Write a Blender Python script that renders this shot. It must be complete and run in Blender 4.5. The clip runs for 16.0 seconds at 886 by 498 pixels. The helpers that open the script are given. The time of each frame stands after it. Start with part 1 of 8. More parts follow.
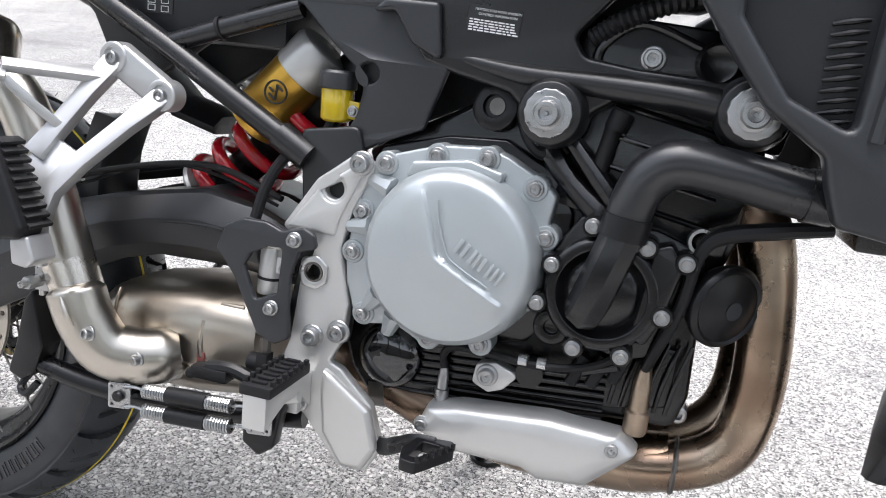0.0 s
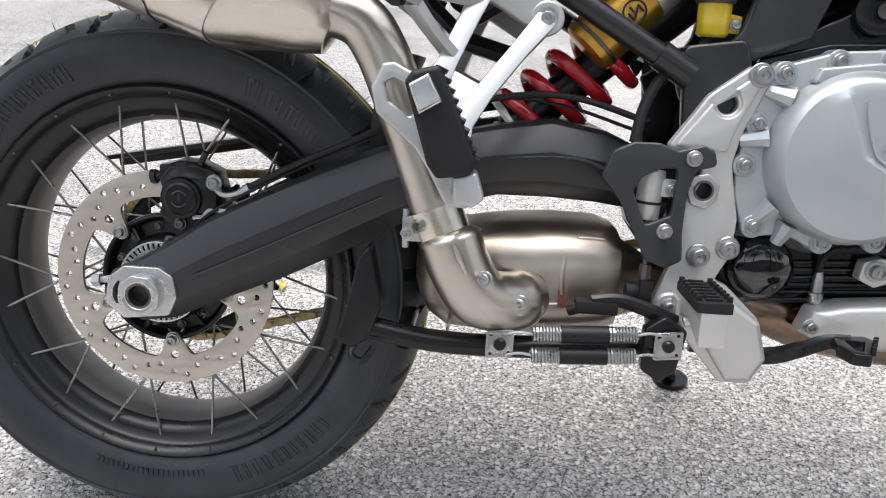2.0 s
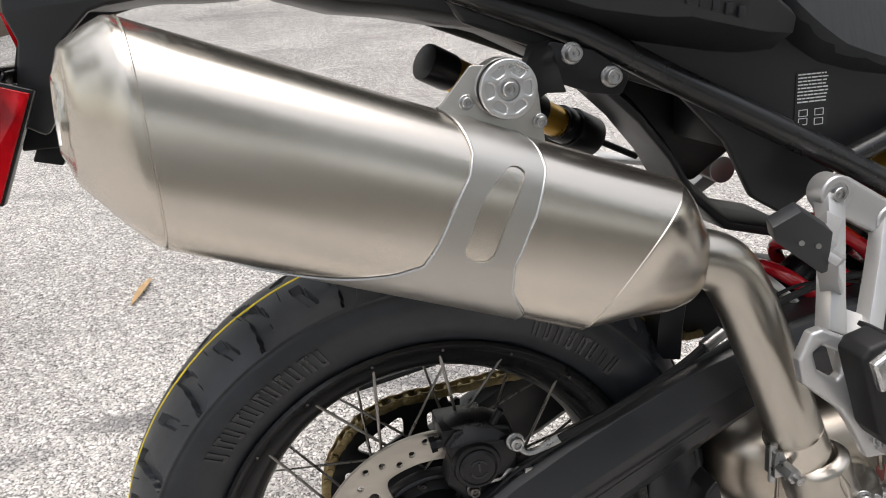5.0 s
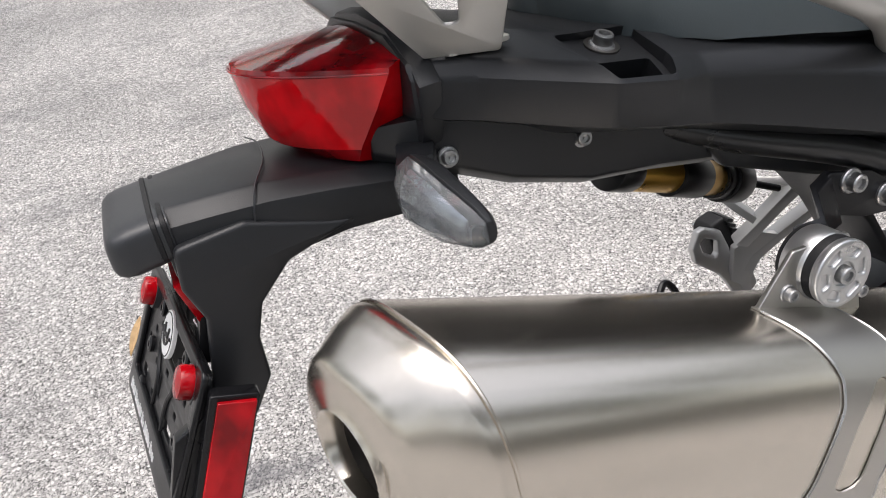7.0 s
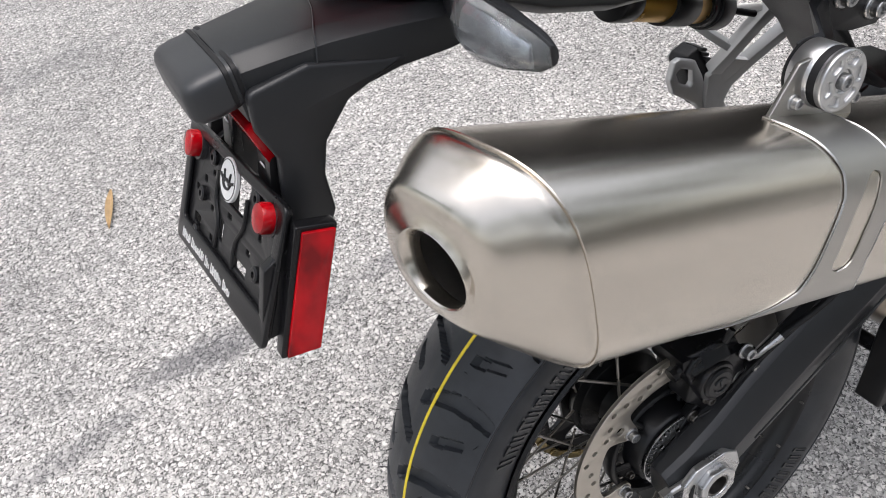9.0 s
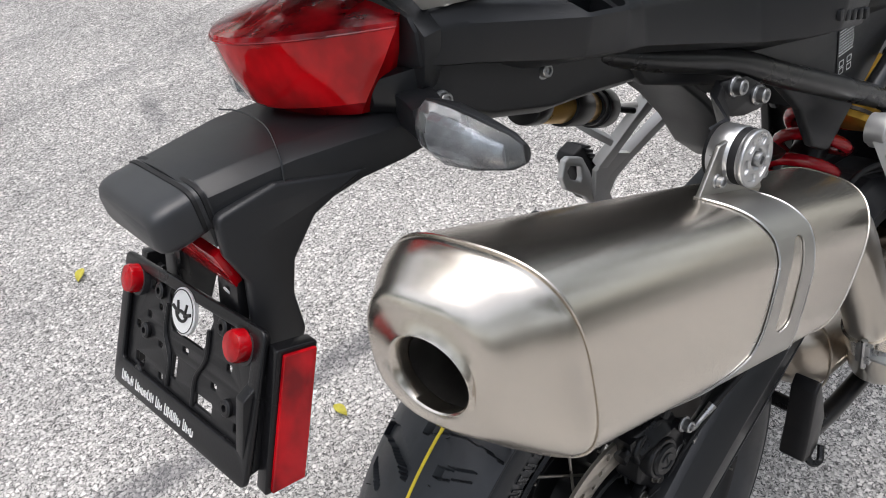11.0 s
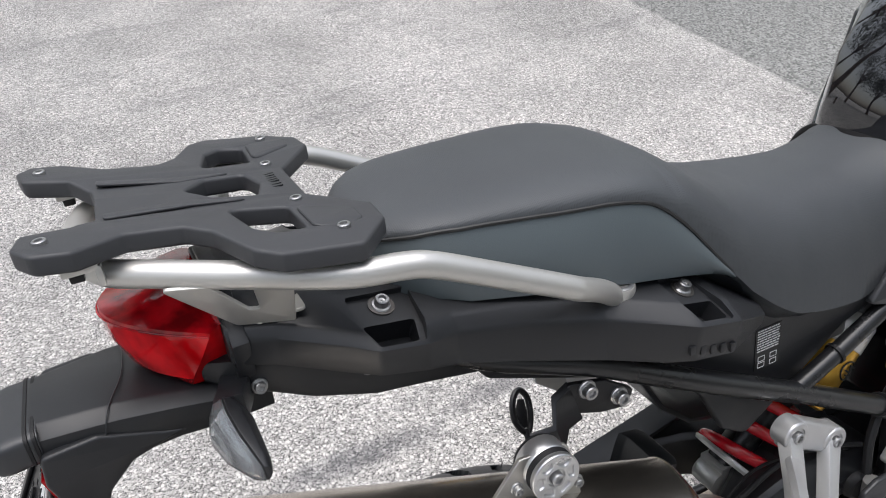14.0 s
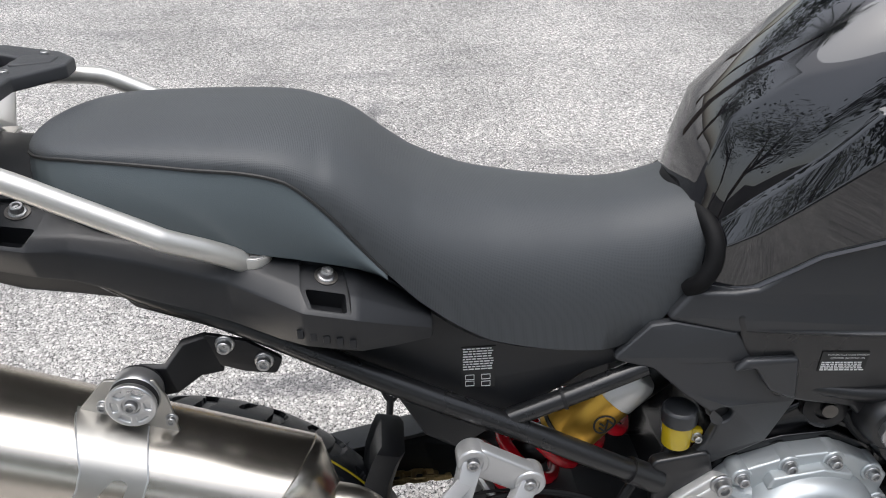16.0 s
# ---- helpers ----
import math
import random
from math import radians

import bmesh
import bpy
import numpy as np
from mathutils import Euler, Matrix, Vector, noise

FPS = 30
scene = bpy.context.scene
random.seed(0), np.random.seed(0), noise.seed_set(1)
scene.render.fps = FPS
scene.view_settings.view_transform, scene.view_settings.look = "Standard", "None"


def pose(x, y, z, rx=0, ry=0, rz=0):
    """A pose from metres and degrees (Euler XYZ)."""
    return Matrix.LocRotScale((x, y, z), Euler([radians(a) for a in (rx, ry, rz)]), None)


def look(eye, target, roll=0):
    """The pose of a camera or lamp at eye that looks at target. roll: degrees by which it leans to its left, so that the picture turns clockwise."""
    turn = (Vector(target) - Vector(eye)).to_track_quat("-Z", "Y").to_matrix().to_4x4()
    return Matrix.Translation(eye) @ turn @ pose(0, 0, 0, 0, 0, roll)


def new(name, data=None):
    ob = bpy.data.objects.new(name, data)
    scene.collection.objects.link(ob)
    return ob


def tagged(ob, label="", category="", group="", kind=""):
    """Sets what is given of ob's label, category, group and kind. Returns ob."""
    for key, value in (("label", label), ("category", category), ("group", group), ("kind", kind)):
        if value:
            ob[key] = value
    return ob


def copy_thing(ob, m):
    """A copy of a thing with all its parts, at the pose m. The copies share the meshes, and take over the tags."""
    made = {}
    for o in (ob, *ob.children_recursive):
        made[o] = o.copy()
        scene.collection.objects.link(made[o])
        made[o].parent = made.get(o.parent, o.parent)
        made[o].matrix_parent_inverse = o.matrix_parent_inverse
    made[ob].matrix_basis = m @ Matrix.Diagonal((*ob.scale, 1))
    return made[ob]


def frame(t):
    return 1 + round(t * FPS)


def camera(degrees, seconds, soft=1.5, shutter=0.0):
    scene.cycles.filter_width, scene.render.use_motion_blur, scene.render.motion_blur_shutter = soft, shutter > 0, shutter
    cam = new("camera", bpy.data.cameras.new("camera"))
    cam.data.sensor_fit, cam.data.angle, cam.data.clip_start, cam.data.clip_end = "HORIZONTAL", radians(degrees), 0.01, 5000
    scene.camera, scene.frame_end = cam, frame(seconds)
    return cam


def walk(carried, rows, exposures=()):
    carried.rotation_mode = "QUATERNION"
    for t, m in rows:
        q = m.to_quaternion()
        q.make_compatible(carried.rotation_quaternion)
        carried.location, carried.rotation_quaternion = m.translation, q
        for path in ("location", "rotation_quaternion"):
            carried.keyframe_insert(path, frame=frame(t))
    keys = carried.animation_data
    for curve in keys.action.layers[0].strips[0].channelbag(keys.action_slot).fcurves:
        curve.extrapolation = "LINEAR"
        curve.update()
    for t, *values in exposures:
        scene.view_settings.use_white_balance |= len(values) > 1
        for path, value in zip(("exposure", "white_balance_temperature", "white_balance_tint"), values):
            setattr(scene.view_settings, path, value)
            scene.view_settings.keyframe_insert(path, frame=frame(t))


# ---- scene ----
cam = camera(58.8, 16.0, soft=1.0)
LEANING = pose(0, 0, 0.005, -12.5)  # the machine leans on its side stand
PATH = [
    (0, (0.9529, -0.8650, 0.6810), (0.4217, 1.0188, 0.2701), 5.99),
    (0.5, (0.8054, -0.9079, 0.6807), (0.3968, 1.0060, 0.2684), 5.07),
    (1, (0.6758, -0.9521, 0.6683), (0.3791, 0.9832, 0.2601), 4.22),
    (1.5, (0.5437, -0.9600, 0.6210), (0.3562, 0.9858, 0.1983), 3.53),
    (2, (0.3751, -0.9596, 0.5832), (0.2898, 0.9890, 0.1407), 2.87),
    (2.5, (0.2308, -0.9578, 0.5620), (0.2544, 0.9889, 0.1042), 2.10),
    (3, (0.0716, -0.9543, 0.5552), (0.2225, 0.9796, 0.0680), 1.15),
    (3.5, (-0.0286, -0.9354, 0.5726), (0.1977, 0.9857, 0.0643), -0.20),
    (4, (-0.0827, -0.8975, 0.6133), (0.2016, 1.0115, 0.0890), -1.59),
    (4.5, (-0.0803, -0.8114, 0.7488), (0.2569, 1.0761, 0.1799), -2.84),
    (5, (-0.1134, -0.7534, 0.8532), (0.2613, 1.1264, 0.2825), -4.54),
    (5.2, (-0.1313, -0.7401, 0.8850), (0.2603, 1.1328, 0.3029), -5.34),
    (7.3, (-0.3058, -0.4806, 1.0781), (0.2532, 1.1830, 0.1189), -12.85),
    (7.5, (-0.3139, -0.4820, 1.0805), (0.2402, 1.1535, 0.0716), -13.27),
    (7.7, (-0.3186, -0.4906, 1.0730), (0.2352, 1.1163, 0.0188), -13.49),
    (8, (-0.3401, -0.5123, 1.0806), (0.2028, 1.0588, -0.0314), -14.05),
    (8.2, (-0.3495, -0.5160, 1.0822), (0.1860, 1.0297, -0.0685), -14.38),
    (10.3, (-0.4034, -0.4659, 1.1068), (0.2775, 0.9534, -0.1269), -15.13),
    (10.5, (-0.4112, -0.4581, 1.0888), (0.3380, 0.9784, -0.0840), -15.30),
    (11, (-0.4277, -0.4663, 1.0974), (0.5262, 0.9442, 0.0483), -13.69),
    (11.5, (-0.5442, -0.4583, 1.1034), (0.6270, 0.8761, 0.1828), -10.52),
    (12, (-0.6193, -0.4496, 1.1401), (0.7179, 0.7815, 0.3057), -6.87),
    (12.5, (-0.6197, -0.4829, 1.1913), (0.7529, 0.6768, 0.3132), -5.98),
    (13, (-0.4953, -0.5649, 1.2504), (0.7396, 0.7010, 0.3162), -7.66),
    (13.5, (-0.3170, -0.6314, 1.2647), (0.6381, 0.8693, 0.3506), -8.70),
    (14, (-0.1879, -0.6140, 1.2604), (0.4859, 1.0490, 0.3770), -7.57),
    (14.5, (-0.0791, -0.5833, 1.2652), (0.3943, 1.1315, 0.3513), -4.92),
    (15, (0.0650, -0.6660, 1.2572), (0.3687, 1.0732, 0.3175), -3.49),
    (15.5, (0.1963, -0.7515, 1.2434), (0.3930, 0.9981, 0.2945), -2.27),
    (16, (0.3056, -0.7596, 1.2430), (0.4209, 1.0059, 0.3105), -1.34),
]
walk(cam, [(t, LEANING @ look(eye, target, roll)) for t, eye, target, roll in PATH], ((0.0, 1.38, 6350, 12), (2.0, 1.21, 6500, 12), (3.5, 1.00, 6700, 12), (5.0, 0.86, 6850, 12), (7.5, 0.78, 6600, 13), (10.5, 0.68, 6500, 12), (13.5, 0.75, 6450, 12), (16.0, 0.77, 6450, 11)))

# ---- world and light ----
world = bpy.data.worlds.new("sky")
scene.world = world
world.use_nodes = True
wn = world.node_tree.nodes
wl = world.node_tree.links
sky = wn.new("ShaderNodeTexSky")
sky.sky_type = "NISHITA"
sky.sun_disc = False
sky.sun_elevation = radians(82)
sky.sun_rotation = radians(-31)
sky.air_density = 1.6
sky.dust_density = 4.0
sky_soft = wn.new("ShaderNodeHueSaturation")
sky_soft.inputs["Saturation"].default_value = 0.42
wl.new(sky.outputs[0], sky_soft.inputs["Color"])
wl.new(sky_soft.outputs[0], wn["Background"].inputs["Color"])
wn["Background"].inputs["Strength"].default_value = 0.15

sun = new("sun", bpy.data.lights.new("sun", "SUN"))
sun.data.energy = 1.15
sun.data.angle = radians(64)
sun.data.color = (0.985, 0.99, 1.0)
sun.matrix_world = look((-0.3, 0.5, 5.0), (0, 0, 0))


# ---- materials ----
class Nodes:
    """Small builder for a node material."""

    def __init__(self, name):
        self.mat = bpy.data.materials.new(name)
        self.mat.use_nodes = True
        self.n = self.mat.node_tree.nodes
        self.l = self.mat.node_tree.links
        self.b = self.n["Principled BSDF"]
        self.coord = self.n.new("ShaderNodeTexCoord").outputs["Object"]

    def link(self, a, b):
        self.l.new(a, b)
        return a

    def mapped(self, scale=(1, 1, 1)):
        m = self.n.new("ShaderNodeMapping")
        m.inputs["Scale"].default_value = scale
        self.l.new(self.coord, m.inputs["Vector"])
        return m.outputs[0]

    def noise(self, scale, detail=4.0, rough=0.55, vec=None, distort=0.0):
        t = self.n.new("ShaderNodeTexNoise")
        t.inputs["Scale"].default_value = scale
        t.inputs["Detail"].default_value = detail
        t.inputs["Roughness"].default_value = rough
        t.inputs["Distortion"].default_value = distort
        self.l.new(vec or self.coord, t.inputs["Vector"])
        return t.outputs["Fac"]

    def voronoi(self, scale, out="Distance", feature="F1", vec=None):
        t = self.n.new("ShaderNodeTexVoronoi")
        t.feature = feature
        t.inputs["Scale"].default_value = scale
        self.l.new(vec or self.coord, t.inputs["Vector"])
        return t.outputs[out]

    def ramp(self, fac, *stops):
        r = self.n.new("ShaderNodeValToRGB")
        e = r.color_ramp.elements
        while len(e) < len(stops):
            e.new(0.5)
        for k, (p, c) in zip(e, stops):
            k.position = p
            k.color = (c, c, c, 1) if isinstance(c, (int, float)) else (*c, 1)
        self.l.new(fac, r.inputs["Fac"])
        return r.outputs["Color"]

    def mix(self, fac, a, b, kind="MIX"):
        m = self.n.new("ShaderNodeMix")
        m.data_type = "RGBA"
        m.blend_type = kind
        for socket, v in ((m.inputs["Factor"], fac), (m.inputs["A"], a), (m.inputs["B"], b)):
            if isinstance(v, (int, float)):
                socket.default_value = v
            elif isinstance(v, tuple):
                socket.default_value = (*v, 1)
            else:
                self.l.new(v, socket)
        return m.outputs["Result"]

    def math(self, op, a, b=0.5):
        m = self.n.new("ShaderNodeMath")
        m.operation = op
        for socket, v in zip(m.inputs, (a, b)):
            if isinstance(v, (int, float)):
                socket.default_value = v
            else:
                self.l.new(v, socket)
        return m.outputs[0]

    def bump(self, height, strength, distance=0.001, after=None):
        b = self.n.new("ShaderNodeBump")
        b.inputs["Strength"].default_value = strength
        b.inputs["Distance"].default_value = distance
        self.l.new(height, b.inputs["Height"])
        if after is not None:
            self.l.new(after, b.inputs["Normal"])
        self.l.new(b.outputs[0], self.b.inputs["Normal"])
        return b.outputs[0]

    def set(self, **kw):
        for k, v in kw.items():
            s = self.b.inputs[k.replace("_", " ")]
            if isinstance(v, (int, float)):
                s.default_value = v
            elif isinstance(v, tuple):
                s.default_value = (*v, 1) if len(v) == 3 else v
            else:
                self.l.new(v, s)
        return self


def surface(name, colour, rough=0.5, metal=0.0, grain=400.0, relief=0.1, vary=0.12, wear=9.0, depth=0.0006, coat=0.0, spec=0.5):
    """A worn real surface: broad blotches, fine grain, uneven gloss."""
    m = Nodes(name)
    big = m.noise(wear, 5)
    fine = m.noise(grain, 3)
    dark = tuple(c * (1 - vary) for c in colour)
    light = tuple(min(1, c * (1 + vary)) for c in colour)
    tone = m.mix(m.ramp(big, (0.3, 0), (0.7, 1)), dark, light)
    m.set(Base_Color=m.mix(m.math("MULTIPLY", fine, 0.35), tone, dark), Metallic=metal, Coat_Weight=coat, Specular_IOR_Level=spec)
    m.set(Roughness=m.ramp(big, (0.25, max(0.02, rough - 0.07)), (0.75, min(1, rough + 0.07))))
    if relief:
        m.bump(fine, relief, depth)
    return m.mat


def brushed(name, colour, rough, tilt=0.0, streak=(2, 70, 70), vary=0.1, lines=0.04):
    """Brushed metal; the lines run along x turned by tilt about y."""
    m = Nodes(name)
    turn = m.n.new("ShaderNodeVectorRotate")
    turn.rotation_type = "Y_AXIS"
    turn.inputs["Angle"].default_value = tilt
    m.l.new(m.coord, turn.inputs["Vector"])
    sc = m.n.new("ShaderNodeMapping")
    sc.inputs["Scale"].default_value = streak
    m.l.new(turn.outputs[0], sc.inputs["Vector"])
    s = m.noise(6, 3, 0.5, sc.outputs[0])
    a = tuple(c * (1 - vary) for c in colour)
    m.set(Base_Color=m.mix(s, a, colour), Metallic=1.0, Roughness=m.math("ADD", m.ramp(s, (0.3, rough - 0.006), (0.7, rough + 0.006)), m.math("MULTIPLY", m.noise(5, 3), 0.05)))
    if lines:
        m.bump(s, lines, 0.0002)
    return m.mat


black_plastic = surface("matte_black_plastic", (0.0135, 0.0143, 0.0162), 0.40, spec=0.45, grain=1500, relief=0.3, depth=0.0004, vary=0.1)
grey_plastic = surface("dark_grey_plastic", (0.0235, 0.025, 0.028), 0.38, spec=0.55, grain=1500, relief=0.3, depth=0.0004, vary=0.08)
rack_grey = surface("rack_grey_plastic", (0.036, 0.0375, 0.041), 0.5, spec=0.4, grain=1500, relief=0.3, depth=0.0004, vary=0.08)
arm_black = surface("swingarm_black_paint", (0.0165, 0.0172, 0.019), 0.33, spec=0.5, grain=700, relief=0.14, vary=0.1)
satin_black = surface("satin_black_paint", (0.007, 0.007, 0.008), 0.3, spec=0.35, grain=600, relief=0.1, vary=0.15)
gloss = Nodes("gloss_black_paint")
gloss.set(Base_Color=gloss.mix(gloss.noise(300, 2), (0.003, 0.003, 0.0045), (0.005, 0.005, 0.007)), Roughness=gloss.ramp(gloss.noise(14, 4), (0.3, 0.015), (0.7, 0.035)), Coat_Weight=1.0, Coat_Roughness=0.012, Specular_IOR_Level=0.5)
gloss_black = gloss.mat
engine_black = surface("engine_black_casting", (0.0045, 0.0045, 0.0053), 0.18, spec=0.55, grain=500, relief=0.25, vary=0.2)
frame_black = surface("frame_black_paint", (0.0125, 0.0127, 0.0137), 0.29, spec=0.6, grain=700, relief=0.12, vary=0.12, metal=0.1)
rubber = surface("black_rubber", (0.010, 0.010, 0.011), 0.52, spec=0.3, grain=900, relief=0.35, vary=0.15)
seal_rubber = surface("seal_rubber", (0.0045, 0.0045, 0.005), 0.6, spec=0.15, grain=900, relief=0.2, vary=0.15)
hose_rubber = surface("hose_rubber", (0.015, 0.0155, 0.0175), 0.3, spec=0.65, grain=500, relief=0.12, vary=0.1)
cover_silver = surface("cast_cover_silver", (0.44, 0.47, 0.482), 0.4, 0.55, grain=900, relief=0.12, vary=0.04)
# Cast alloy toned down, since the bracket's upward faces render too bright.
bracket_silver = surface("toned_down_alloy", (0.51, 0.51, 0.51), 0.36, 0.65, grain=900, relief=0.14, vary=0.06)
alloy = surface("cast_alloy", (0.57, 0.565, 0.55), 0.38, 0.6, grain=900, relief=0.14, vary=0.05)
alloy_bright = surface("machined_alloy", (0.56, 0.56, 0.56), 0.27, 0.9, grain=700, relief=0.08, vary=0.06)
zinc = surface("zinc_steel", (0.42, 0.42, 0.42), 0.3, 0.95, grain=900, relief=0.15, vary=0.12, wear=60)
dark_steel = surface("dark_steel", (0.16, 0.15, 0.14), 0.35, 0.9, grain=700, relief=0.15, vary=0.2, wear=50)
spoke_steel = surface("spoke_steel", (0.3, 0.285, 0.265), 0.3, 0.95, grain=500, relief=0.1, vary=0.15, wear=60)
rail_silver = surface("satin_silver_rail", (0.53, 0.52, 0.495), 0.37, 0.7, grain=900, relief=0.1, vary=0.05)
muffler_steel = brushed("brushed_stainless", (0.68, 0.63, 0.56), 0.23, radians(-21), (0.25, 60, 60), 0.09, 0.012)
band_steel = brushed("matte_stainless", (0.49, 0.475, 0.445), 0.36, radians(-21), (2, 40, 40), 0.02, 0.0)
pressed_steel = brushed("pressed_stainless", (0.52, 0.485, 0.43), 0.27, radians(-70), (0.6, 50, 50), 0.03, 0.0)
disc_steel = brushed("brake_disc_steel", (0.56, 0.52, 0.46), 0.36, 0.0, (12, 12, 12), 0.08)
red_paint = surface("red_spring_paint", (0.5, 0.008, 0.018), 0.22, relief=0.05, coat=0.6, vary=0.1)
paint_dull = surface("dull_red_paint", (0.22, 0.06, 0.05), 0.5, relief=0.1, vary=0.3)
gold = surface("gold_anodised", (0.62, 0.36, 0.06), 0.3, 0.85, grain=900, relief=0.08, vary=0.06)
chain_gold = surface("gold_chain_steel", (0.42, 0.33, 0.17), 0.35, 0.9, grain=500, relief=0.2, vary=0.25, wear=120)
rim_paint = surface("rim_black_paint", (0.009, 0.009, 0.01), 0.3, spec=0.4, grain=500, relief=0.05, vary=0.15)
rim_well = surface("rim_well_grey", (0.14, 0.135, 0.13), 0.42, 0.5, grain=300, relief=0.15, vary=0.2)
fluid = surface("yellow_brake_fluid", (0.45, 0.33, 0.012), 0.15, relief=0.0, coat=0.5, vary=0.1)
white_print = surface("white_print", (0.75, 0.75, 0.74), 0.5, relief=0, vary=0.03)
black_print = surface("black_print", (0.015, 0.015, 0.015), 0.5, relief=0, vary=0.05)
yellow_print = surface("yellow_stripe", (0.7, 0.55, 0.03), 0.6, relief=0.1, vary=0.15, wear=80)
amber = surface("amber_reflector", (0.7, 0.2, 0.01), 0.2, relief=0, coat=0.5)
blue_grey_vinyl = surface("blue_grey_vinyl", (0.075, 0.092, 0.1), 0.42, grain=900, relief=0.2, vary=0.05)
slot_shade = surface("painted_slot_shade", (0.004, 0.004, 0.004), 0.7, relief=0, vary=0.1)


def heat_tinted():
    """Header steel, straw and bronze from heat."""
    m = Nodes("heat_tinted_steel")
    s = m.noise(3.2, 3, 0.5, m.mapped((1.2, 1.2, 2.2)), 0.6)
    tone = m.ramp(s, (0.25, (0.16, 0.115, 0.09)), (0.42, (0.27, 0.19, 0.135)), (0.55, (0.40, 0.31, 0.23)), (0.75, (0.30, 0.215, 0.17)))
    m.set(Base_Color=tone, Metallic=1.0, Roughness=m.ramp(m.noise(25, 4), (0.3, 0.2), (0.7, 0.34)))
    m.bump(m.noise(700, 3), 0.08, 0.0003)
    return m.mat


def cat_steel():
    m = Nodes("heat_stained_stainless")
    s = m.noise(9, 5, 0.6, None, 0.5)
    tone = m.ramp(s, (0.35, (0.56, 0.52, 0.46)), (0.62, (0.47, 0.41, 0.34)), (0.78, (0.30, 0.20, 0.13)))
    m.set(Base_Color=tone, Metallic=1.0, Roughness=m.ramp(m.noise(30, 4), (0.3, 0.3), (0.7, 0.44)))
    m.bump(m.noise(500, 3), 0.05, 0.0003)
    return m.mat


def tyre_rubber():
    m = Nodes("tyre_rubber")
    # Bluish tones in the rubber colour stand in for sky sheen.
    sky_sheen = m.ramp(m.noise(16, 6, 0.65), (0.42, 0), (0.75, 1))
    m.set(Base_Color=m.mix(sky_sheen, (0.0125, 0.0148, 0.0185), (0.026, 0.0295, 0.0355)), Roughness=m.ramp(m.noise(40, 5), (0.3, 0.36), (0.7, 0.5)))
    m.bump(m.noise(900, 4), 0.25, 0.0005)
    return m.mat


def woven_vinyl():
    """Seat cover: charcoal vinyl with a fine woven grain."""
    m = Nodes("charcoal_seat_vinyl")
    w = m.n.new("ShaderNodeTexWave")
    w.inputs["Scale"].default_value = 210
    w.inputs["Distortion"].default_value = 0.6
    m.l.new(m.coord, w.inputs["Vector"])
    w2 = m.n.new("ShaderNodeTexWave")
    w2.bands_direction = "Y"
    w2.inputs["Scale"].default_value = 210
    m.l.new(m.coord, w2.inputs["Vector"])
    weave = m.math("MULTIPLY", w.outputs["Fac"], w2.outputs["Fac"])
    tone = m.mix(m.ramp(m.noise(6, 4), (0.3, 0), (0.7, 1)), (0.043, 0.0472, 0.0515), (0.053, 0.0580, 0.063))
    m.set(Base_Color=m.mix(m.math("MULTIPLY", weave, 0.4), tone, (0.026, 0.029, 0.032)), Roughness=0.52, Specular_IOR_Level=0.45)
    m.bump(weave, 0.3, 0.0004)
    return m.mat


def red_lens(name, dark=0.0, gloss=0.4):
    """Red plastic; the blotched colour stands in for light from a moulded inside."""
    m = Nodes(name)
    ribs = m.voronoi(330)
    inside = m.ramp(m.noise(38, 3, 0.5, m.mapped((1, 1, 0.6))), (0.38, (0.36 - dark, 0.001, 0.003)), (0.62, (0.68 - dark, 0.003, 0.008)))
    m.set(Base_Color=inside, Roughness=0.06, Coat_Weight=0.2 * gloss, Specular_IOR_Level=gloss)
    m.bump(ribs, 0.06, 0.0005)
    return m.mat


def clear_lens():
    m = Nodes("clear_lens")
    m.set(Base_Color=(0.74, 0.77, 0.79), Roughness=0.05, Transmission_Weight=0.92, IOR=1.3)
    return m.mat


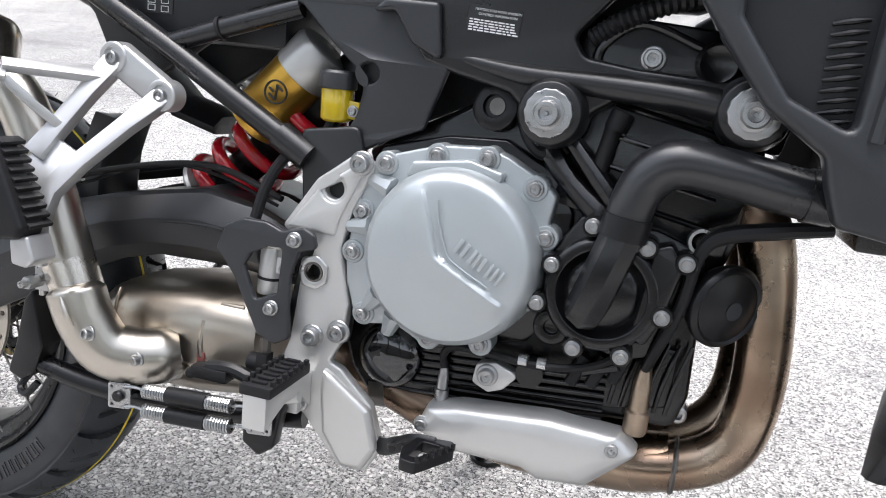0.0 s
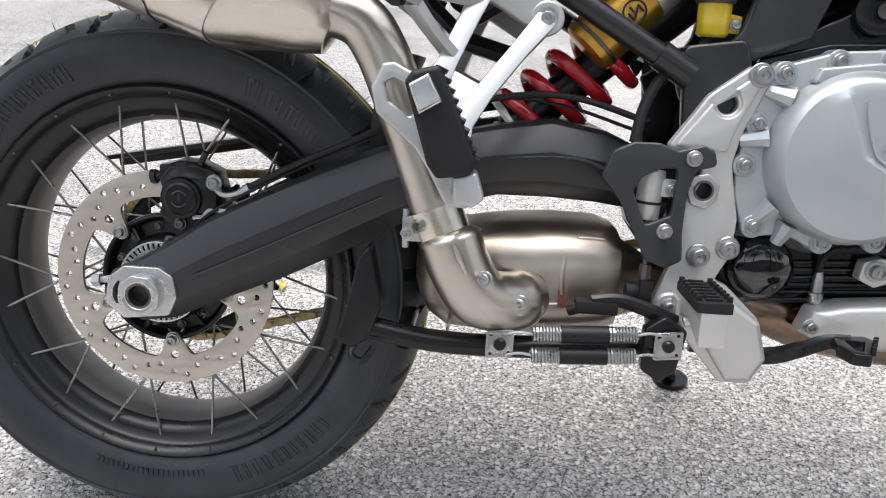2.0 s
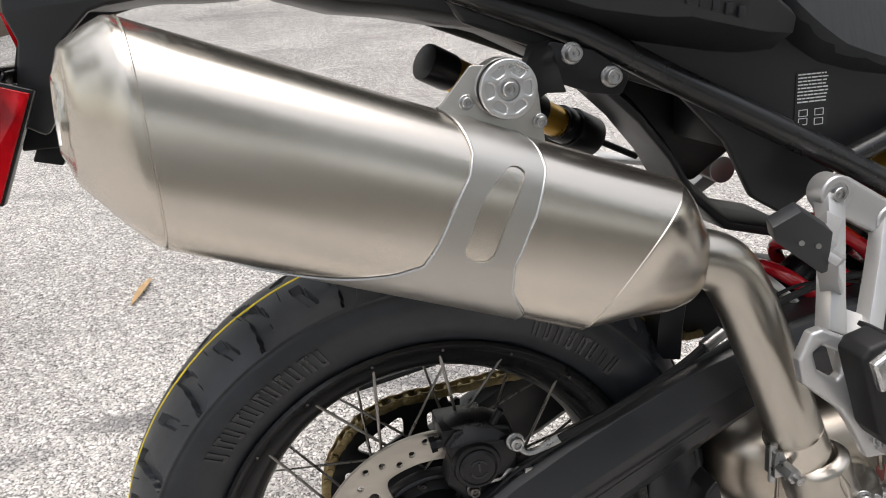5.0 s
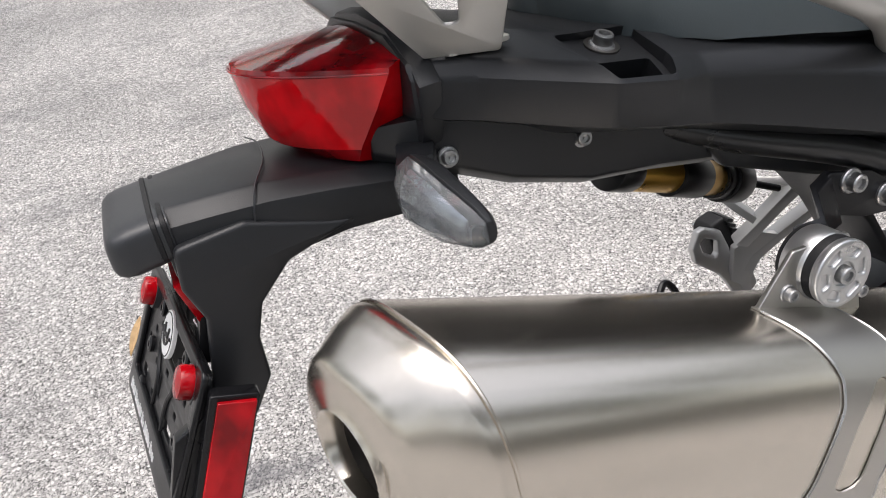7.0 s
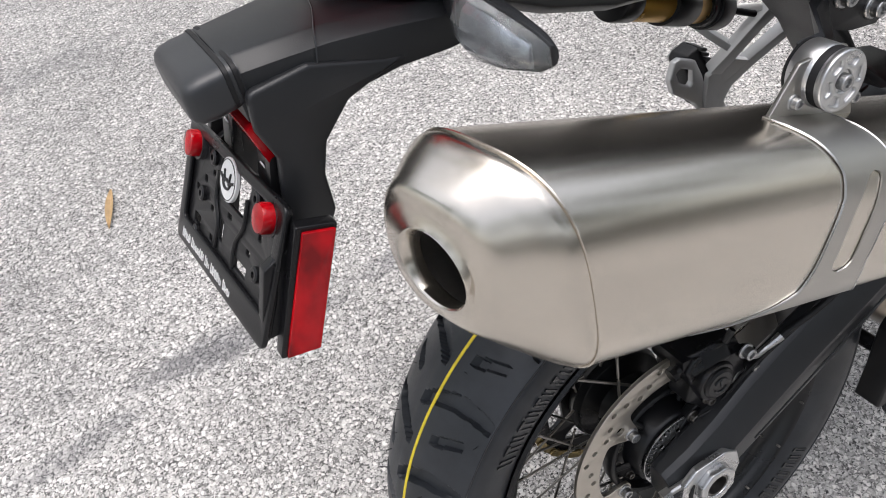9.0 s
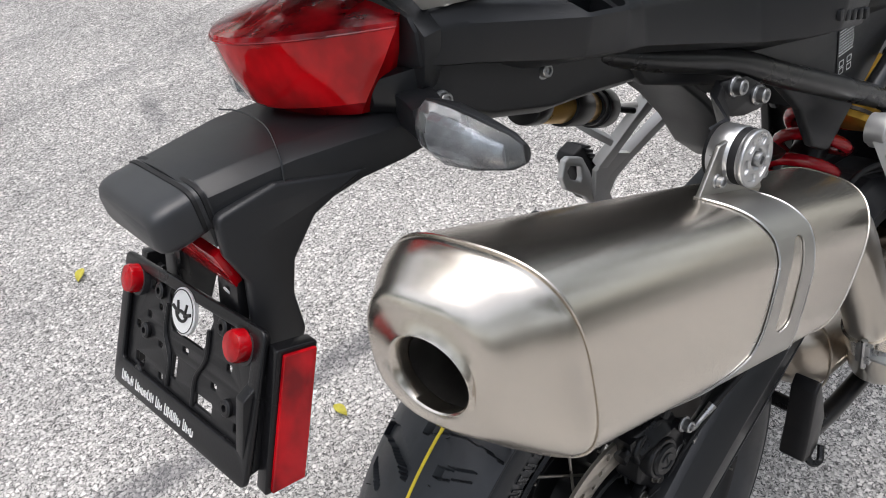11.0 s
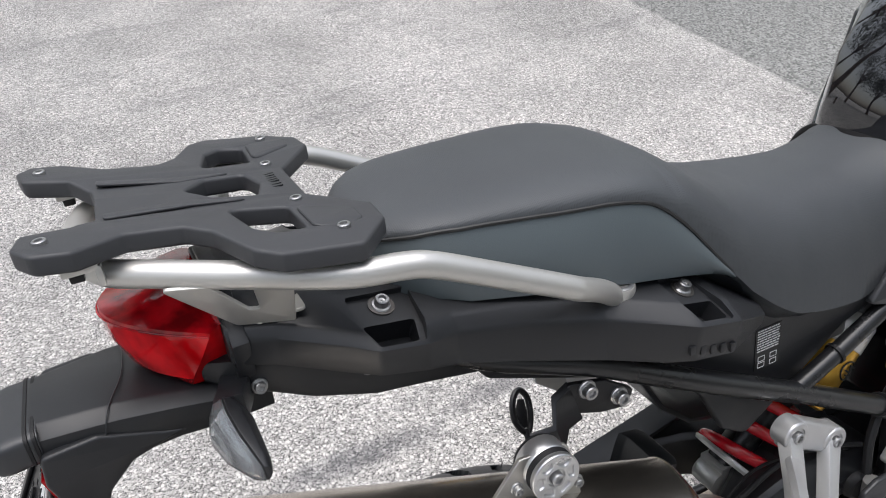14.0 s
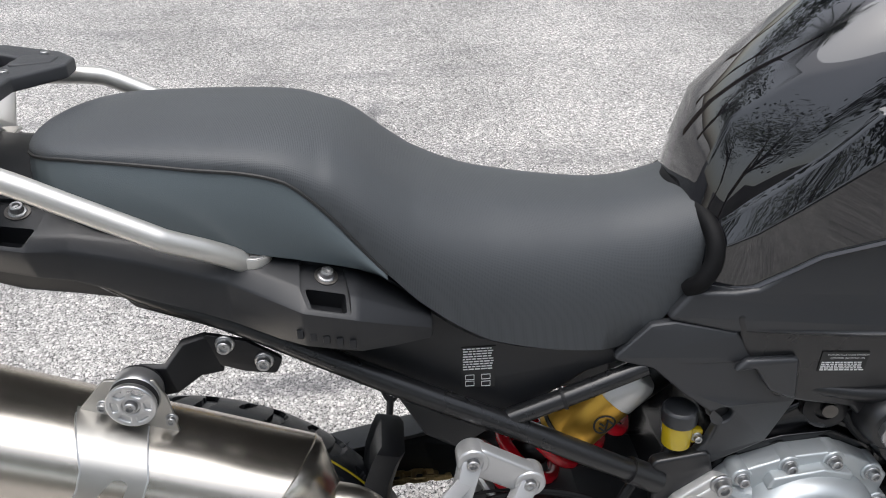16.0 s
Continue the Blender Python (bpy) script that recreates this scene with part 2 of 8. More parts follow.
def ground_material():
    """Old chip-seal paving: pale stone chips in grey binder, tyre scuffs, damp stains; dark asphalt past a straight edge."""
    m = Nodes("chip_seal_paving")
    jitter = m.n.new("ShaderNodeVectorMath")
    jitter.operation = "ADD"
    wob = m.n.new("ShaderNodeTexNoise")
    wob.inputs["Scale"].default_value = 120
    scl = m.n.new("ShaderNodeVectorMath")
    scl.operation = "SCALE"
    scl.inputs["Scale"].default_value = 0.007
    m.l.new(m.coord, wob.inputs["Vector"])
    m.l.new(wob.outputs["Color"], scl.inputs[0])
    m.l.new(m.coord, jitter.inputs[0])
    m.l.new(scl.outputs[0], jitter.inputs[1])
    rough_vec = jitter.outputs[0]
    cell = m.voronoi(135, "Color", vec=rough_vec)
    sep = m.n.new("ShaderNodeSeparateColor")
    m.l.new(cell, sep.inputs[0])
    dist = m.voronoi(135, vec=rough_vec)
    small = m.voronoi(460, "Color", vec=rough_vec)
    sep2 = m.n.new("ShaderNodeSeparateColor")
    m.l.new(small, sep2.inputs[0])
    chip = m.ramp(sep.outputs[0], (0.0, (0.16, 0.158, 0.157)), (0.2, (0.36, 0.355, 0.35)), (0.6, (0.52, 0.513, 0.505)), (0.95, (0.84, 0.83, 0.82)))
    grit = m.ramp(sep2.outputs[0], (0.0, (0.02, 0.02, 0.021)), (0.4, (0.20, 0.198, 0.196)), (1.0, (0.66, 0.65, 0.645)))
    stone = m.ramp(dist, (0.42, 1), (0.56, 0))
    base = m.mix(stone, grit, m.mix(0.3, chip, grit))
    patch = m.ramp(m.noise(1.3, 5, 0.6), (0.35, (0.83, 0.815, 0.79)), (0.65, (1.19, 1.165, 1.125)))
    base = m.mix(1.0, base, patch, "MULTIPLY")
    # scuffs that run along the lane
    scuff = m.noise(1.0, 6, 0.7, m.mapped((0.9, 3.6, 1.0)))
    scuff = m.math("MULTIPLY", m.ramp(scuff, (0.53, 0), (0.68, 0.6)), m.ramp(m.noise(60, 4, 0.7), (0.35, 0.2), (0.6, 1)))
    base = m.mix(scuff, base, (0.10, 0.10, 0.105))
    # damp stain beside the engine
    xyz = m.n.new("ShaderNodeSeparateXYZ")
    m.l.new(m.coord, xyz.inputs[0])
    dx = m.math("SUBTRACT", xyz.outputs[0], 1.38)
    dy = m.math("SUBTRACT", xyz.outputs[1], -0.26)
    r = m.math("SQRT", m.math("ADD", m.math("MULTIPLY", dx, dx), m.math("MULTIPLY", m.math("MULTIPLY", dy, dy), 1.6)), 0)
    r = m.math("ADD", r, m.math("MULTIPLY", m.noise(5, 6, 0.7), 0.55))
    stain = m.ramp(r, (0.80, 1), (0.93, 0))
    base = m.mix(m.math("MULTIPLY", m.math("MULTIPLY", stain, 0.85), m.ramp(m.noise(38, 5, 0.75), (0.36, 0.3), (0.58, 1))), base, (0.06, 0.06, 0.065))
    # short dark smears
    def smear(cx, cy, turn, long, wide, depth):
        ox, oy = m.math("SUBTRACT", xyz.outputs[0], cx), m.math("SUBTRACT", xyz.outputs[1], cy)
        a = m.math("ADD", m.math("MULTIPLY", ox, math.cos(turn) / long), m.math("MULTIPLY", oy, math.sin(turn) / long))
        b = m.math("ADD", m.math("MULTIPLY", ox, -math.sin(turn) / wide), m.math("MULTIPLY", oy, math.cos(turn) / wide))
        q = m.math("ADD", m.math("MULTIPLY", a, a), m.math("MULTIPLY", b, b))
        q = m.math("ADD", q, m.math("MULTIPLY", m.noise(24, 5, 0.75), 1.1))
        return m.math("MULTIPLY", m.ramp(q, (0.55, 1), (1.0, 0)), depth)
    for spot in ((-0.38, 0.715, -0.1, 0.34, 0.07, 0.65), (0.08, 0.71, -0.02, 0.34, 0.06, 0.65), (0.45, 0.745, 0.05, 0.26, 0.05, 0.55), (0.245, 1.88, 1.3, 0.2, 0.06, 0.5), (-0.7, 0.66, 0.1, 0.25, 0.05, 0.45)):
        base = m.mix(smear(*spot), base, (0.075, 0.076, 0.085))
    # darker asphalt beyond the paving edge
    edge = m.math("ADD", xyz.outputs[0], m.math("MULTIPLY", m.noise(9, 4), 0.05))
    past = m.ramp(m.math("SUBTRACT", edge, 1.72), (0.495, 0), (0.515, 1))
    asphalt = m.mix(sep.outputs[1], (0.10, 0.102, 0.098), (0.34, 0.34, 0.325))
    base = m.mix(past, base, asphalt)
    m.set(Base_Color=base, Roughness=m.mix(stain, (0.85, 0.85, 0.85), (0.5, 0.5, 0.5)), Specular_IOR_Level=0.3)
    h = m.mix(stone, sep2.outputs[0], m.math("ADD", m.math("MULTIPLY", sep.outputs[2], 0.6), 0.5))
    m.bump(h, 0.8, 0.0035)
    return m.mat


heat_steel, stained_steel, tyre_black, seat_vinyl = heat_tinted(), cat_steel(), tyre_rubber(), woven_vinyl()
tail_shaded = red_lens("shaded_red_tail_lens", 0.22, 0.4)
tail_red, reflector_red, lens_clear, paving = red_lens("red_tail_lens"), red_lens("red_reflector", 0.2, 0.3), clear_lens(), ground_material()


# ---- geometry helpers ----
def xyz3(x, y, z):
    return Vector((x, y, z))


def rounded(poly, r, n=4):
    """A polygon with its corners rounded; r one radius or one for each corner."""
    out = []
    k = len(poly)
    for i in range(k):
        a, b, c = (Vector(poly[j % k]) for j in (i - 1, i, i + 1))
        ri = r[i] if isinstance(r, (list, tuple)) else r
        u, v = (a - b), (c - b)
        lu, lv = u.length, v.length
        u.normalize(), v.normalize()
        ang = u.angle(v, math.pi)
        if ri <= 0 or ang > 3.05:
            out.append(tuple(b))
            continue
        d = min(ri / max(0.05, math.tan(ang / 2)), lu * 0.45, lv * 0.45)
        p, q = b + u * d, b + v * d
        for s in range(n + 1):
            f = s / n
            out.append(tuple(p * (1 - f) ** 2 + b * 2 * f * (1 - f) + q * f * f))
    return out


def circle(cx, cz, r, n=24, squash=1.0):
    return [(cx + r * math.cos(2 * math.pi * i / n), cz + r * squash * math.sin(2 * math.pi * i / n)) for i in range(n)]


def glide(pts, k=6, closed=False):
    """Catmull-Rom points through the given ones."""
    P = [Vector(p) for p in pts]
    n = len(P)
    if n < 3 and not closed:
        return [P[0].lerp(P[-1], i / k) for i in range(k + 1)]
    out = []
    for i in range(n if closed else n - 1):
        a = P[(i - 1) % n] if closed or i else P[0] * 2 - P[1]
        b, c = P[i], P[(i + 1) % n]
        d = P[(i + 2) % n] if closed or i + 2 < n else P[-1] * 2 - P[-2]
        for s in range(k):
            t = s / k
            out.append(0.5 * (2 * b + (c - a) * t + (2 * a - 5 * b + 4 * c - d) * t * t + (3 * b - a - 3 * c + d) * t ** 3))
    if not closed:
        out.append(P[-1])
    return out


def loft(rings, cap0=True, cap1=True, closed=False):
    """Skin over rings that have the same number of points."""
    n = len(rings[0])
    V = [tuple(p) for ring in rings for p in ring]
    F = []
    m = len(rings)
    for i in range(m if closed else m - 1):
        a, b = i * n, ((i + 1) % m) * n
        for j in range(n):
            k = (j + 1) % n
            F.append((a + j, a + k, b + k, b + j))
    if not closed and cap0:
        F.append(tuple(range(n))[::-1])
    if not closed and cap1:
        F.append(tuple(range((m - 1) * n, m * n)))
    return V, F


def sweep(pts, radius, n=12, smooth=6, flat=1.0, up=(0, 1, 0), shape=None, closed=False):
    """A tube along pts; radius one number or one a point; flat squeezes it along up; shape: a closed outline in units of the radius."""
    P = glide(pts, smooth, closed) if smooth else [Vector(p) for p in pts]
    if isinstance(radius, (int, float)):
        R = [radius] * len(P)
    else:
        k = len(radius)
        R = []
        for i in range(len(P)):
            f = i / max(1, len(P) - (0 if closed else 1)) * (k - 1)
            a = min(int(f), k - 2)
            R.append(radius[a] + (radius[a + 1] - radius[a]) * (f - a))
    shape = shape or [(math.cos(2 * math.pi * j / n), math.sin(2 * math.pi * j / n)) for j in range(n)]
    rings, N = [], None
    for i, p in enumerate(P):
        if closed:
            d = P[(i + 1) % len(P)] - P[i - 1]
        else:
            d = P[min(i + 1, len(P) - 1)] - P[max(i - 1, 0)]
        d.normalize()
        if N is None:
            N = Vector(up) - d * d.dot(Vector(up))
            if N.length < 1e-3:
                N = Vector((1, 0, 0)) - d * d.x
        else:
            N = N - d * d.dot(N)
        N.normalize()
        B = d.cross(N)
        rings.append([p + (N * (a * flat) + B * b) * R[i] for a, b in shape])
    return loft(rings, closed=closed)


def lathe(profile, origin=(0, 0, 0), axis=(0, -1, 0), n=32, closed=False, arc=None):
    """Turns a profile of (radius, height along axis)."""
    q = Vector((0, 0, 1)).rotation_difference(Vector(axis).normalized())
    o = Vector(origin)
    rings = []
    for r, h in profile:
        rings.append([o + q @ Vector((r * math.cos(2 * math.pi * j / n), r * math.sin(2 * math.pi * j / n), h)) for j in range(n)])
    return loft(rings, cap0=not closed, cap1=not closed, closed=closed)


def rod(a, b, r, n=12):
    return sweep([a, b], r, n, 0)


def block(c, size, turn=None):
    """A box round c; turn: a 3x3 matrix."""
    c = Vector(c)
    V = []
    for i in (-0.5, 0.5):
        for j in (-0.5, 0.5):
            for k in (-0.5, 0.5):
                v = Vector((i * size[0], j * size[1], k * size[2]))
                V.append(tuple(c + (turn @ v if turn else v)))
    return V, [(0, 1, 3, 2), (4, 6, 7, 5), (0, 4, 5, 1), (2, 3, 7, 6), (0, 2, 6, 4), (1, 5, 7, 3)]


SIDE = Matrix(((1, 0, 0, 0), (0, 0, -1, 0), (0, 1, 0, 0), (0, 0, 0, 1)))


def plate(outline, a, b, holes=(), bevel=0.0015, m=SIDE, res=2):
    """A plate with rounded edges and holes, cut to an (x, z) outline, between y = a and y = b (or along m's third axis)."""
    cu = bpy.data.curves.new("cut", "CURVE")
    cu.dimensions = "2D"
    cu.fill_mode = "BOTH"
    for loop in (outline, *holes):
        s = cu.splines.new("POLY")
        s.points.add(len(loop) - 1)
        for p, q in zip(s.points, loop):
            p.co = (q[0], q[1], 0, 1)
        s.use_cyclic_u = True
    t = abs(b - a)
    bevel = min(bevel, t * 0.45)
    cu.extrude = t / 2 - bevel
    cu.bevel_depth = bevel
    cu.bevel_resolution = res
    cu.offset = -bevel
    ob = bpy.data.objects.new("cut", cu)
    me = bpy.data.meshes.new_from_object(ob)
    bpy.data.objects.remove(ob)
    bpy.data.curves.remove(cu)
    mid = -(a + b) / 2 if m is SIDE else (a + b) / 2
    V = [tuple(m @ Vector((v.co.x, v.co.y, v.co.z + mid))) for v in me.vertices]
    F = [tuple(p.vertices) for p in me.polygons]
    bpy.data.meshes.remove(me)
    return V, F


def mirrored(geo):
    V, F = geo
    return [(x, -y, z) for x, y, z in (tuple(v) for v in V)], [f[::-1] for f in F]


def joined(*geos):
    V, F = [], []
    for v, f in geos:
        o = len(V)
        V += [tuple(p) for p in v]
        F += [tuple(i + o for i in q) for q in f]
    return V, F


def moved(geo, m):
    return [tuple(m @ Vector(v)) for v in geo[0]], geo[1]


def mesh_of(name, geo, material, bevel=0.0, angle=32, segments=2, mark=None):
    me = bpy.data.meshes.new(name)
    V, F = geo
    me.from_pydata([tuple(v) for v in V], [], F)
    bm = bmesh.new()
    bm.from_mesh(me)
    bmesh.ops.remove_doubles(bm, verts=bm.verts, dist=1e-6)
    bmesh.ops.recalc_face_normals(bm, faces=bm.faces)
    if bevel:
        sharp = [e for e in bm.edges if len(e.link_faces) == 2 and e.calc_face_angle(0) > radians(angle)]
        bmesh.ops.bevel(bm, geom=sharp, offset=bevel, segments=segments, profile=0.6, affect="EDGES", clamp_overlap=True)
    bm.to_mesh(me)
    bm.free()
    me.shade_smooth()
    me.set_sharp_from_angle(angle=radians(angle))
    for x in (material if isinstance(material, (list, tuple)) else [material]):
        me.materials.append(x)
    if mark:
        for p in me.polygons:
            p.material_index = mark(p.center)
    return me


def part(name, geo, material, parent, label="", bevel=0.0, angle=32, mark=None, segments=2):
    """One mesh under a thing or under a part."""
    ob = new(name, mesh_of(name, geo, material, bevel, angle, segments, mark))
    ob.parent = parent
    if label:
        tagged(ob, label)
    return ob


def again(name, me, m, parent, label=""):
    """One more piece on a shared mesh."""
    ob = new(name, me)
    ob.parent = parent
    ob.matrix_local = m
    if label:
        tagged(ob, label)
    return ob


def facing(p, axis=(0, -1, 0), s=1.0, spin=0.0):
    """A pose at p whose third axis points along axis."""
    q = Vector((0, 0, 1)).rotation_difference(Vector(axis).normalized())
    return Matrix.LocRotScale(Vector(p), q, (s, s, s)) @ Matrix.Rotation(spin, 4, "Z")


# socket-head bolt of unit radius: flange, head, recess
BOLT = mesh_of("bolt", lathe([(1.0, 0), (1.0, 0.16), (0.92, 0.26), (0.74, 0.30), (0.72, 0.95), (0.64, 1.05), (0.42, 1.05), (0.38, 0.75), (0.12, 0.70), (0.1, 0.85), (0.001, 0.85)], axis=(0, 0, 1), n=18), zinc)
BOLT_DARK = mesh_of("bolt", lathe([(1.0, 0), (1.0, 0.16), (0.92, 0.26), (0.74, 0.30), (0.72, 0.95), (0.64, 1.05), (0.42, 1.05), (0.38, 0.75), (0.12, 0.70), (0.1, 0.85), (0.001, 0.85)], axis=(0, 0, 1), n=18), dark_steel)


def bolts(parent, spots, r=0.008, axis=(0, -1, 0), me=None):
    for p in spots:
        again("bolt", me or BOLT, facing(p, axis, r, 7 * p[0] * 50), parent)


# ---- ground ----
def make_ground():
    ticks = [-4000, -60, -12, -4, -1, 0, 1, 4, 12, 60, 4000]
    V = [(x, y, 0.0) for x in ticks for y in ticks]
    k = len(ticks)
    F = [(i * k + j, (i + 1) * k + j, (i + 1) * k + j + 1, i * k + j + 1) for i in range(k - 1) for j in range(k - 1)]
    ob = new("ground", mesh_of("ground", (V, F), paving))
    return tagged(ob, "pale grey chip-seal paving with scuffs and stains", "pavement", kind="structure")


make_ground()

bike = new("motorcycle")
bike.matrix_world = LEANING
tagged(bike, "black adventure motorcycle with silver exhaust leaning on its stand", "motorcycle")


# ---- rear wheel ----
def ring_point(c, r, a, y):
    return (c[0] + r * math.cos(a), y, c[2] + r * math.sin(a))


def tyre_geo(c, section, n, groove=None):
    """A tyre about the y axis through c from a (radius, y) section."""
    V, F = [], []
    k = len(section)
    for i in range(n):
        a = 2 * math.pi * i / n
        for r, y in section:
            d = groove(a, y, r) if groove else 0.0
            V.append(ring_point(c, r - d, a, y))
    for i in range(n):
        for j in range(k - 1):
            p, q = i * k + j, ((i + 1) % n) * k + j
            F.append((p, p + 1, q + 1, q))
    return V, F


def tread(a, y, r):
    """Long curved tread slots, alternating left and right of the crown, with short ones between."""
    if r < 0.287:
        return 0.0
    step = 2 * math.pi / 22
    depth = 0.0
    for sgn, shift in ((-1, 0.0), (1, 0.5)):
        w = y * sgn
        u = (a / step + shift + 0.55 * (w / 0.06) ** 1.0 - 0.35 * (w / 0.06) ** 2) % 1.0
        half = 0.105 - 0.03 * abs(w - 0.04) / 0.035
        if -0.004 < w < 0.0705 and abs(u - 0.5) < half:
            depth = 0.0075
        v = (a / step + shift + 0.5 + 0.35 * (w / 0.06)) % 1.0
        if 0.03 < w < 0.056 and abs(v - 0.5) < 0.06:
            depth = 0.006
    return depth


def half_section(points, extra=3):
    """Refines a half tyre section and mirrors it."""
    P = [Vector((r, y, 0)) for r, y in points]
    Q = glide(P, extra)
    right = [(p.x, -abs(p.y)) for p in Q]
    return right + [(r, -y) for r, y in right[-2::-1]]


HUB = (0.0, 0.0, 0.32)


def rear_wheel():
    hub_profile = [(0.018, -0.066), (0.05, -0.066), (0.053, -0.062), (0.055, -0.04), (0.070, -0.037), (0.0725, -0.040), (0.0735, -0.051), (0.0765, -0.053), (0.0795, -0.051), (0.0805, -0.046), (0.079, -0.034), (0.07, -0.03), (0.045, -0.02),
                   (0.042, 0.02), (0.062, 0.03), (0.066, 0.04), (0.06, 0.055), (0.03, 0.075), (0.018, 0.085)]
    wheel = part("rear_wheel", lathe([(r, -y) for r, y in hub_profile], HUB, n=48), satin_black, bike, "spoked rear wheel with black hub", bevel=0.0006)
    sec = half_section([(0.221, -0.050), (0.232, -0.061), (0.250, -0.0715), (0.270, -0.0755), (0.284, -0.0735), (0.2885, -0.0715), (0.2915, -0.0725), (0.2945, -0.0685), (0.302, -0.058), (0.311, -0.042), (0.318, -0.022), (0.321, 0.0)], 5)
    tyre = part("tyre", tyre_geo(HUB, sec, 1320, tread), tyre_black, wheel, "black road tyre with slanted tread slots", angle=30)
    part("stripe", tyre_geo(HUB, [(0.3190, -0.0150), (0.3199, -0.0146), (0.3203, -0.0118), (0.3195, -0.0114)], 160), yellow_print, tyre, "thin yellow paint stripe")
    # moulding hairs
    rnd = random.Random(4)
    hairs = []
    for i in range(110):
        a = 2 * math.pi * i / 110 + rnd.uniform(-0.02, 0.02)
        y = rnd.choice((-1, 1)) * rnd.uniform(0.02, 0.066)
        r0 = 0.3185 - (abs(y) / 0.066) ** 2 * 0.026
        p = Vector(ring_point(HUB, r0, a, y))
        d = Vector((math.cos(a + rnd.uniform(-0.5, 0.5)), y * 6, math.sin(a + rnd.uniform(-0.5, 0.5)))).normalized()
        hairs.append(sweep([p, p + d * rnd.uniform(0.006, 0.013)], [0.0005, 0.0003], 5, 2))
    tagged(part("rubber_hair", joined(*hairs), rubber, tyre), kind="stuff")
    # moulded marks on the side wall: plain raised bars
    def sidebar(a0, a1, r0, r1, slant):
        pts = []
        for a, r in ((a0, r0), (a1, r0), (a1 + slant, r1), (a0 + slant, r1)):
            pts.append((a, r))
        V = []
        for lift in (0.0, 0.0016):
            for a, r in pts:
                yy = -0.0716 - (r - 0.25) * 0.2 - lift
                V.append(ring_point(HUB, r, a, yy))
        return V, [(0, 1, 2, 3)[::-1], (4, 5, 6, 7), (0, 1, 5, 4), (1, 2, 6, 5), (2, 3, 7, 6), (3, 0, 4, 7)]
    bars = []
    for start, count in ((1.95, 11), (5.05, 11), (0.75, 8)):
        a = start
        for i in range(count):
            w = rnd.uniform(0.03, 0.042)
            bars.append(sidebar(a, a + w * 0.28, 0.25, 0.269, 0.012))
            bars.append(sidebar(a + w * 0.6, a + w * 0.8, 0.25, 0.269, 0.012))
            if i % 2:
                bars.append(sidebar(a, a + w * 0.8, 0.266, 0.2695, 0.002))
            else:
                bars.append(sidebar(a, a + w * 0.8, 0.249, 0.2525, 0.002))
            a += w + 0.016
    for i in range(22):
        a = 4.35 + i * 0.026
        bars.append(sidebar(a, a + 0.011, 0.246, 0.254, 0.004))
    tagged(part("moulded_mark", joined(*bars), hose_rubber, tyre, "raised moulded marks"), kind="stuff")
    rim_sec = [(0.224, -0.056), (0.230, -0.060), (0.232, -0.064), (0.229, -0.067), (0.223, -0.064), (0.220, -0.056), (0.216, -0.050), (0.207, -0.047), (0.201, -0.043), (0.196, -0.034)]
    rim = part("rim", joined(tyre_geo(HUB, rim_sec, 144), tyre_geo(HUB, [(r, -y) for r, y in rim_sec], 144)), rim_paint, wheel, "black rim edge", angle=45)
    part("rim_well", tyre_geo(HUB, [(0.1955, -0.034), (0.191, -0.026), (0.189, -0.012), (0.189, 0.012), (0.191, 0.026), (0.1955, 0.034)], 144), rim_well, rim, "dusty grey rim well")
    part("rim_seat", tyre_geo(HUB, [(0.224, -0.05), (0.205, -0.03), (0.205, 0.03), (0.224, 0.05)], 96), rim_paint, rim)
    # spokes
    screws = mesh_of("nipple", lathe([(0.0, 0.0022), (0.0014, 0.002), (0.0018, 0), (0.0018, -0.003)], axis=(0, 0, 1), n=8), dark_steel)
    for side in (-1, 1):
        for i in range(20):
            a = 2 * math.pi * (i + (0.25 if side > 0 else 0)) / 20 + 0.244
            t = 0.62 if i % 2 else -0.62
            p = ring_point(HUB, 0.2135, a, side * 0.047)
            q = ring_point(HUB, 0.069, a + t, side * (0.040 if i % 4 < 2 else 0.034))
            ob = part("spoke", rod(p, q, 0.0016, 8), spoke_steel, wheel)
        if side < 0:
            for i in range(20):
                a = 2 * math.pi * i / 20 + 0.244
                again("nipple", screws, facing(ring_point(HUB, 0.2235, a, -0.0645), (math.cos(a) * 0.2, -1, math.sin(a) * 0.2)), rim)
    # brake disc, five lugs
    outer = circle(0, HUB[2], 0.1325, 96)
    inner = []
    for i in range(200):
        a = 2 * math.pi * i / 200
        near = min(abs((a - radians(133 + 71.6 * k) + math.pi) % (2 * math.pi) - math.pi) for k in range(5))
        r = 0.101 - 0.034 / (1 + math.exp((near - 0.15) * 42))
        inner.append((r * math.cos(a), HUB[2] + r * math.sin(a)))
    holes = [inner]
    for i in range(46):
        a = 2 * math.pi * i / 46
        r = (0.1235, 0.114, 0.109, 0.118)[i % 4]
        holes.append(circle(r * math.cos(a), HUB[2] + r * math.sin(a), 0.0034, 10))
    for k in range(5):
        a = radians(133 + 71.6 * k)
        holes.append(circle(0.077 * math.cos(a), HUB[2] + 0.077 * math.sin(a), 0.0045, 12))
        b = a + 0.11 if k % 2 else a - 0.11
        holes.append(circle(0.096 * math.cos(a), HUB[2] + 0.096 * math.sin(a), 0.0055, 12))
    disc = part("brake_disc", plate(outer, -0.0575, -0.0525, holes, 0.0006), disc_steel, wheel, "drilled steel brake disc")
    bolts(disc, [(0.077 * math.cos(radians(133 + 71.6 * k)), -0.0575, HUB[2] + 0.077 * math.sin(radians(133 + 71.6 * k))) for k in range(5)], 0.0085)
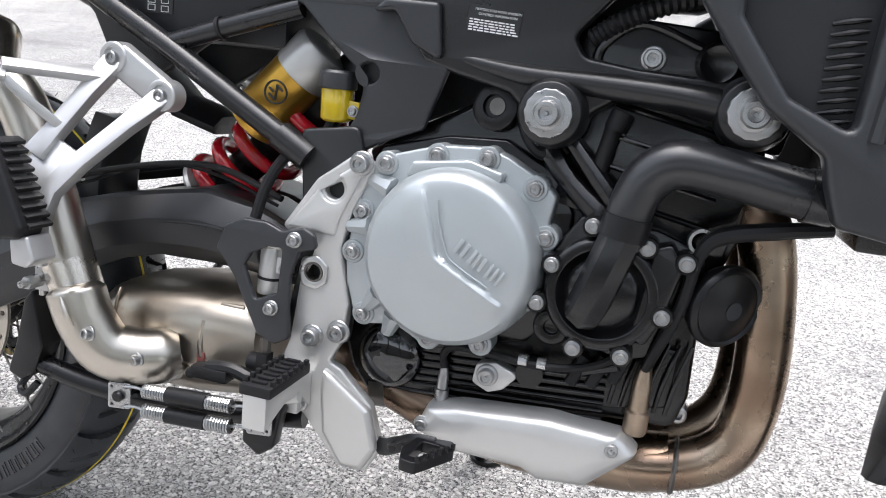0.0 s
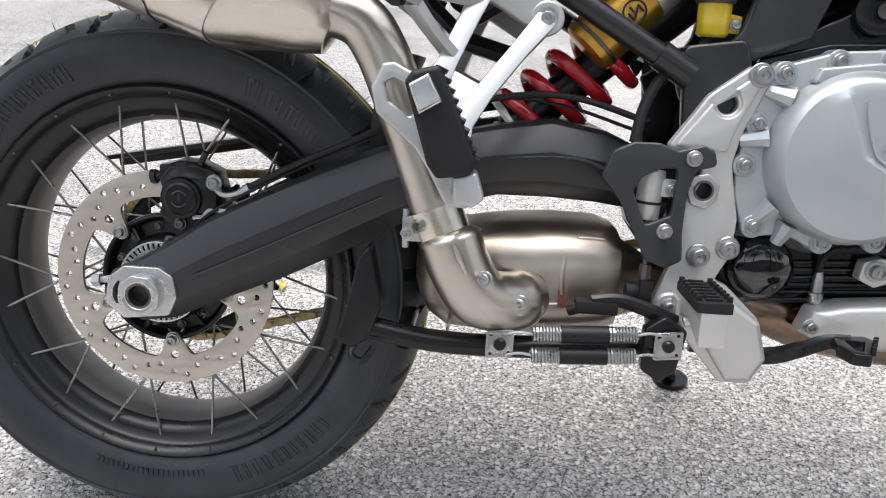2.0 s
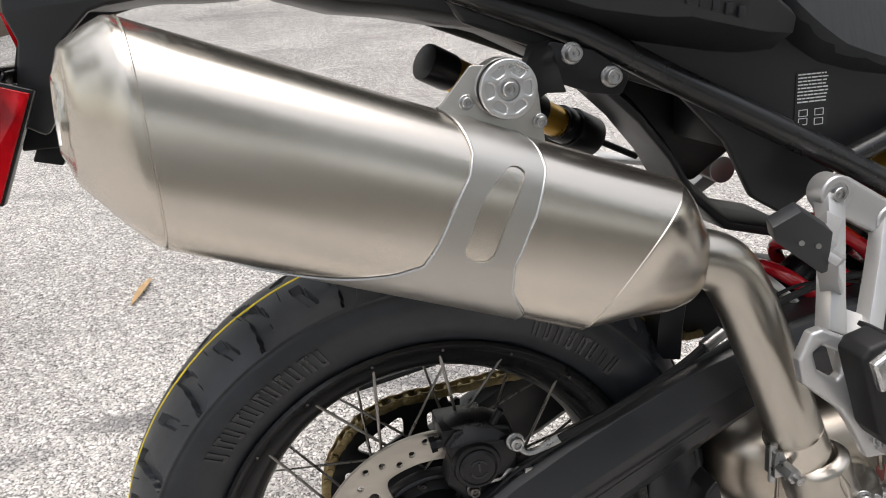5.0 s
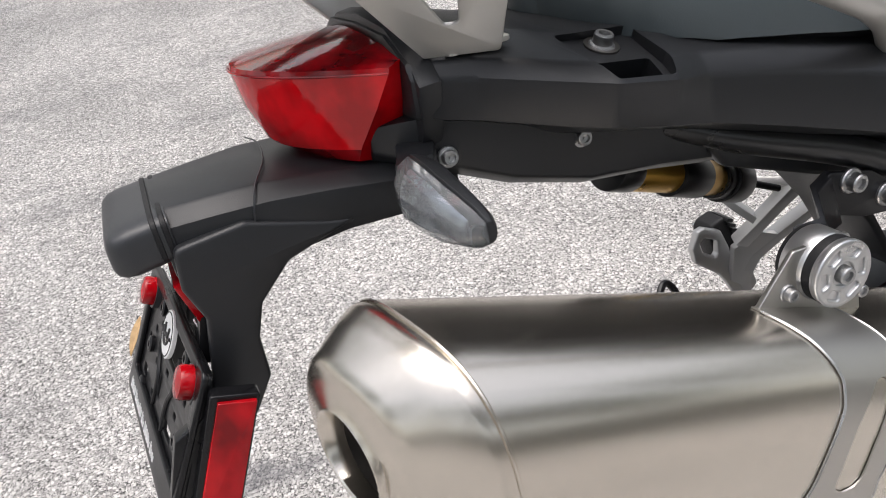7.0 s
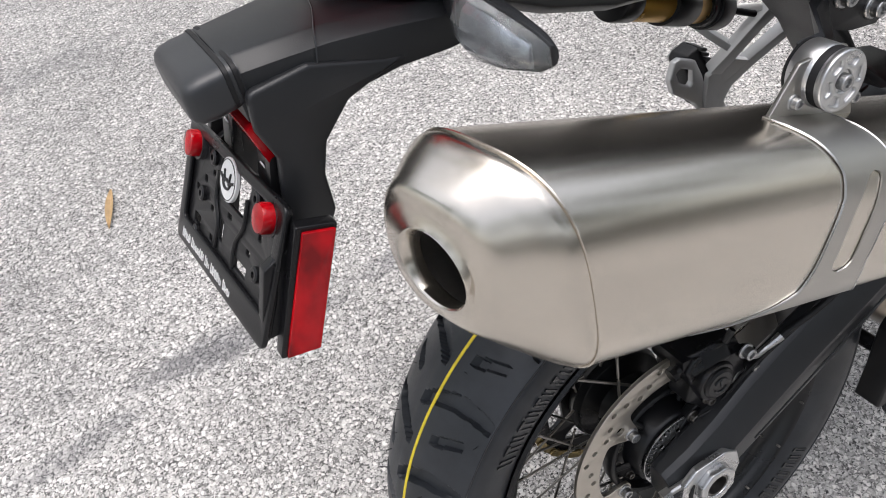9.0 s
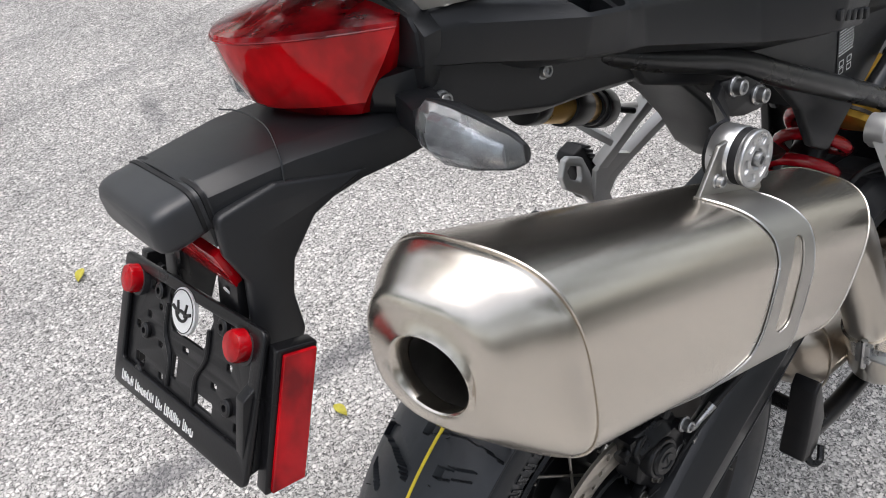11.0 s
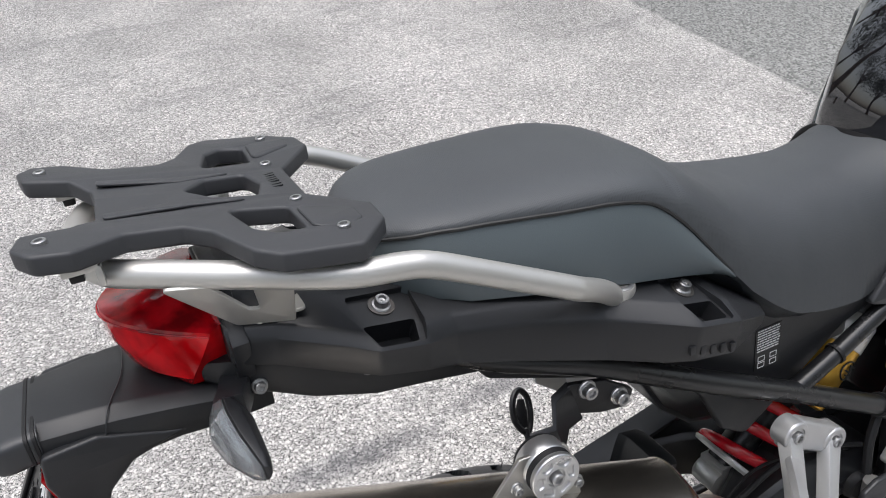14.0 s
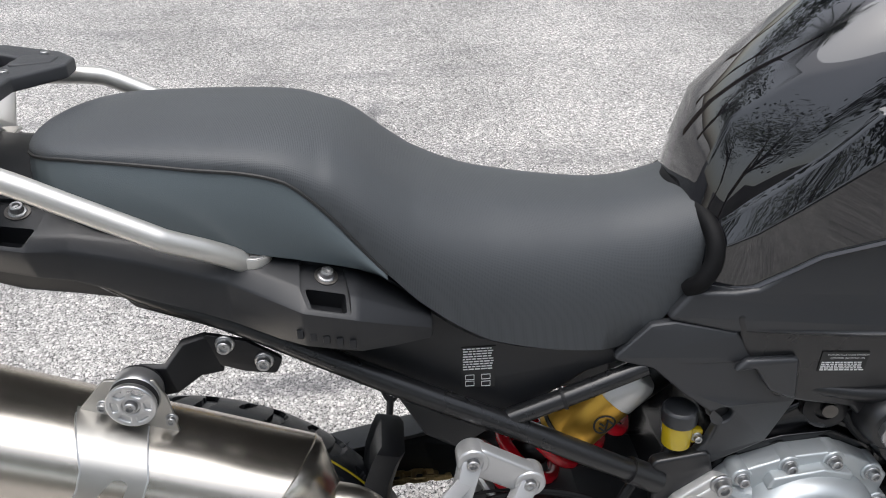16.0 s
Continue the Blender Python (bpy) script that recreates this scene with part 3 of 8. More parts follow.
    bolts(wheel, [(0.0632 * math.cos(0.5236 * k + 0.2), -0.038, HUB[2] + 0.0632 * math.sin(0.5236 * k + 0.2)) for k in range(12)], 0.0058, me=BOLT_DARK)
    for k in range(6):
        a = math.pi / 3 * k + 0.1
        part("web", sweep([(0.054 * math.cos(a), -0.05, HUB[2] + 0.054 * math.sin(a)), (0.0735 * math.cos(a), -0.044, HUB[2] + 0.0735 * math.sin(a))], 0.0035, 8, 2), satin_black, wheel)
    slots = []
    for i in range(44):
        a = 2 * math.pi * i / 44
        c0, c1 = math.cos(a), math.sin(a)
        slots.append([(0.041 * math.cos(a - .025), HUB[2] + 0.041 * math.sin(a - .025)), (0.041 * math.cos(a + .025), HUB[2] + 0.041 * math.sin(a + .025)),
                      (0.0475 * math.cos(a + .03), HUB[2] + 0.0475 * math.sin(a + .03)), (0.0475 * math.cos(a - .03), HUB[2] + 0.0475 * math.sin(a - .03))])
    for i in range(8):
        a = 2 * math.pi * i / 8
        slots.append(circle(0.034 * math.cos(a), HUB[2] + 0.034 * math.sin(a), 0.0035, 10))
    part("sensor_ring", plate(circle(0, HUB[2], 0.05, 64), -0.0715, -0.0695, [circle(0, HUB[2], 0.028, 32)] + slots, 0.0003), alloy_bright, wheel, "slotted bright sensor ring")
    # sprocket
    teeth = []
    for i in range(44 * 4):
        a = 2 * math.pi * i / (44 * 4)
        r = 0.1075 if i % 4 in (0, 1) else 0.115
        teeth.append((r * math.cos(a), HUB[2] + r * math.sin(a)))
    cuts = [rounded([(rr * math.cos(2 * math.pi * (k + d) / 6), HUB[2] + rr * math.sin(2 * math.pi * (k + d) / 6)) for rr, d in ((0.07, -0.3), (0.095, -0.36), (0.095, 0.36), (0.07, 0.3))], 0.008) for k in range(6)]
    part("sprocket", plate(teeth, 0.062, 0.068, cuts, 0.0008), satin_black, wheel, "black steel sprocket")
    return wheel


rear_wheel()


# ---- drive chain ----
def chain():
    sx, sz, sr = 0.0, 0.32, 0.1125
    fx, fz, fr = 0.60, 0.425, 0.045
    d = math.hypot(fx - sx, fz - sz)
    tilt = math.atan2(fz - sz, fx - sx)
    b = math.acos((sr - fr) / d)
    pitch = 0.015875
    pts = []
    a0, a1 = tilt + b, tilt + 2 * math.pi - b
    for i in range(61):
        a = a0 + (a1 - a0) * i / 60
        pts.append((sx + sr * math.cos(a), sz + sr * math.sin(a)))
    for i in range(25):
        a = tilt - b + (2 * b) * i / 24
        pts.append((fx + fr * math.cos(a), fz + fr * math.sin(a)))
    pts.append(pts[0])
    # even steps along the loop
    L = [0.0]
    for p, q in zip(pts, pts[1:]):
        L.append(L[-1] + math.hypot(q[0] - p[0], q[1] - p[1]))
    n = int(L[-1] / pitch) // 2 * 2
    def along(s):
        s %= L[-1]
        for i in range(len(pts) - 1):
            if L[i + 1] >= s:
                f = (s - L[i]) / max(1e-9, L[i + 1] - L[i])
                return Vector((pts[i][0] + (pts[i + 1][0] - pts[i][0]) * f, 0.065, pts[i][1] + (pts[i + 1][1] - pts[i][1]) * f))
        return Vector((pts[-1][0], 0.065, pts[-1][1]))
    eight = []
    for i in range(20):
        a = 2 * math.pi * i / 20
        x = math.cos(a)
        eight.append((0.0079 * x * 1.0 + 0.0058 * x, 0.0084 * math.sin(a) * (0.56 + 0.44 * abs(x) ** 1.5)))
    def link(w):
        g = [plate(eight, s * w - 0.0009, s * w + 0.0009, (), 0.0005) for s in (-1, 1)]
        g += [rod((s * 0.0079, -w - 0.002, 0), (s * 0.0079, w + 0.002, 0), 0.0034, 8) for s in (-1, 1)]
        return joined(*g)
    wide, narrow = mesh_of("chain_link", link(0.0085), chain_gold), mesh_of("chain_link", link(0.0062), chain_gold)
    body = part("drive_chain", rod((fx, 0.05, fz), (fx, 0.08, fz), fr - 0.006, 24), dark_steel, bike, "gold roller chain on steel sprockets")
    step = L[-1] / n
    for i in range(n):
        p, q = along(i * step), along((i + 1) * step)
        m = (p + q) / 2
        ang = math.atan2(q.z - p.z, q.x - p.x)
        again("chain_link", wide if i % 2 else narrow, Matrix.Translation(m) @ Matrix.Rotation(-ang, 4, "Y"), body)


chain()


# ---- swingarm ----
def superring(c, hx, hz, turn, n=20, e=3.2, yscale=None):
    """A rounded-box ring round c, in the plane of y and the direction turn (in x, z)."""
    out = []
    for j in range(n):
        a = 2 * math.pi * (j + 0.5) / n
        ca, sa = math.cos(a), math.sin(a)
        u = math.copysign(abs(ca) ** (2 / e), ca) * hx
        v = math.copysign(abs(sa) ** (2 / e), sa) * hz
        out.append((c[0] + turn[0] * v, c[1] + u, c[2] + turn[1] * v))
    return out


def swingarm():
    # stations: lower and upper edge in (x, z), and the inner and outer side in y
    st = [((-0.046, 0.296), (-0.046, 0.338), -0.076, -0.114), ((-0.01, 0.281), (-0.012, 0.356), -0.074, -0.117), ((0.03, 0.287), (0.024, 0.377), -0.072, -0.118),
          ((0.095, 0.317), (0.07, 0.408), -0.074, -0.118), ((0.16, 0.345), (0.125, 0.437), -0.078, -0.117), ((0.225, 0.378), (0.195, 0.470), -0.082, -0.117),
          ((0.285, 0.412), (0.26, 0.497), -0.082, -0.117), ((0.345, 0.440), (0.325, 0.515), -0.07, -0.115), ((0.395, 0.452), (0.39, 0.528), -0.04, -0.112),
          ((0.45, 0.452), (0.45, 0.538), 0.0, -0.108), ((0.505, 0.448), (0.51, 0.527), 0.0, -0.1), ((0.56, 0.440), (0.56, 0.505), 0.0, -0.095), ((0.615, 0.438), (0.615, 0.495), 0.0, -0.09)]
    rings = []
    for lo, hi, yi, yo in st:
        h = [(hi[0] - lo[0]) / 2, (hi[1] - lo[1]) / 2]
        l = math.hypot(*h)
        c = ((lo[0] + hi[0]) / 2, (yi + yo) / 2, (lo[1] + hi[1]) / 2)
        sec = [(yo + 0.018, -1.0), (yo + 0.001, -0.55), (yo - 0.003, 0.2), (yo + 0.013, 0.88), (yo + 0.02, 1.0), (yi - 0.008, 1.0), (yi, 0.8), (yi, -0.8), (yi - 0.008, -1.0)]
        rings.append([(c[0] + h[0] * v, y, c[2] + h[1] * v) for y, v in sec])
    arm = part("swingarm", joined(loft(rings), mirrored(loft(rings))), arm_black, bike, "black cast swingarm", bevel=0.0018, angle=13)
    # lower rail of the front part
    part("rib", sweep([(0.30, -0.113, 0.462), (0.36, -0.113, 0.487), (0.42, -0.111, 0.497), (0.48, -0.106, 0.497), (0.52, -0.101, 0.482)], 0.0022, 8), arm_black, arm)
    part("rib", sweep([(0.06, -0.1235, 0.345), (0.13, -0.1225, 0.378), (0.20, -0.1215, 0.412), (0.27, -0.1212, 0.446)], 0.0011, 6), arm_black, arm)
    # axle block: worn alloy plate, nut, hollow axle
    blk = rounded([(-0.043, 0.308), (-0.038, 0.338), (-0.020, 0.352), (0.020, 0.352), (0.036, 0.342), (0.040, 0.318), (0.030, 0.296), (-0.022, 0.290)], 0.006)
    block_part = part("axle_block", plate(blk, -0.123, -0.114, [circle(0, 0.32, 0.015, 24)], 0.002), alloy_bright, arm, "worn alloy axle block")
    nut = rounded([(0.025 * math.cos(math.pi * k / 4 + 0.3), 0.32 + 0.025 * math.sin(math.pi * k / 4 + 0.3)) for k in range(8)], 0.006)
    part("axle_nut", plate(nut, -0.133, -0.122, [circle(0, 0.32, 0.0145, 28)], 0.002), alloy_bright, block_part, "hollow alloy axle nut")
    part("axle", lathe([(0.0146, -0.131), (0.0146, 0.13), (0.0122, 0.13), (0.0122, -0.131)], (0, 0, 0.32), (0, 1, 0), 24, closed=True), dark_steel, block_part, "hollow steel axle")
    # The slot is not cut: a near-black strip paints its shade.
    part("slot", sweep([(-0.0255, -0.1232, 0.334), (-0.0295, -0.1234, 0.326), (-0.0305, -0.1234, 0.317), (-0.028, -0.1234, 0.308)], [0.0012, 0.0026, 0.0026, 0.0012], 8), slot_shade, block_part, "adjuster slot, its shade drawn as a near-black strip")
    part("adjuster_screw", joined(rod((-0.058, -0.112, 0.330), (-0.022, -0.116, 0.336), 0.0042, 10), rod((-0.060, -0.112, 0.3297), (-0.050, -0.113, 0.3313), 0.0075, 6)), zinc, arm)
    part("pivot_cap", lathe([(0.001, 0.0), (0.014, 0.0), (0.018, -0.004), (0.02, -0.01)][::-1], (0.545, -0.112, 0.478), n=24), rubber, arm, "round black rubber cap")
    return arm


swingarm()


# ---- rear caliper ----
def caliper():
    out = rounded([(0.005, 0.405), (0.012, 0.428), (0.006, 0.448), (0.018, 0.462), (0.05, 0.466), (0.074, 0.458), (0.082, 0.438), (0.072, 0.412), (0.06, 0.395), (0.07, 0.375), (0.05, 0.366), (0.03, 0.372), (0.02, 0.39)], 0.006)
    cal = part("brake_caliper", joined(plate(out, -0.082, -0.05, (), 0.004)), satin_black, bike, "black rear brake caliper")
    part("piston_cap", lathe([(0.001, 0.004), (0.016, 0.004), (0.019, 0.002), (0.0205, -0.003), (0.0205, -0.014)][::-1], (0.036, -0.094, 0.427), n=28), satin_black, cal)
    mark = []
    for a0, a1 in ((0.5, 2.6), (3.5, 5.7)):
        mark.append(sweep([(0.036 + 0.009 * math.cos(a0 + (a1 - a0) * i / 6), -0.0985, 0.427 + 0.009 * math.sin(a0 + (a1 - a0) * i / 6)) for i in range(7)], 0.0011, 6, 2))
    mark.append(rod((0.036, -0.0985, 0.434), (0.037, -0.0985, 0.424), 0.0011, 6))
    part("round_mark", joined(*mark), grey_plastic, cal, "raised round mark")
    part("bridge", joined(block((0.03, -0.052, 0.452), (0.05, 0.05, 0.022)), block((0.062, -0.07, 0.43), (0.03, 0.04, 0.04))), satin_black, cal, bevel=0.004)
    part("bracket", plate(rounded([(0.0, 0.36), (0.02, 0.378), (0.05, 0.392), (0.1, 0.418), (0.118, 0.405), (0.08, 0.37), (0.03, 0.35), (0.008, 0.345)], 0.005), -0.075, -0.062, (), 0.002), satin_black, cal)
    part("cylinder", lathe([(0.024, 0.0), (0.0245, 0.016), (0.023, 0.02), (0.001, 0.02)], (0.036, -0.074, 0.427), n=28), satin_black, cal, bevel=0.0008)
    part("shoulder", loft([[(x, y, z) for y, z in ((-0.05, 0.442 + d), (-0.088 + e, 0.440 + d), (-0.09 + e, 0.452 + d), (-0.078 + e, 0.468 + d), (-0.05, 0.470 + d))] for x, d, e in ((0.012, -0.006, 0.006), (0.03, 0.0, 0.0), (0.055, -0.002, 0.0), (0.076, -0.012, 0.004))]), satin_black, cal, bevel=0.002)
    part("slide_pin", joined(rod((-0.002, -0.07, 0.447), (0.02, -0.07, 0.451), 0.006, 12), rod((-0.006, -0.07, 0.4465), (0.0, -0.07, 0.4475), 0.0085, 8)), satin_black, cal)
    part("bleed_screw", rod((0.056, -0.083, 0.466), (0.064, -0.085, 0.48), 0.0038, 8), satin_black, cal)
    part("pad_spring", sweep([(0.048, -0.088, 0.405), (0.06, -0.09, 0.407), (0.068, -0.09, 0.414), (0.082, -0.088, 0.413)], [0.003, 0.002, 0.003, 0.002], 6, 4, 0.4), zinc, cal, "bright pad spring")
    bolts(cal, [(0.016, -0.076, 0.372), (0.032, -0.083, 0.396)], 0.0075, me=BOLT_DARK)
    bolts(cal, [(0.075, -0.092, 0.447)], 0.0095)
    part("banjo", sweep([(0.075, -0.094, 0.446), (0.085, -0.096, 0.435), (0.1, -0.096, 0.436), (0.118, -0.1, 0.446)], [0.004, 0.0035, 0.0035, 0.005], 10), zinc, cal, "bright steel hose end")
    hose = part("brake_hose", sweep([(0.118, -0.1, 0.446), (0.17, -0.112, 0.474), (0.24, -0.112, 0.507), (0.285, -0.105, 0.530), (0.34, -0.1, 0.547), (0.42, -0.09, 0.562), (0.48, -0.09, 0.56), (0.55, -0.1, 0.54)], 0.0038, 10), rubber, bike, "black brake hose over the swingarm")
    part("sensor_wire", sweep([(0.018, -0.085, 0.376), (0.04, -0.09, 0.385), (0.075, -0.095, 0.415), (0.15, -0.105, 0.458), (0.24, -0.108, 0.502), (0.30, -0.1, 0.527), (0.38, -0.08, 0.556), (0.46, -0.08, 0.552), (0.54, -0.09, 0.53)], 0.002, 8), rubber, hose)
    part("hose_clamp", sweep([(0.268, -0.108, 0.521), (0.290, -0.104, 0.532)], 0.0068, 12, 2), zinc, hose, "bright crimped ferrule")
    part("wire_clip", block((0.086, -0.096, 0.412), (0.008, 0.006, 0.014)), zinc, cal, bevel=0.001)


caliper()


def chain_guard():
    g = part("chain_guard", loft([[(x, y, z + h) for y, h in ((0.052, 0.0), (0.095, 0.0), (0.1, -0.012), (0.1, -0.018), (0.094, -0.018), (0.09, -0.006), (0.052, -0.006))] for x, z in ((-0.12, 0.452), (0.1, 0.492), (0.3, 0.535), (0.42, 0.56))]), grey_plastic, bike, "dark grey plastic chain guard", bevel=0.001)
    return g


chain_guard()


# ---- exhaust ----
MU = Vector((0.9344, 0.0110, -0.3561))
MV = Vector((0.3561, 0, 0.9344))
MC = Vector((-0.2080, -0.1665, 0.7905))


def mring(u, hv, hw, n=64, e=3.0, tilt=0.0, yaw=0.0, dv=0.0, dw=0.0):
    """A rounded section of the silencer at u along its axis; tilt and yaw slant it."""
    out = []
    for j in range(n):
        a = 2 * math.pi * j / n
        ca, sa = math.cos(a), math.sin(a)
        w = math.copysign(abs(ca) ** (2 / e), ca) * hw
        v = math.copysign(abs(sa) ** (2 / e), sa) * hv
        out.append(MC + MU * (u + tilt * v + yaw * w) + MV * (v + dv) + Vector((0, w + dw, 0)))
    return out


def silencer():
    HV, HW, LONG, SLIM = 0.0732, 0.0673, 0.393, 0.946
    rear, fore = dict(tilt=-0.40, yaw=-0.25), dict(tilt=0.369, yaw=0.258)
    shell = [mring(0.0, HV, HW, **rear), mring(0.2, HV * 0.975, HW * 0.975, tilt=-0.03, yaw=0.07), mring(LONG, HV * SLIM, HW * SLIM, **fore)]
    body = part("silencer", loft(shell, False, False), muffler_steel, bike, "brushed stainless steel silencer")
    face = dict(tilt=-0.30, yaw=-0.30)
    mouth = dict(e=2, dv=-0.002, dw=-0.002, **face)
    tail = [mring(0.003, HV * 0.985, HW * 0.985, **rear), mring(-0.004, HV * 0.985, HW * 0.985, **rear), mring(-0.0085, HV * 0.965, HW * 0.965, e=2.9, **rear), mring(-0.023, 0.0615, 0.0570, e=2.8, tilt=-0.37, yaw=-0.27, dv=0.0, dw=0.001), mring(-0.038, 0.0505, 0.0470, e=2.7, tilt=-0.33, yaw=-0.28, dv=0.0, dw=0.002),
            mring(-0.0445, 0.0460, 0.0430, e=2.6, tilt=-0.31, yaw=-0.29, dw=0.003), mring(-0.0482, 0.0415, 0.0385, e=2.4, dw=0.004, **face), mring(-0.0500, 0.0355, 0.0335, e=2.2, dv=-0.0005, dw=0.005, **face), mring(-0.0512, 0.0272, 0.0272, **mouth), mring(-0.0522, 0.0260, 0.0260, **mouth),
            mring(-0.0510, 0.0247, 0.0247, **mouth), mring(-0.043, 0.0244, 0.0244, **mouth), mring(0.03, 0.0244, 0.0244, tilt=-0.1, e=2, dv=0.002, dw=0.004)]
    part("end_cap", loft(tail, False, False), muffler_steel, body, "rounded stainless end cap with round outlet", angle=50)
    part("outlet_baffle", loft([mring(-0.039, 0.0239, 0.0239, **mouth), mring(0.03, 0.0235, 0.0235, tilt=-0.1, e=2, dv=0.002, dw=0.004), mring(0.031, 0.01, 0.01, e=2, dv=0.002, dw=0.004)], False), dark_steel, body, "dark steel inside of the outlet")
    nose = [mring(LONG - 0.003, HV * SLIM * 0.985, HW * SLIM * 0.985, **fore), mring(LONG + 0.006, 0.067, 0.0615, **fore), mring(LONG + 0.026, 0.057, 0.053, e=2.5, tilt=0.32, yaw=0.2), mring(LONG + 0.055, 0.040, 0.039, tilt=0.22, yaw=0.1, e=2.3, dv=-0.004), mring(LONG + 0.07, 0.030, 0.030, tilt=0.1, e=2, dv=-0.006, dw=0.006)]
    part("nose_cone", loft(nose, False, True), muffler_steel, body, "tapered stainless front cone", angle=50)
    for u, k, slant in ((0.001, 1.0, rear), (LONG - 0.001, SLIM, fore)):
        part("seam", sweep(mring(u, HV * k * 0.998, HW * k * 0.998, **slant), 0.0010, 6, 0, closed=True), muffler_steel, body)
    # clamp band: a patch a little above the shell, between two edges, from over the top down the outer side
    def patch(uL, uR, a0, a1, off=0.0011, n=26, m=6):
        V, F = [], []
        for lift in (off, 0.0):
            ring_l = None
            for i in range(n + 1):
                a = a0 + (a1 - a0) * i / n
                f = i / n
                ca, sa = math.cos(a), math.sin(a)
                for k in range(m + 1):
                    u = uL(f) + (uR(f) - uL(f)) * k / m
                    slim = 1 - (1 - SLIM) * u / LONG
                    w = math.copysign(abs(ca) ** (2 / 3.0), ca) * (HW * slim + lift + 0.0004)
                    v = math.copysign(abs(sa) ** (2 / 3.0), sa) * (HV * slim + lift + 0.0004)
                    V.append(MC + MU * (u - 0.004) + MV * v + Vector((0, w, 0)))
        s = m + 1
        o = (n + 1) * s
        for i in range(n):
            for k in range(m):
                p = i * s + k
                F.append((p, p + 1, p + s + 1, p + s))
                F.append((o + p, o + p + s, o + p + s + 1, o + p + 1))
            F.append((i * s, (i + 1) * s, o + (i + 1) * s, o + i * s))
            F.append((i * s + m, o + i * s + m, o + (i + 1) * s + m, (i + 1) * s + m))
        F.append(tuple(range(m + 1)) + tuple(o + k for k in range(m, -1, -1)))
        F.append(tuple(n * s + k for k in range(m, -1, -1)) + tuple(o + n * s + k for k in range(m + 1)))
        return V, F

    def between(*pairs):
        """Edge position along the axis from (degrees round the shell, u) pairs."""
        xs, us = [p[0] for p in pairs], [p[1] for p in pairs]
        return lambda d: float(np.interp(d, xs, us))

    def strip(uL, uR, d0, d1, n):
        return patch(lambda f: uL(d0 + (d1 - d0) * f), lambda f: uR(d0 + (d1 - d0) * f), radians(d0), radians(d1), n=n)

    left = between((90, 0.205), (115, 0.2165), (143, 0.228), (160, 0.229), (178, 0.224), (200, 0.215), (212, 0.197), (230, 0.163), (255, 0.10), (268, 0.07))
    right = between((90, 0.270), (115, 0.278), (140, 0.285), (172, 0.285), (188, 0.281), (205, 0.287), (226, 0.305), (268, 0.31))
    slot_l = between((144, 0.2622), (145, 0.2585), (147, 0.2556), (150, 0.2535), (170, 0.243), (186, 0.2402), (189, 0.243), (190.4, 0.247), (191, 0.2508))
    slot_r = between((144, 0.2622), (145, 0.2662), (147, 0.269), (150, 0.2695), (168, 0.267), (186, 0.263), (189, 0.2595), (190.4, 0.2555), (191, 0.2508))
    band = part("clamp_band", strip(left, right, 90, 144, 14), band_steel, body, "stainless clamp band with a slot")
    part("band_side", strip(left, slot_l, 144, 191, 47), band_steel, band)
    part("band_side", strip(slot_r, right, 144, 191, 47), band_steel, band)
    part("band_foot", strip(left, right, 191, 268, 18), band_steel, band)
    def on_shell(u, d):
        a = radians(d)
        ca, sa = math.cos(a), math.sin(a)
        slim = 1 - (1 - SLIM) * u / LONG
        return MC + MU * (u - 0.004) + MV * (math.copysign(abs(sa) ** (2 / 3.0), sa) * (HV * slim + 0.0012)) + Vector((0, math.copysign(abs(ca) ** (2 / 3.0), ca) * (HW * slim + 0.0012), 0))
    # Bright beads along the folded edges stand in for their highlights.
    for edge, stop in ((left, 262), (right, 262)):
        part("edge_highlight", sweep([on_shell(edge(d), d) for d in range(92, stop, 4)], 0.0009, 6, 2), alloy_bright, band, "folded edge bead, bright in place of its highlight")
    # mount: tab, rubber bush, drilled alloy cap, black hanger
    tab = rounded([(0.006, 0.783), (0.035, 0.815), (0.08, 0.812), (0.088, 0.79), (0.092, 0.752), (0.088, 0.715), (0.03, 0.735)], 0.004)
    part("mount_tab", plate(tab, -0.168, -0.164, (), 0.0008), band_steel, body, "stainless mounting tab")
    bolts(body, [(0.03, -0.168, 0.788), (0.088, -0.168, 0.768)], 0.006, me=BOLT)
    cc = (0.06, -0.174, 0.796)
    cap_holes = [rounded([(cc[0] + r * math.cos(2 * math.pi * (k + d) / 6), cc[2] + r * math.sin(2 * math.pi * (k + d) / 6)) for r, d in ((0.0122, -0.3), (0.0186, -0.33), (0.0186, 0.33), (0.0122, 0.3))], 0.0025) for k in range(6)]
    cap = part("mount_cap", plate(circle(cc[0], cc[2], 0.0226, 48), -0.1835, -0.1785, cap_holes + [circle(cc[0], cc[2], 0.008, 20)], 0.0015), alloy_bright, body, "drilled round alloy cap")
    part("cap_floor", lathe([(0.001, 0), (0.0219, 0), (0.0219, 0.004), (0.001, 0.004)], (cc[0], -0.1812, cc[2]), (0, 1, 0), 40), alloy_bright, cap)
    part("bush", lathe([(0.001, 0), (0.0221, 0), (0.0221, 0.028), (0.001, 0.028)], (cc[0], -0.1775, cc[2]), (0, 1, 0), 40), rubber, body, "black rubber bush", bevel=0.001)
    part("sleeve", lathe([(0.0224, 0.005), (0.0230, 0.006), (0.0230, 0.022), (0.0224, 0.023)], (cc[0], -0.176, cc[2]), (0, 1, 0), 40), alloy_bright, body)
    bolts(cap, [(cc[0], -0.1785, cc[2])], 0.0082)
    return body


silencer()


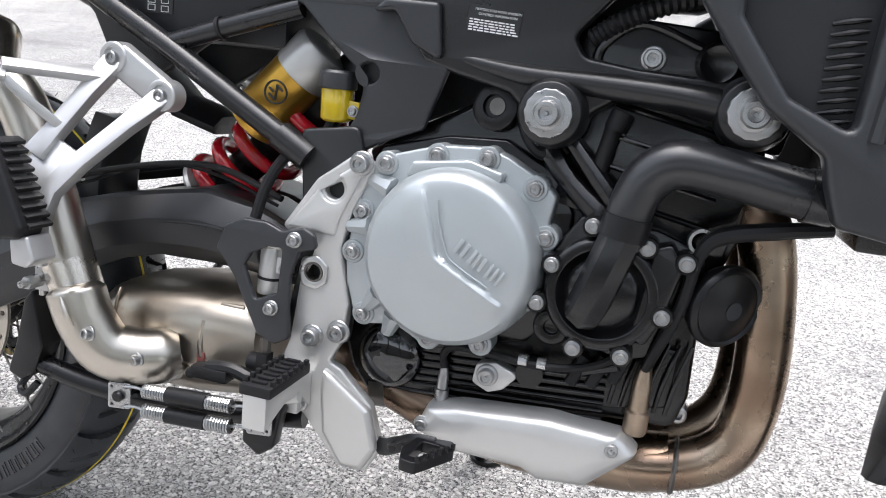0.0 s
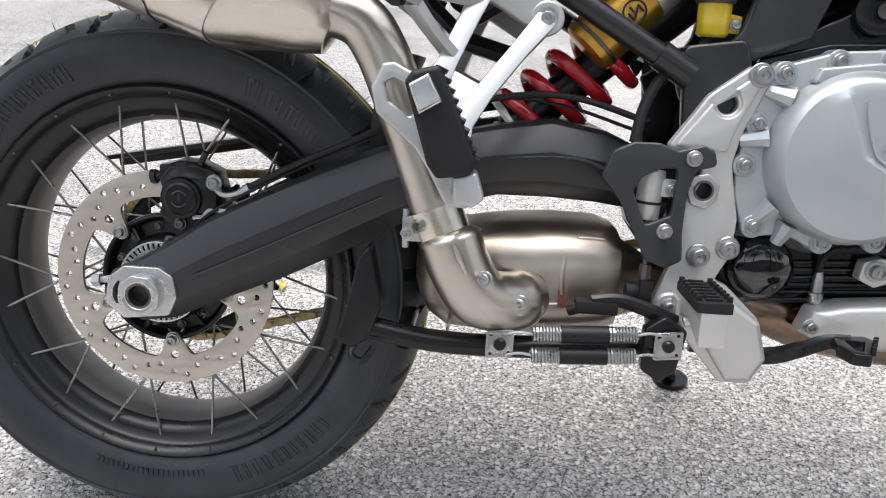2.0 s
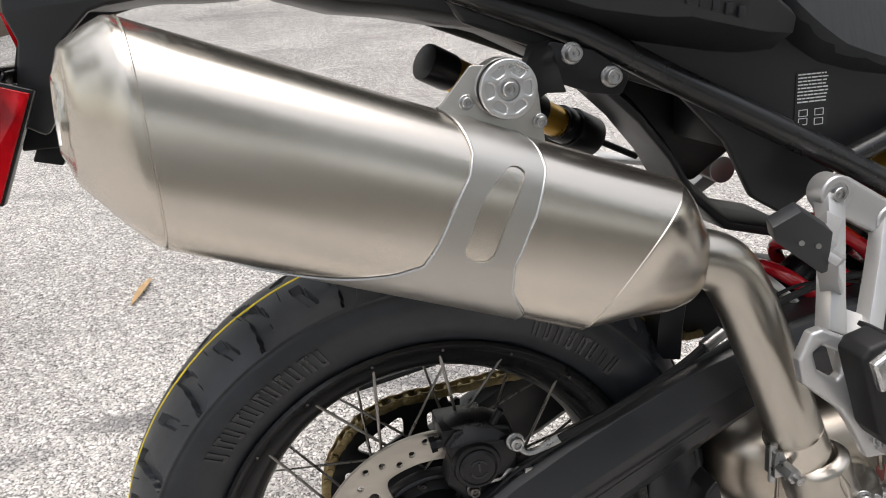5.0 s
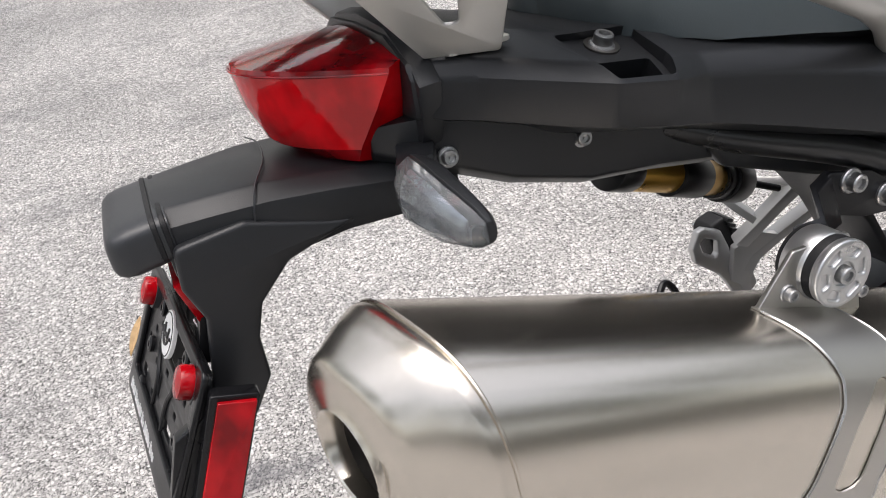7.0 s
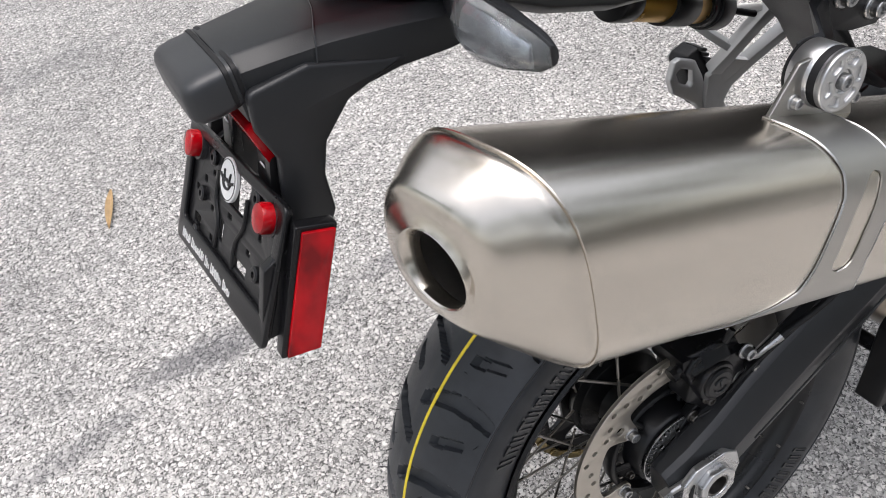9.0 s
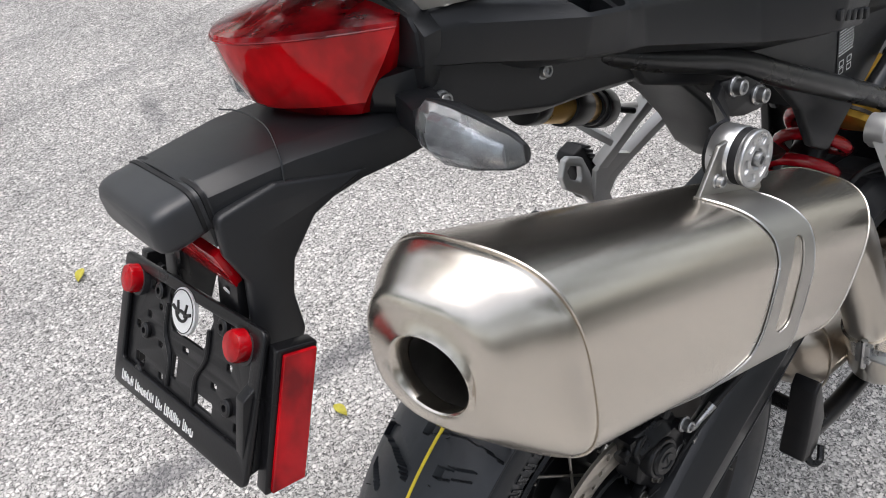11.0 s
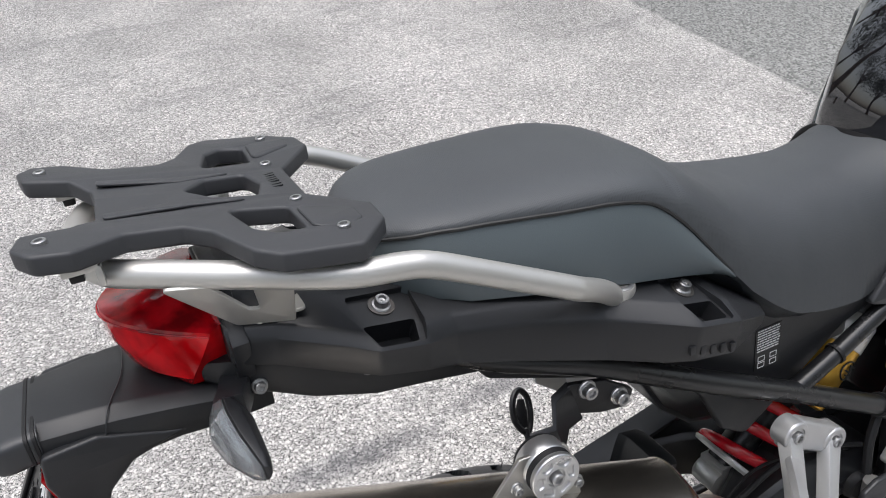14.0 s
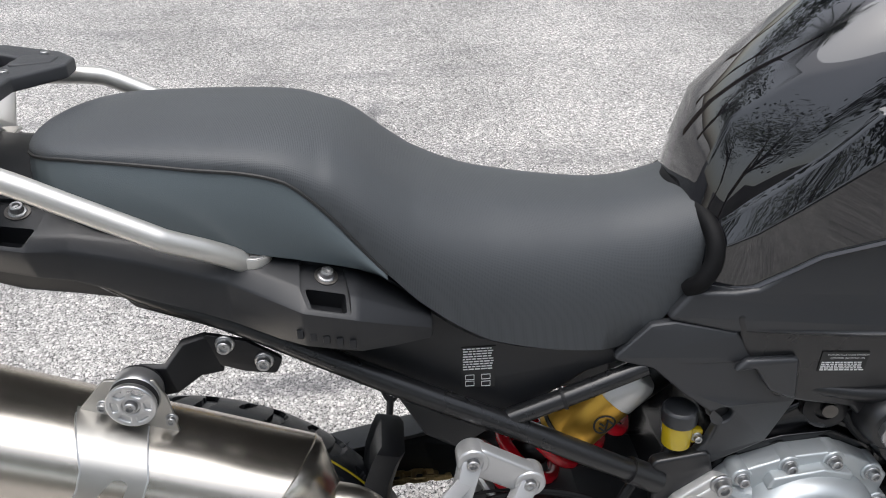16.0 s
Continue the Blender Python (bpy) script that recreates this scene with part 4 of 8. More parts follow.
def hanger():
    h = part("exhaust_hanger", joined(plate(rounded([(0.115, 0.826), (0.155, 0.815), (0.188, 0.792), (0.18, 0.775), (0.15, 0.78), (0.125, 0.79), (0.112, 0.81)], 0.006), -0.118, -0.112, (), 0.001),
                                      loft([[(0.118, -0.118, 0.822), (0.118, -0.112, 0.826), (0.13, -0.112, 0.785), (0.13, -0.118, 0.782)],
                                            [(0.098, -0.126, 0.82), (0.096, -0.12, 0.824), (0.108, -0.12, 0.786), (0.11, -0.126, 0.784)],
                                            [(0.085, -0.146, 0.808), (0.083, -0.142, 0.812), (0.09, -0.142, 0.782), (0.092, -0.146, 0.78)],
                                            [(0.06, -0.146, 0.81), (0.06, -0.142, 0.814), (0.06, -0.142, 0.778), (0.06, -0.146, 0.776)]])), satin_black, bike, "black steel exhaust hanger", bevel=0.0008)
    bolts(h, [(0.135, -0.118, 0.814), (0.17, -0.118, 0.792)], 0.0095)


hanger()


def pipes():
    front = part("header_pipe", sweep([(0.985, -0.05, 0.635), (1.02, -0.055, 0.61), (1.048, -0.058, 0.56), (1.062, -0.06, 0.47), (1.062, -0.06, 0.395), (1.045, -0.06, 0.345), (1.0, -0.058, 0.317), (0.94, -0.058, 0.308), (0.86, -0.055, 0.306)], 0.0265, 24), heat_steel, bike, "heat-tinted bronze header pipe")
    part("header_pipe", sweep([(0.985, 0.035, 0.635), (1.02, 0.03, 0.60), (1.04, 0.02, 0.55), (1.052, 0.01, 0.47), (1.052, 0.005, 0.40), (1.035, 0.0, 0.355), (0.995, -0.005, 0.328), (0.93, -0.01, 0.315), (0.86, -0.02, 0.308)], 0.0255, 24), heat_steel, bike, "heat-tinted bronze header pipe")
    part("weld", sweep([(0.999, -0.058 + 0.0275 * math.cos(a), 0.316 + 0.0275 * math.sin(a)) for a in [2 * math.pi * i / 16 for i in range(16)]], 0.003, 6, 2, closed=True), dark_steel, front, "dark weld bead")
    part("collector", sweep([(0.995, -0.05, 0.316), (0.95, -0.05, 0.308), (0.85, -0.05, 0.303), (0.76, -0.055, 0.315), (0.70, -0.06, 0.335), (0.655, -0.05, 0.345), (0.58, -0.03, 0.345), (0.5, -0.02, 0.335)], [0.031, 0.034, 0.034, 0.031, 0.027, 0.027, 0.032, 0.05], 24), heat_steel, front, "bronze collector pipe under the engine")
    part("clamp_ring", lathe([(0.0275, -0.01), (0.031, -0.009), (0.031, 0.009), (0.0275, 0.01)], (0.672, -0.055, 0.341), (-1, 0, -0.1), 24), dark_steel, front)
    # heat shield over the collector
    out = rounded([(0.742, 0.349), (0.775, 0.358), (0.87, 0.366), (0.942, 0.363), (0.962, 0.346), (0.915, 0.301), (0.868, 0.297), (0.85, 0.306), (0.77, 0.307), (0.732, 0.322)], 0.005)
    cx, cz = 0.85, 0.333
    rings = []
    for s, y in ((1.0, -0.096), (1.0, -0.112), (0.97, -0.121), (0.90, -0.126), (0.75, -0.1295), (0.4, -0.131), (0.05, -0.131)):
        rings.append([(cx + (x - cx) * (1 - (1 - s) * 0.55), y, cz + (z - cz) * s) for x, z in out])
    shield = part("heat_shield", loft(rings, False, True), alloy, bike, "pressed satin steel heat shield", angle=50)
    bolts(shield, [(0.741, -0.123, 0.331), (0.936, -0.123, 0.349)], 0.009)
    for p, top in (((0.954, -0.1, 0.36), 0.43), ((0.752, -0.1, 0.352), 0.388)):
        r = 0.0105 if top > 0.4 else 0.007
        sensor = part("oxygen_sensor", lathe([(r, 0), (r * 1.15, 0.003), (r * 1.15, (top - p[2]) * 0.33), (r * 0.9, (top - p[2]) * 0.36), (r * 0.85, (top - p[2]) * 0.75), (r * 0.6, top - p[2])], p, (0.02, 0, 1), 14), zinc if top < 0.4 else surface("scorched_steel", (0.42, 0.33, 0.25), 0.35, 0.9, vary=0.2, wear=60), bike, "steel oxygen sensor in the exhaust pipe")
    # catalyst box
    st = [(0.306, 0.360, 0.035, 0.02), (0.312, 0.358, 0.05, 0.034), (0.324, 0.354, 0.07, 0.048), (0.345, 0.351, 0.082, 0.058), (0.40, 0.354, 0.088, 0.064), (0.46, 0.357, 0.088, 0.066), (0.515, 0.360, 0.086, 0.062), (0.534, 0.36, 0.08, 0.055), (0.541, 0.36, 0.06, 0.04), (0.575, 0.35, 0.035, 0.03)]
    cat = part("catalyst_box", loft([superring((x, -0.035, z), hy, hz, (0, 1), 32, 3.6) for x, z, hy, hz in st]), stained_steel, bike, "heat-stained stainless catalyst box", angle=50)
    part("seam", sweep([(0.33, -0.100, 0.336), (0.352, -0.114, 0.332), (0.39, -0.122, 0.334), (0.46, -0.122, 0.338), (0.505, -0.114, 0.344)], 0.0022, 8), stained_steel, cat, "raised weld seam")
    part("seam", sweep([(0.346 + 0.004 * math.sin(t), -0.035 - 0.084 * math.cos(t * 0.5 - 0.78), 0.350 + 0.058 * math.sin(t * 1.0 - 1.57)) for t in [0.3 + 0.28 * k for k in range(10)]], 0.0018, 8, 3), stained_steel, cat, "raised weld seam")
    part("strap", plate(rounded([(0.484, 0.413), (0.516, 0.413), (0.516, 0.385), (0.498, 0.385), (0.498, 0.398), (0.484, 0.398)], 0.004), -0.108, -0.094, (), 0.002), stained_steel, cat)
    part("strap", sweep([(0.472, -0.117, 0.392), (0.470, -0.121, 0.366), (0.472, -0.121, 0.350)], 0.004, 8), stained_steel, cat)
    part("paint_mark", block((0.472, -0.1228, 0.345), (0.010, 0.002, 0.020)), paint_dull, cat, "dab of dull red paint", bevel=0.0008)
    # elbow and link pipe up to the silencer
    link = part("link_pipe", sweep([(0.43, -0.105, 0.335), (0.41, -0.135, 0.335), (0.382, -0.155, 0.345), (0.358, -0.165, 0.375), (0.339, -0.167, 0.425), (0.315, -0.166, 0.49), (0.289, -0.164, 0.555), (0.270, -0.163, 0.598), (0.248, -0.163, 0.627), (0.208, -0.163, 0.640)], 0.0265, 28, 7), pressed_steel, bike, "brushed stainless link pipe")
    part("sleeve", sweep([(0.343, -0.1675, 0.413), (0.328, -0.167, 0.448)], 0.0285, 28, 2), muffler_steel, link, "stainless clamp sleeve")
    part("clamp_bolt", joined(rod((0.306, -0.168, 0.425), (0.306, -0.204, 0.425), 0.0075, 6), rod((0.306, -0.19, 0.425), (0.306, -0.212, 0.425), 0.0042, 10), block((0.311, -0.176, 0.426), (0.024, 0.016, 0.026)), rod((0.302, -0.176, 0.445), (0.302, -0.176, 0.405), 0.004, 8)), zinc, link, bevel=0.0008)
    path = [Vector(p) for p in ((0.442, -0.120, 0.348), (0.412, -0.145, 0.345), (0.380, -0.165, 0.355), (0.360, -0.173, 0.385), (0.350, -0.175, 0.41), (0.345, -0.175, 0.425))]
    P = glide(path, 6)
    rings = []
    for i, p in enumerate(P):
        d = (P[min(i + 1, len(P) - 1)] - P[max(i - 1, 0)]).normalized()
        side = Vector((0, -1, 0)) - d * d.dot(Vector((0, -1, 0)))
        side.normalize()
        b = d.cross(side)
        f = i / (len(P) - 1)
        r = 0.0325 * min(1, 0.74 + 3 * min(f, 1 - f))
        arc = [radians(-112 + 224 * k / 16) for k in range(17)]
        outer = [p + (side * math.cos(a) * 0.95 + b * math.sin(a)) * r for a in arc]
        inner = [p + (side * math.cos(a) * 0.95 + b * math.sin(a)) * (r - 0.0015) for a in arc[::-1]]
        rings.append(outer + inner)
    guard = part("pipe_shield", loft(rings), pressed_steel, link, "pressed stainless pipe shield", angle=50)
    part("dimple", sweep([(0.352, -0.205, 0.418), (0.359, -0.206, 0.404), (0.366, -0.203, 0.388)], [0.002, 0.004, 0.002], 10), pressed_steel, guard)
    bolts(guard, [(0.385, -0.198, 0.382)], 0.0085, (-0.25, -1, 0.1))
    bolts(guard, [(0.424, -0.169, 0.352)], 0.0085, (-0.2, -1, -0.1))


pipes()


# ---- engine ----
def engine():
    case = rounded([(0.64, 0.36), (0.66, 0.335), (0.75, 0.345), (0.93, 0.362), (0.99, 0.365), (1.0, 0.40), (0.998, 0.50), (1.02, 0.56), (1.03, 0.70), (0.99, 0.75), (0.86, 0.76), (0.79, 0.69), (0.74, 0.66), (0.66, 0.62), (0.62, 0.56), (0.61, 0.45)], 0.012)
    eng = part("engine", plate(case, -0.085, 0.085, (), 0.008), engine_black, bike, "black parallel-twin engine with silver clutch cover")

    # stacked cast shapes of the right side
    def cast(name, outline, a, b, bevel=0.003, r=0.006, holes=(), mat=engine_black, label=""):
        return part(name, plate(rounded(outline, r), a, b, holes, bevel), mat, eng, label)

    cast("crankcase_flange", [(0.648, 0.585), (0.66, 0.612), (0.73, 0.63), (0.79, 0.633), (0.845, 0.606), (0.865, 0.57), (0.862, 0.47), (0.835, 0.432), (0.74, 0.405), (0.655, 0.422), (0.632, 0.46), (0.63, 0.53)], -0.098, -0.08)
    # sump with fins
    cast("sump", [(0.665, 0.355), (0.78, 0.368), (0.93, 0.378), (0.985, 0.39), (0.985, 0.45), (0.9, 0.455), (0.72, 0.44), (0.665, 0.42)], -0.093, -0.08)
    for i in range(6):
        z = 0.352 + i * 0.0085
        part("fin", sweep([(0.70, -0.094, z), (0.80, -0.096, z + 0.006), (0.92, -0.096, z + 0.014)], 0.0019, 8, 3), engine_black, eng)
    for i in range(6):
        x = 0.925 + i * 0.011
        part("fin", sweep([(x, -0.094, 0.383), (x + 0.006, -0.097, 0.42), (x + 0.016, -0.094, 0.456)], 0.0022, 8, 3), engine_black, eng)
    # oil filter
    part("oil_filter", lathe([(0.037, -0.02), (0.0375, 0.002), (0.035, 0.012), (0.027, 0.018), (0.012, 0.0205), (0.001, 0.021)], (0.69, -0.088, 0.388), n=36), gloss_black, eng, "glossy black oil filter", angle=60)
    # clutch cover: flange, dome with a raised field
    fl = rounded([(0.655, 0.588), (0.672, 0.604), (0.724, 0.620), (0.735, 0.622), (0.778, 0.625), (0.80, 0.618), (0.838, 0.598), (0.85, 0.585), (0.846, 0.560), (0.855, 0.545), (0.848, 0.52), (0.846, 0.488), (0.832, 0.464), (0.815, 0.448), (0.795, 0.428), (0.76, 0.428), (0.728, 0.418), (0.700, 0.432), (0.664, 0.426), (0.652, 0.44), (0.642, 0.47), (0.64, 0.5), (0.644, 0.53), (0.650, 0.56)], 0.006)
    cover = part("clutch_cover", plate(fl, -0.124, -0.097, (), 0.003), cover_silver, eng, "satin silver clutch cover")
    cx, cz = 0.756, 0.515
    line = [Vector((0.722, 0.60)), Vector((0.738, 0.560)), Vector((0.750, 0.521)), Vector((0.812, 0.486))]

    def side_of(x, z):
        """Distance to the raised field's border, positive inside."""
        p = Vector((x, z))
        best, sign = 9.0, 1
        for a, b in zip(line, line[1:]):
            d = b - a
            t = max(0.0, min(1.0, (p - a).dot(d) / d.dot(d)))
            q = a + d * t
            if (p - q).length < best:
                best = (p - q).length
                sign = 1 if d.x * (p.y - a.y) - d.y * (p.x - a.x) > 0 else -1
        return best * sign

    prof = [(0.0905, -0.12), (0.0895, -0.135), (0.0865, -0.147), (0.083, -0.153), (0.079, -0.1575)]
    rings = []
    n = 120
    for r, y in prof:
        rings.append([(cx + r * math.cos(2 * math.pi * j / n), y, cz + r * math.sin(2 * math.pi * j / n)) for j in range(n)])
    for i in range(1, 27):
        r = 0.079 * (1 - i / 26.5)
        ring = []
        for j in range(n):
            a = 2 * math.pi * j / n
            x, z = cx + r * math.cos(a), cz + r * math.sin(a)
            dome = -0.1575 - 0.010 * (1 - (r / 0.079) ** 2)
            d = side_of(x, z)
            step = 1 / (1 + math.exp(-d * 900))
            fade = min(1, (0.079 - r) / 0.012)
            field = -0.1595 - 0.0045 * max(0, 1 - (r / 0.079) ** 2) - 0.028 * (0.06 - (x - cx) * 0.4 - (z - cz) * 0.4) * 0.06
            slope = -0.012 * max(0.0, 1 - abs(d) / 0.028) * (1 if d < 0 else 0) * 0.35
            ring.append((x, dome * (1 - step * fade) + field * step * fade + slope * fade * (1 - step), z))
        rings.append(ring)
    part("dome", loft(rings, False, True), cover_silver, cover, "domed silver cover face", angle=28)
    # ribs of the cover between dome and flange
    for a0 in (2.45, 2.95, 3.75, 4.05):
        p = Vector((cx + 0.09 * math.cos(a0), -0.128, cz + 0.09 * math.sin(a0)))
        q = Vector((cx + 0.116 * math.cos(a0 + 0.08), -0.122, cz + 0.112 * math.sin(a0 + 0.08)))
        part("web", sweep([p, q], [0.012, 0.007], 8, 2, 1.0), cover_silver, cover)
    part("pad", plate(rounded([(0.70, 0.587), (0.708, 0.604), (0.765, 0.612), (0.800, 0.603), (0.795, 0.585), (0.75, 0.598)], 0.004), -0.138, -0.12, (), 0.003), cover_silver, cover)
    # pressed lettering reduced to plain bars, and a groove line
    q = Vector((0.047, 0, -0.028)).normalized()
    u = Vector((0.028, 0, 0.047)).normalized()
    bars = []
    o = Vector((0.765, -0.1655, 0.528))
    widths = [(0.0, 0.004), (0.0075, 0.004), (0.0165, 0.004), (0.0225, 0.003), (0.0285, 0.004), (0.0375, 0.003), (0.0435, 0.003), (0.0495, 0.003)]
    for s, w in widths:
        c = o + q * (s + w / 2) + u * 0.008
        t = Matrix((q, Vector((0, 1, 0)), u)).transposed()
        bars.append(block(c, (w, 0.0022, 0.015), t))
    for b in bars:
        part("raised_bar", b, cover_silver, cover, bevel=0.0005)
    part("groove_line", sweep([(0.7455, -0.1648, 0.574), (0.7475, -0.1652, 0.558), (0.758, -0.1655, 0.527), (0.768, -0.1655, 0.516), (0.802, -0.164, 0.498)], 0.0011, 6, 3), cover_silver, cover)
    spots = [(0.677, 0.597), (0.729, 0.611), (0.780, 0.614), (0.829, 0.592), (0.845, 0.546), (0.831, 0.482), (0.793, 0.429), (0.738, 0.425), (0.665, 0.438), (0.648, 0.502), (0.656, 0.546)]
    for x, z in spots:
        part("boss", lathe([(0.0125, -0.02), (0.0125, 0.004), (0.0115, 0.0055), (0.001, 0.0055)], (x, -0.1205, z), n=18), cover_silver, cover)
    bolts(cover, [(x, -0.126, z) for x, z in spots], 0.0088)
    # water pump
    wp = part("water_pump", plate(rounded([(0.852, 0.535), (0.875, 0.572), (0.905, 0.572), (0.948, 0.568), (0.985, 0.555), (0.988, 0.53), (0.965, 0.48), (0.955, 0.445), (0.93, 0.437), (0.895, 0.447), (0.868, 0.455), (0.852, 0.485)], 0.008), -0.118, -0.095, (), 0.003), engine_black, eng, "black water pump housing")
    wc = (0.905, 0.503)
    part("pump_cover", lathe([(0.055, 0), (0.055, 0.018), (0.051, 0.022), (0.043, 0.022), (0.040, 0.019), (0.035, 0.013), (0.032, 0.016), (0.020, 0.019), (0.001, 0.02)], (wc[0], -0.117, wc[1]), n=48), engine_black, wp, "round black pump cover", bevel=0.001)
    part("pump_scroll", plate(rounded([(0.935, 0.465), (0.945, 0.555), (0.962, 0.562), (0.975, 0.54), (0.962, 0.485), (0.95, 0.46)], 0.007), -0.138, -0.115, (), 0.005), engine_black, wp)
    part("elbow", sweep([(0.890, -0.142, 0.486), (0.897, -0.148, 0.50), (0.918, -0.149, 0.568)], 0.020, 8, 2, shape=[(math.cos(a), math.sin(a)) for a in [math.pi / 8 + math.pi / 4 * k for k in range(8)]]), engine_black, wp, "eight-sided black elbow", bevel=0.0025, angle=25)
    spots = [(0.856, 0.525), (0.889, 0.567), (0.940, 0.554), (0.976, 0.545), (0.962, 0.492), (0.931, 0.448), (0.886, 0.448), (0.846, 0.486)]
    for x, z in spots:
        part("boss", lathe([(0.0105, -0.03), (0.0105, 0.0), (0.0095, 0.0015), (0.001, 0.0015)], (x, -0.1385, z), n=16), engine_black, wp)
    bolts(wp, [(x, -0.1405, z) for x, z in spots], 0.0075)
    part("drain_plug", lathe([(0.0185, -0.01), (0.0185, 0.008), (0.0165, 0.010), (0.008, 0.010), (0.007, 0.006), (0.001, 0.006)], (0.861, -0.112, 0.459), n=30), engine_black, eng, "black hexagon socket plug", bevel=0.0006)
    part("frost_plug", rod((0.845, -0.10, 0.405), (0.845, -0.118, 0.405), 0.014, 16), engine_black, eng)
    part("oil_line", rod((0.89, -0.1, 0.412), (0.93, -0.112, 0.43), 0.006), engine_black, eng)
    part("mount_lug", plate(rounded([(0.787, 0.385), (0.79, 0.405), (0.81, 0.41), (0.835, 0.40), (0.82, 0.383), (0.805, 0.377)], 0.005), -0.118, -0.1, (), 0.002), alloy, eng, "bright cast lug")
    bolts(eng, [(0.803, -0.118, 0.396)], 0.0115)
    part("side_tap", lathe([(0.0095, -0.02), (0.0095, 0.004), (0.0075, 0.006), (0.005, 0.006), (0.0045, 0.0), (0.001, 0.0)], (0.993, -0.073, 0.379), n=20), zinc, eng, "bright threaded boss")
    # cylinder and head, leaning forward
    t = Matrix.Rotation(radians(12), 3, "Y")
    part("cylinder_block", joined(block((0.935, 0, 0.615), (0.17, 0.2, 0.11), t), block((0.955, 0, 0.7), (0.19, 0.2, 0.07), t)), engine_black, eng, bevel=0.006)
    for i in range(5):
        f = i / 4
        part("rib", sweep([(0.875 + 0.02 * f, -0.103, 0.595 + 0.028 * i), (0.99 + 0.01 * f, -0.103, 0.572 + 0.028 * i)], 0.0024, 8, 2), engine_black, eng)
    part("diagonal_web", joined(sweep([(0.835, -0.1, 0.628), (0.86, -0.11, 0.60), (0.895, -0.115, 0.572)], [0.013, 0.011, 0.013], 8, 3), sweep([(0.85, -0.103, 0.645), (0.885, -0.112, 0.607), (0.91, -0.115, 0.58)], [0.008, 0.01, 0.01], 8, 3)), engine_black, eng, bevel=0.001)
    part("breather", joined(rod((0.893, -0.105, 0.662), (0.884, -0.108, 0.615), 0.008, 12), rod((0.899, -0.108, 0.672), (0.893, -0.108, 0.655), 0.0105, 12)), rubber, eng, "black breather stub")
    cast("valve_cover", [(0.86, 0.70), (0.865, 0.735), (0.90, 0.757), (0.99, 0.75), (1.01, 0.715), (0.99, 0.70)], -0.102, -0.08, r=0.01)
    part("cover_bead", sweep([(0.868, -0.103, 0.705), (0.872, -0.104, 0.73), (0.905, -0.104, 0.752), (0.96, -0.104, 0.735), (0.985, -0.104, 0.73)], 0.004, 8), engine_black, eng)
    bolts(eng, [(0.918, -0.103, 0.722)], 0.012)
    part("cam_cap", lathe([(0.02, 0), (0.02, 0.008), (0.016, 0.012), (0.012, 0.010), (0.001, 0.010)], (0.975, -0.102, 0.722), n=24), engine_black, eng)
    # intake clutter behind the frame
    part("throttle_drum", joined(lathe([(0.024, 0), (0.024, 0.01), (0.02, 0.012), (0.012, 0.012), (0.011, 0.008), (0.001, 0.008)], (0.776, -0.088, 0.663), (-0.2, -1, 0.1), 24), rod((0.76, -0.03, 0.66), (0.77, -0.09, 0.662), 0.018, 16)), satin_black, eng, "black throttle drum")
    part("drum_face", lathe([(0.0085, 0), (0.0085, 0.002), (0.001, 0.002)], (0.778, -0.1, 0.664), (-0.2, -1, 0.1), 18), dark_steel, eng)
    for k in range(7):
        part("ribbed_sleeve", rod((0.800 + k * 0.0035, -0.085, 0.645 - k * 0.001), (0.803 + k * 0.0035, -0.1, 0.668 - k * 0.001), 0.0022, 6), rubber, eng)
    part("plug_lead", sweep([(0.80, -0.09, 0.66), (0.815, -0.1, 0.635), (0.83, -0.105, 0.625), (0.842, -0.1, 0.64)], 0.0075, 10), rubber, eng)
    part("plug_lead", sweep([(0.82, -0.09, 0.675), (0.835, -0.1, 0.64), (0.85, -0.1, 0.625)], 0.006, 10), rubber, eng)
    return eng


engine()


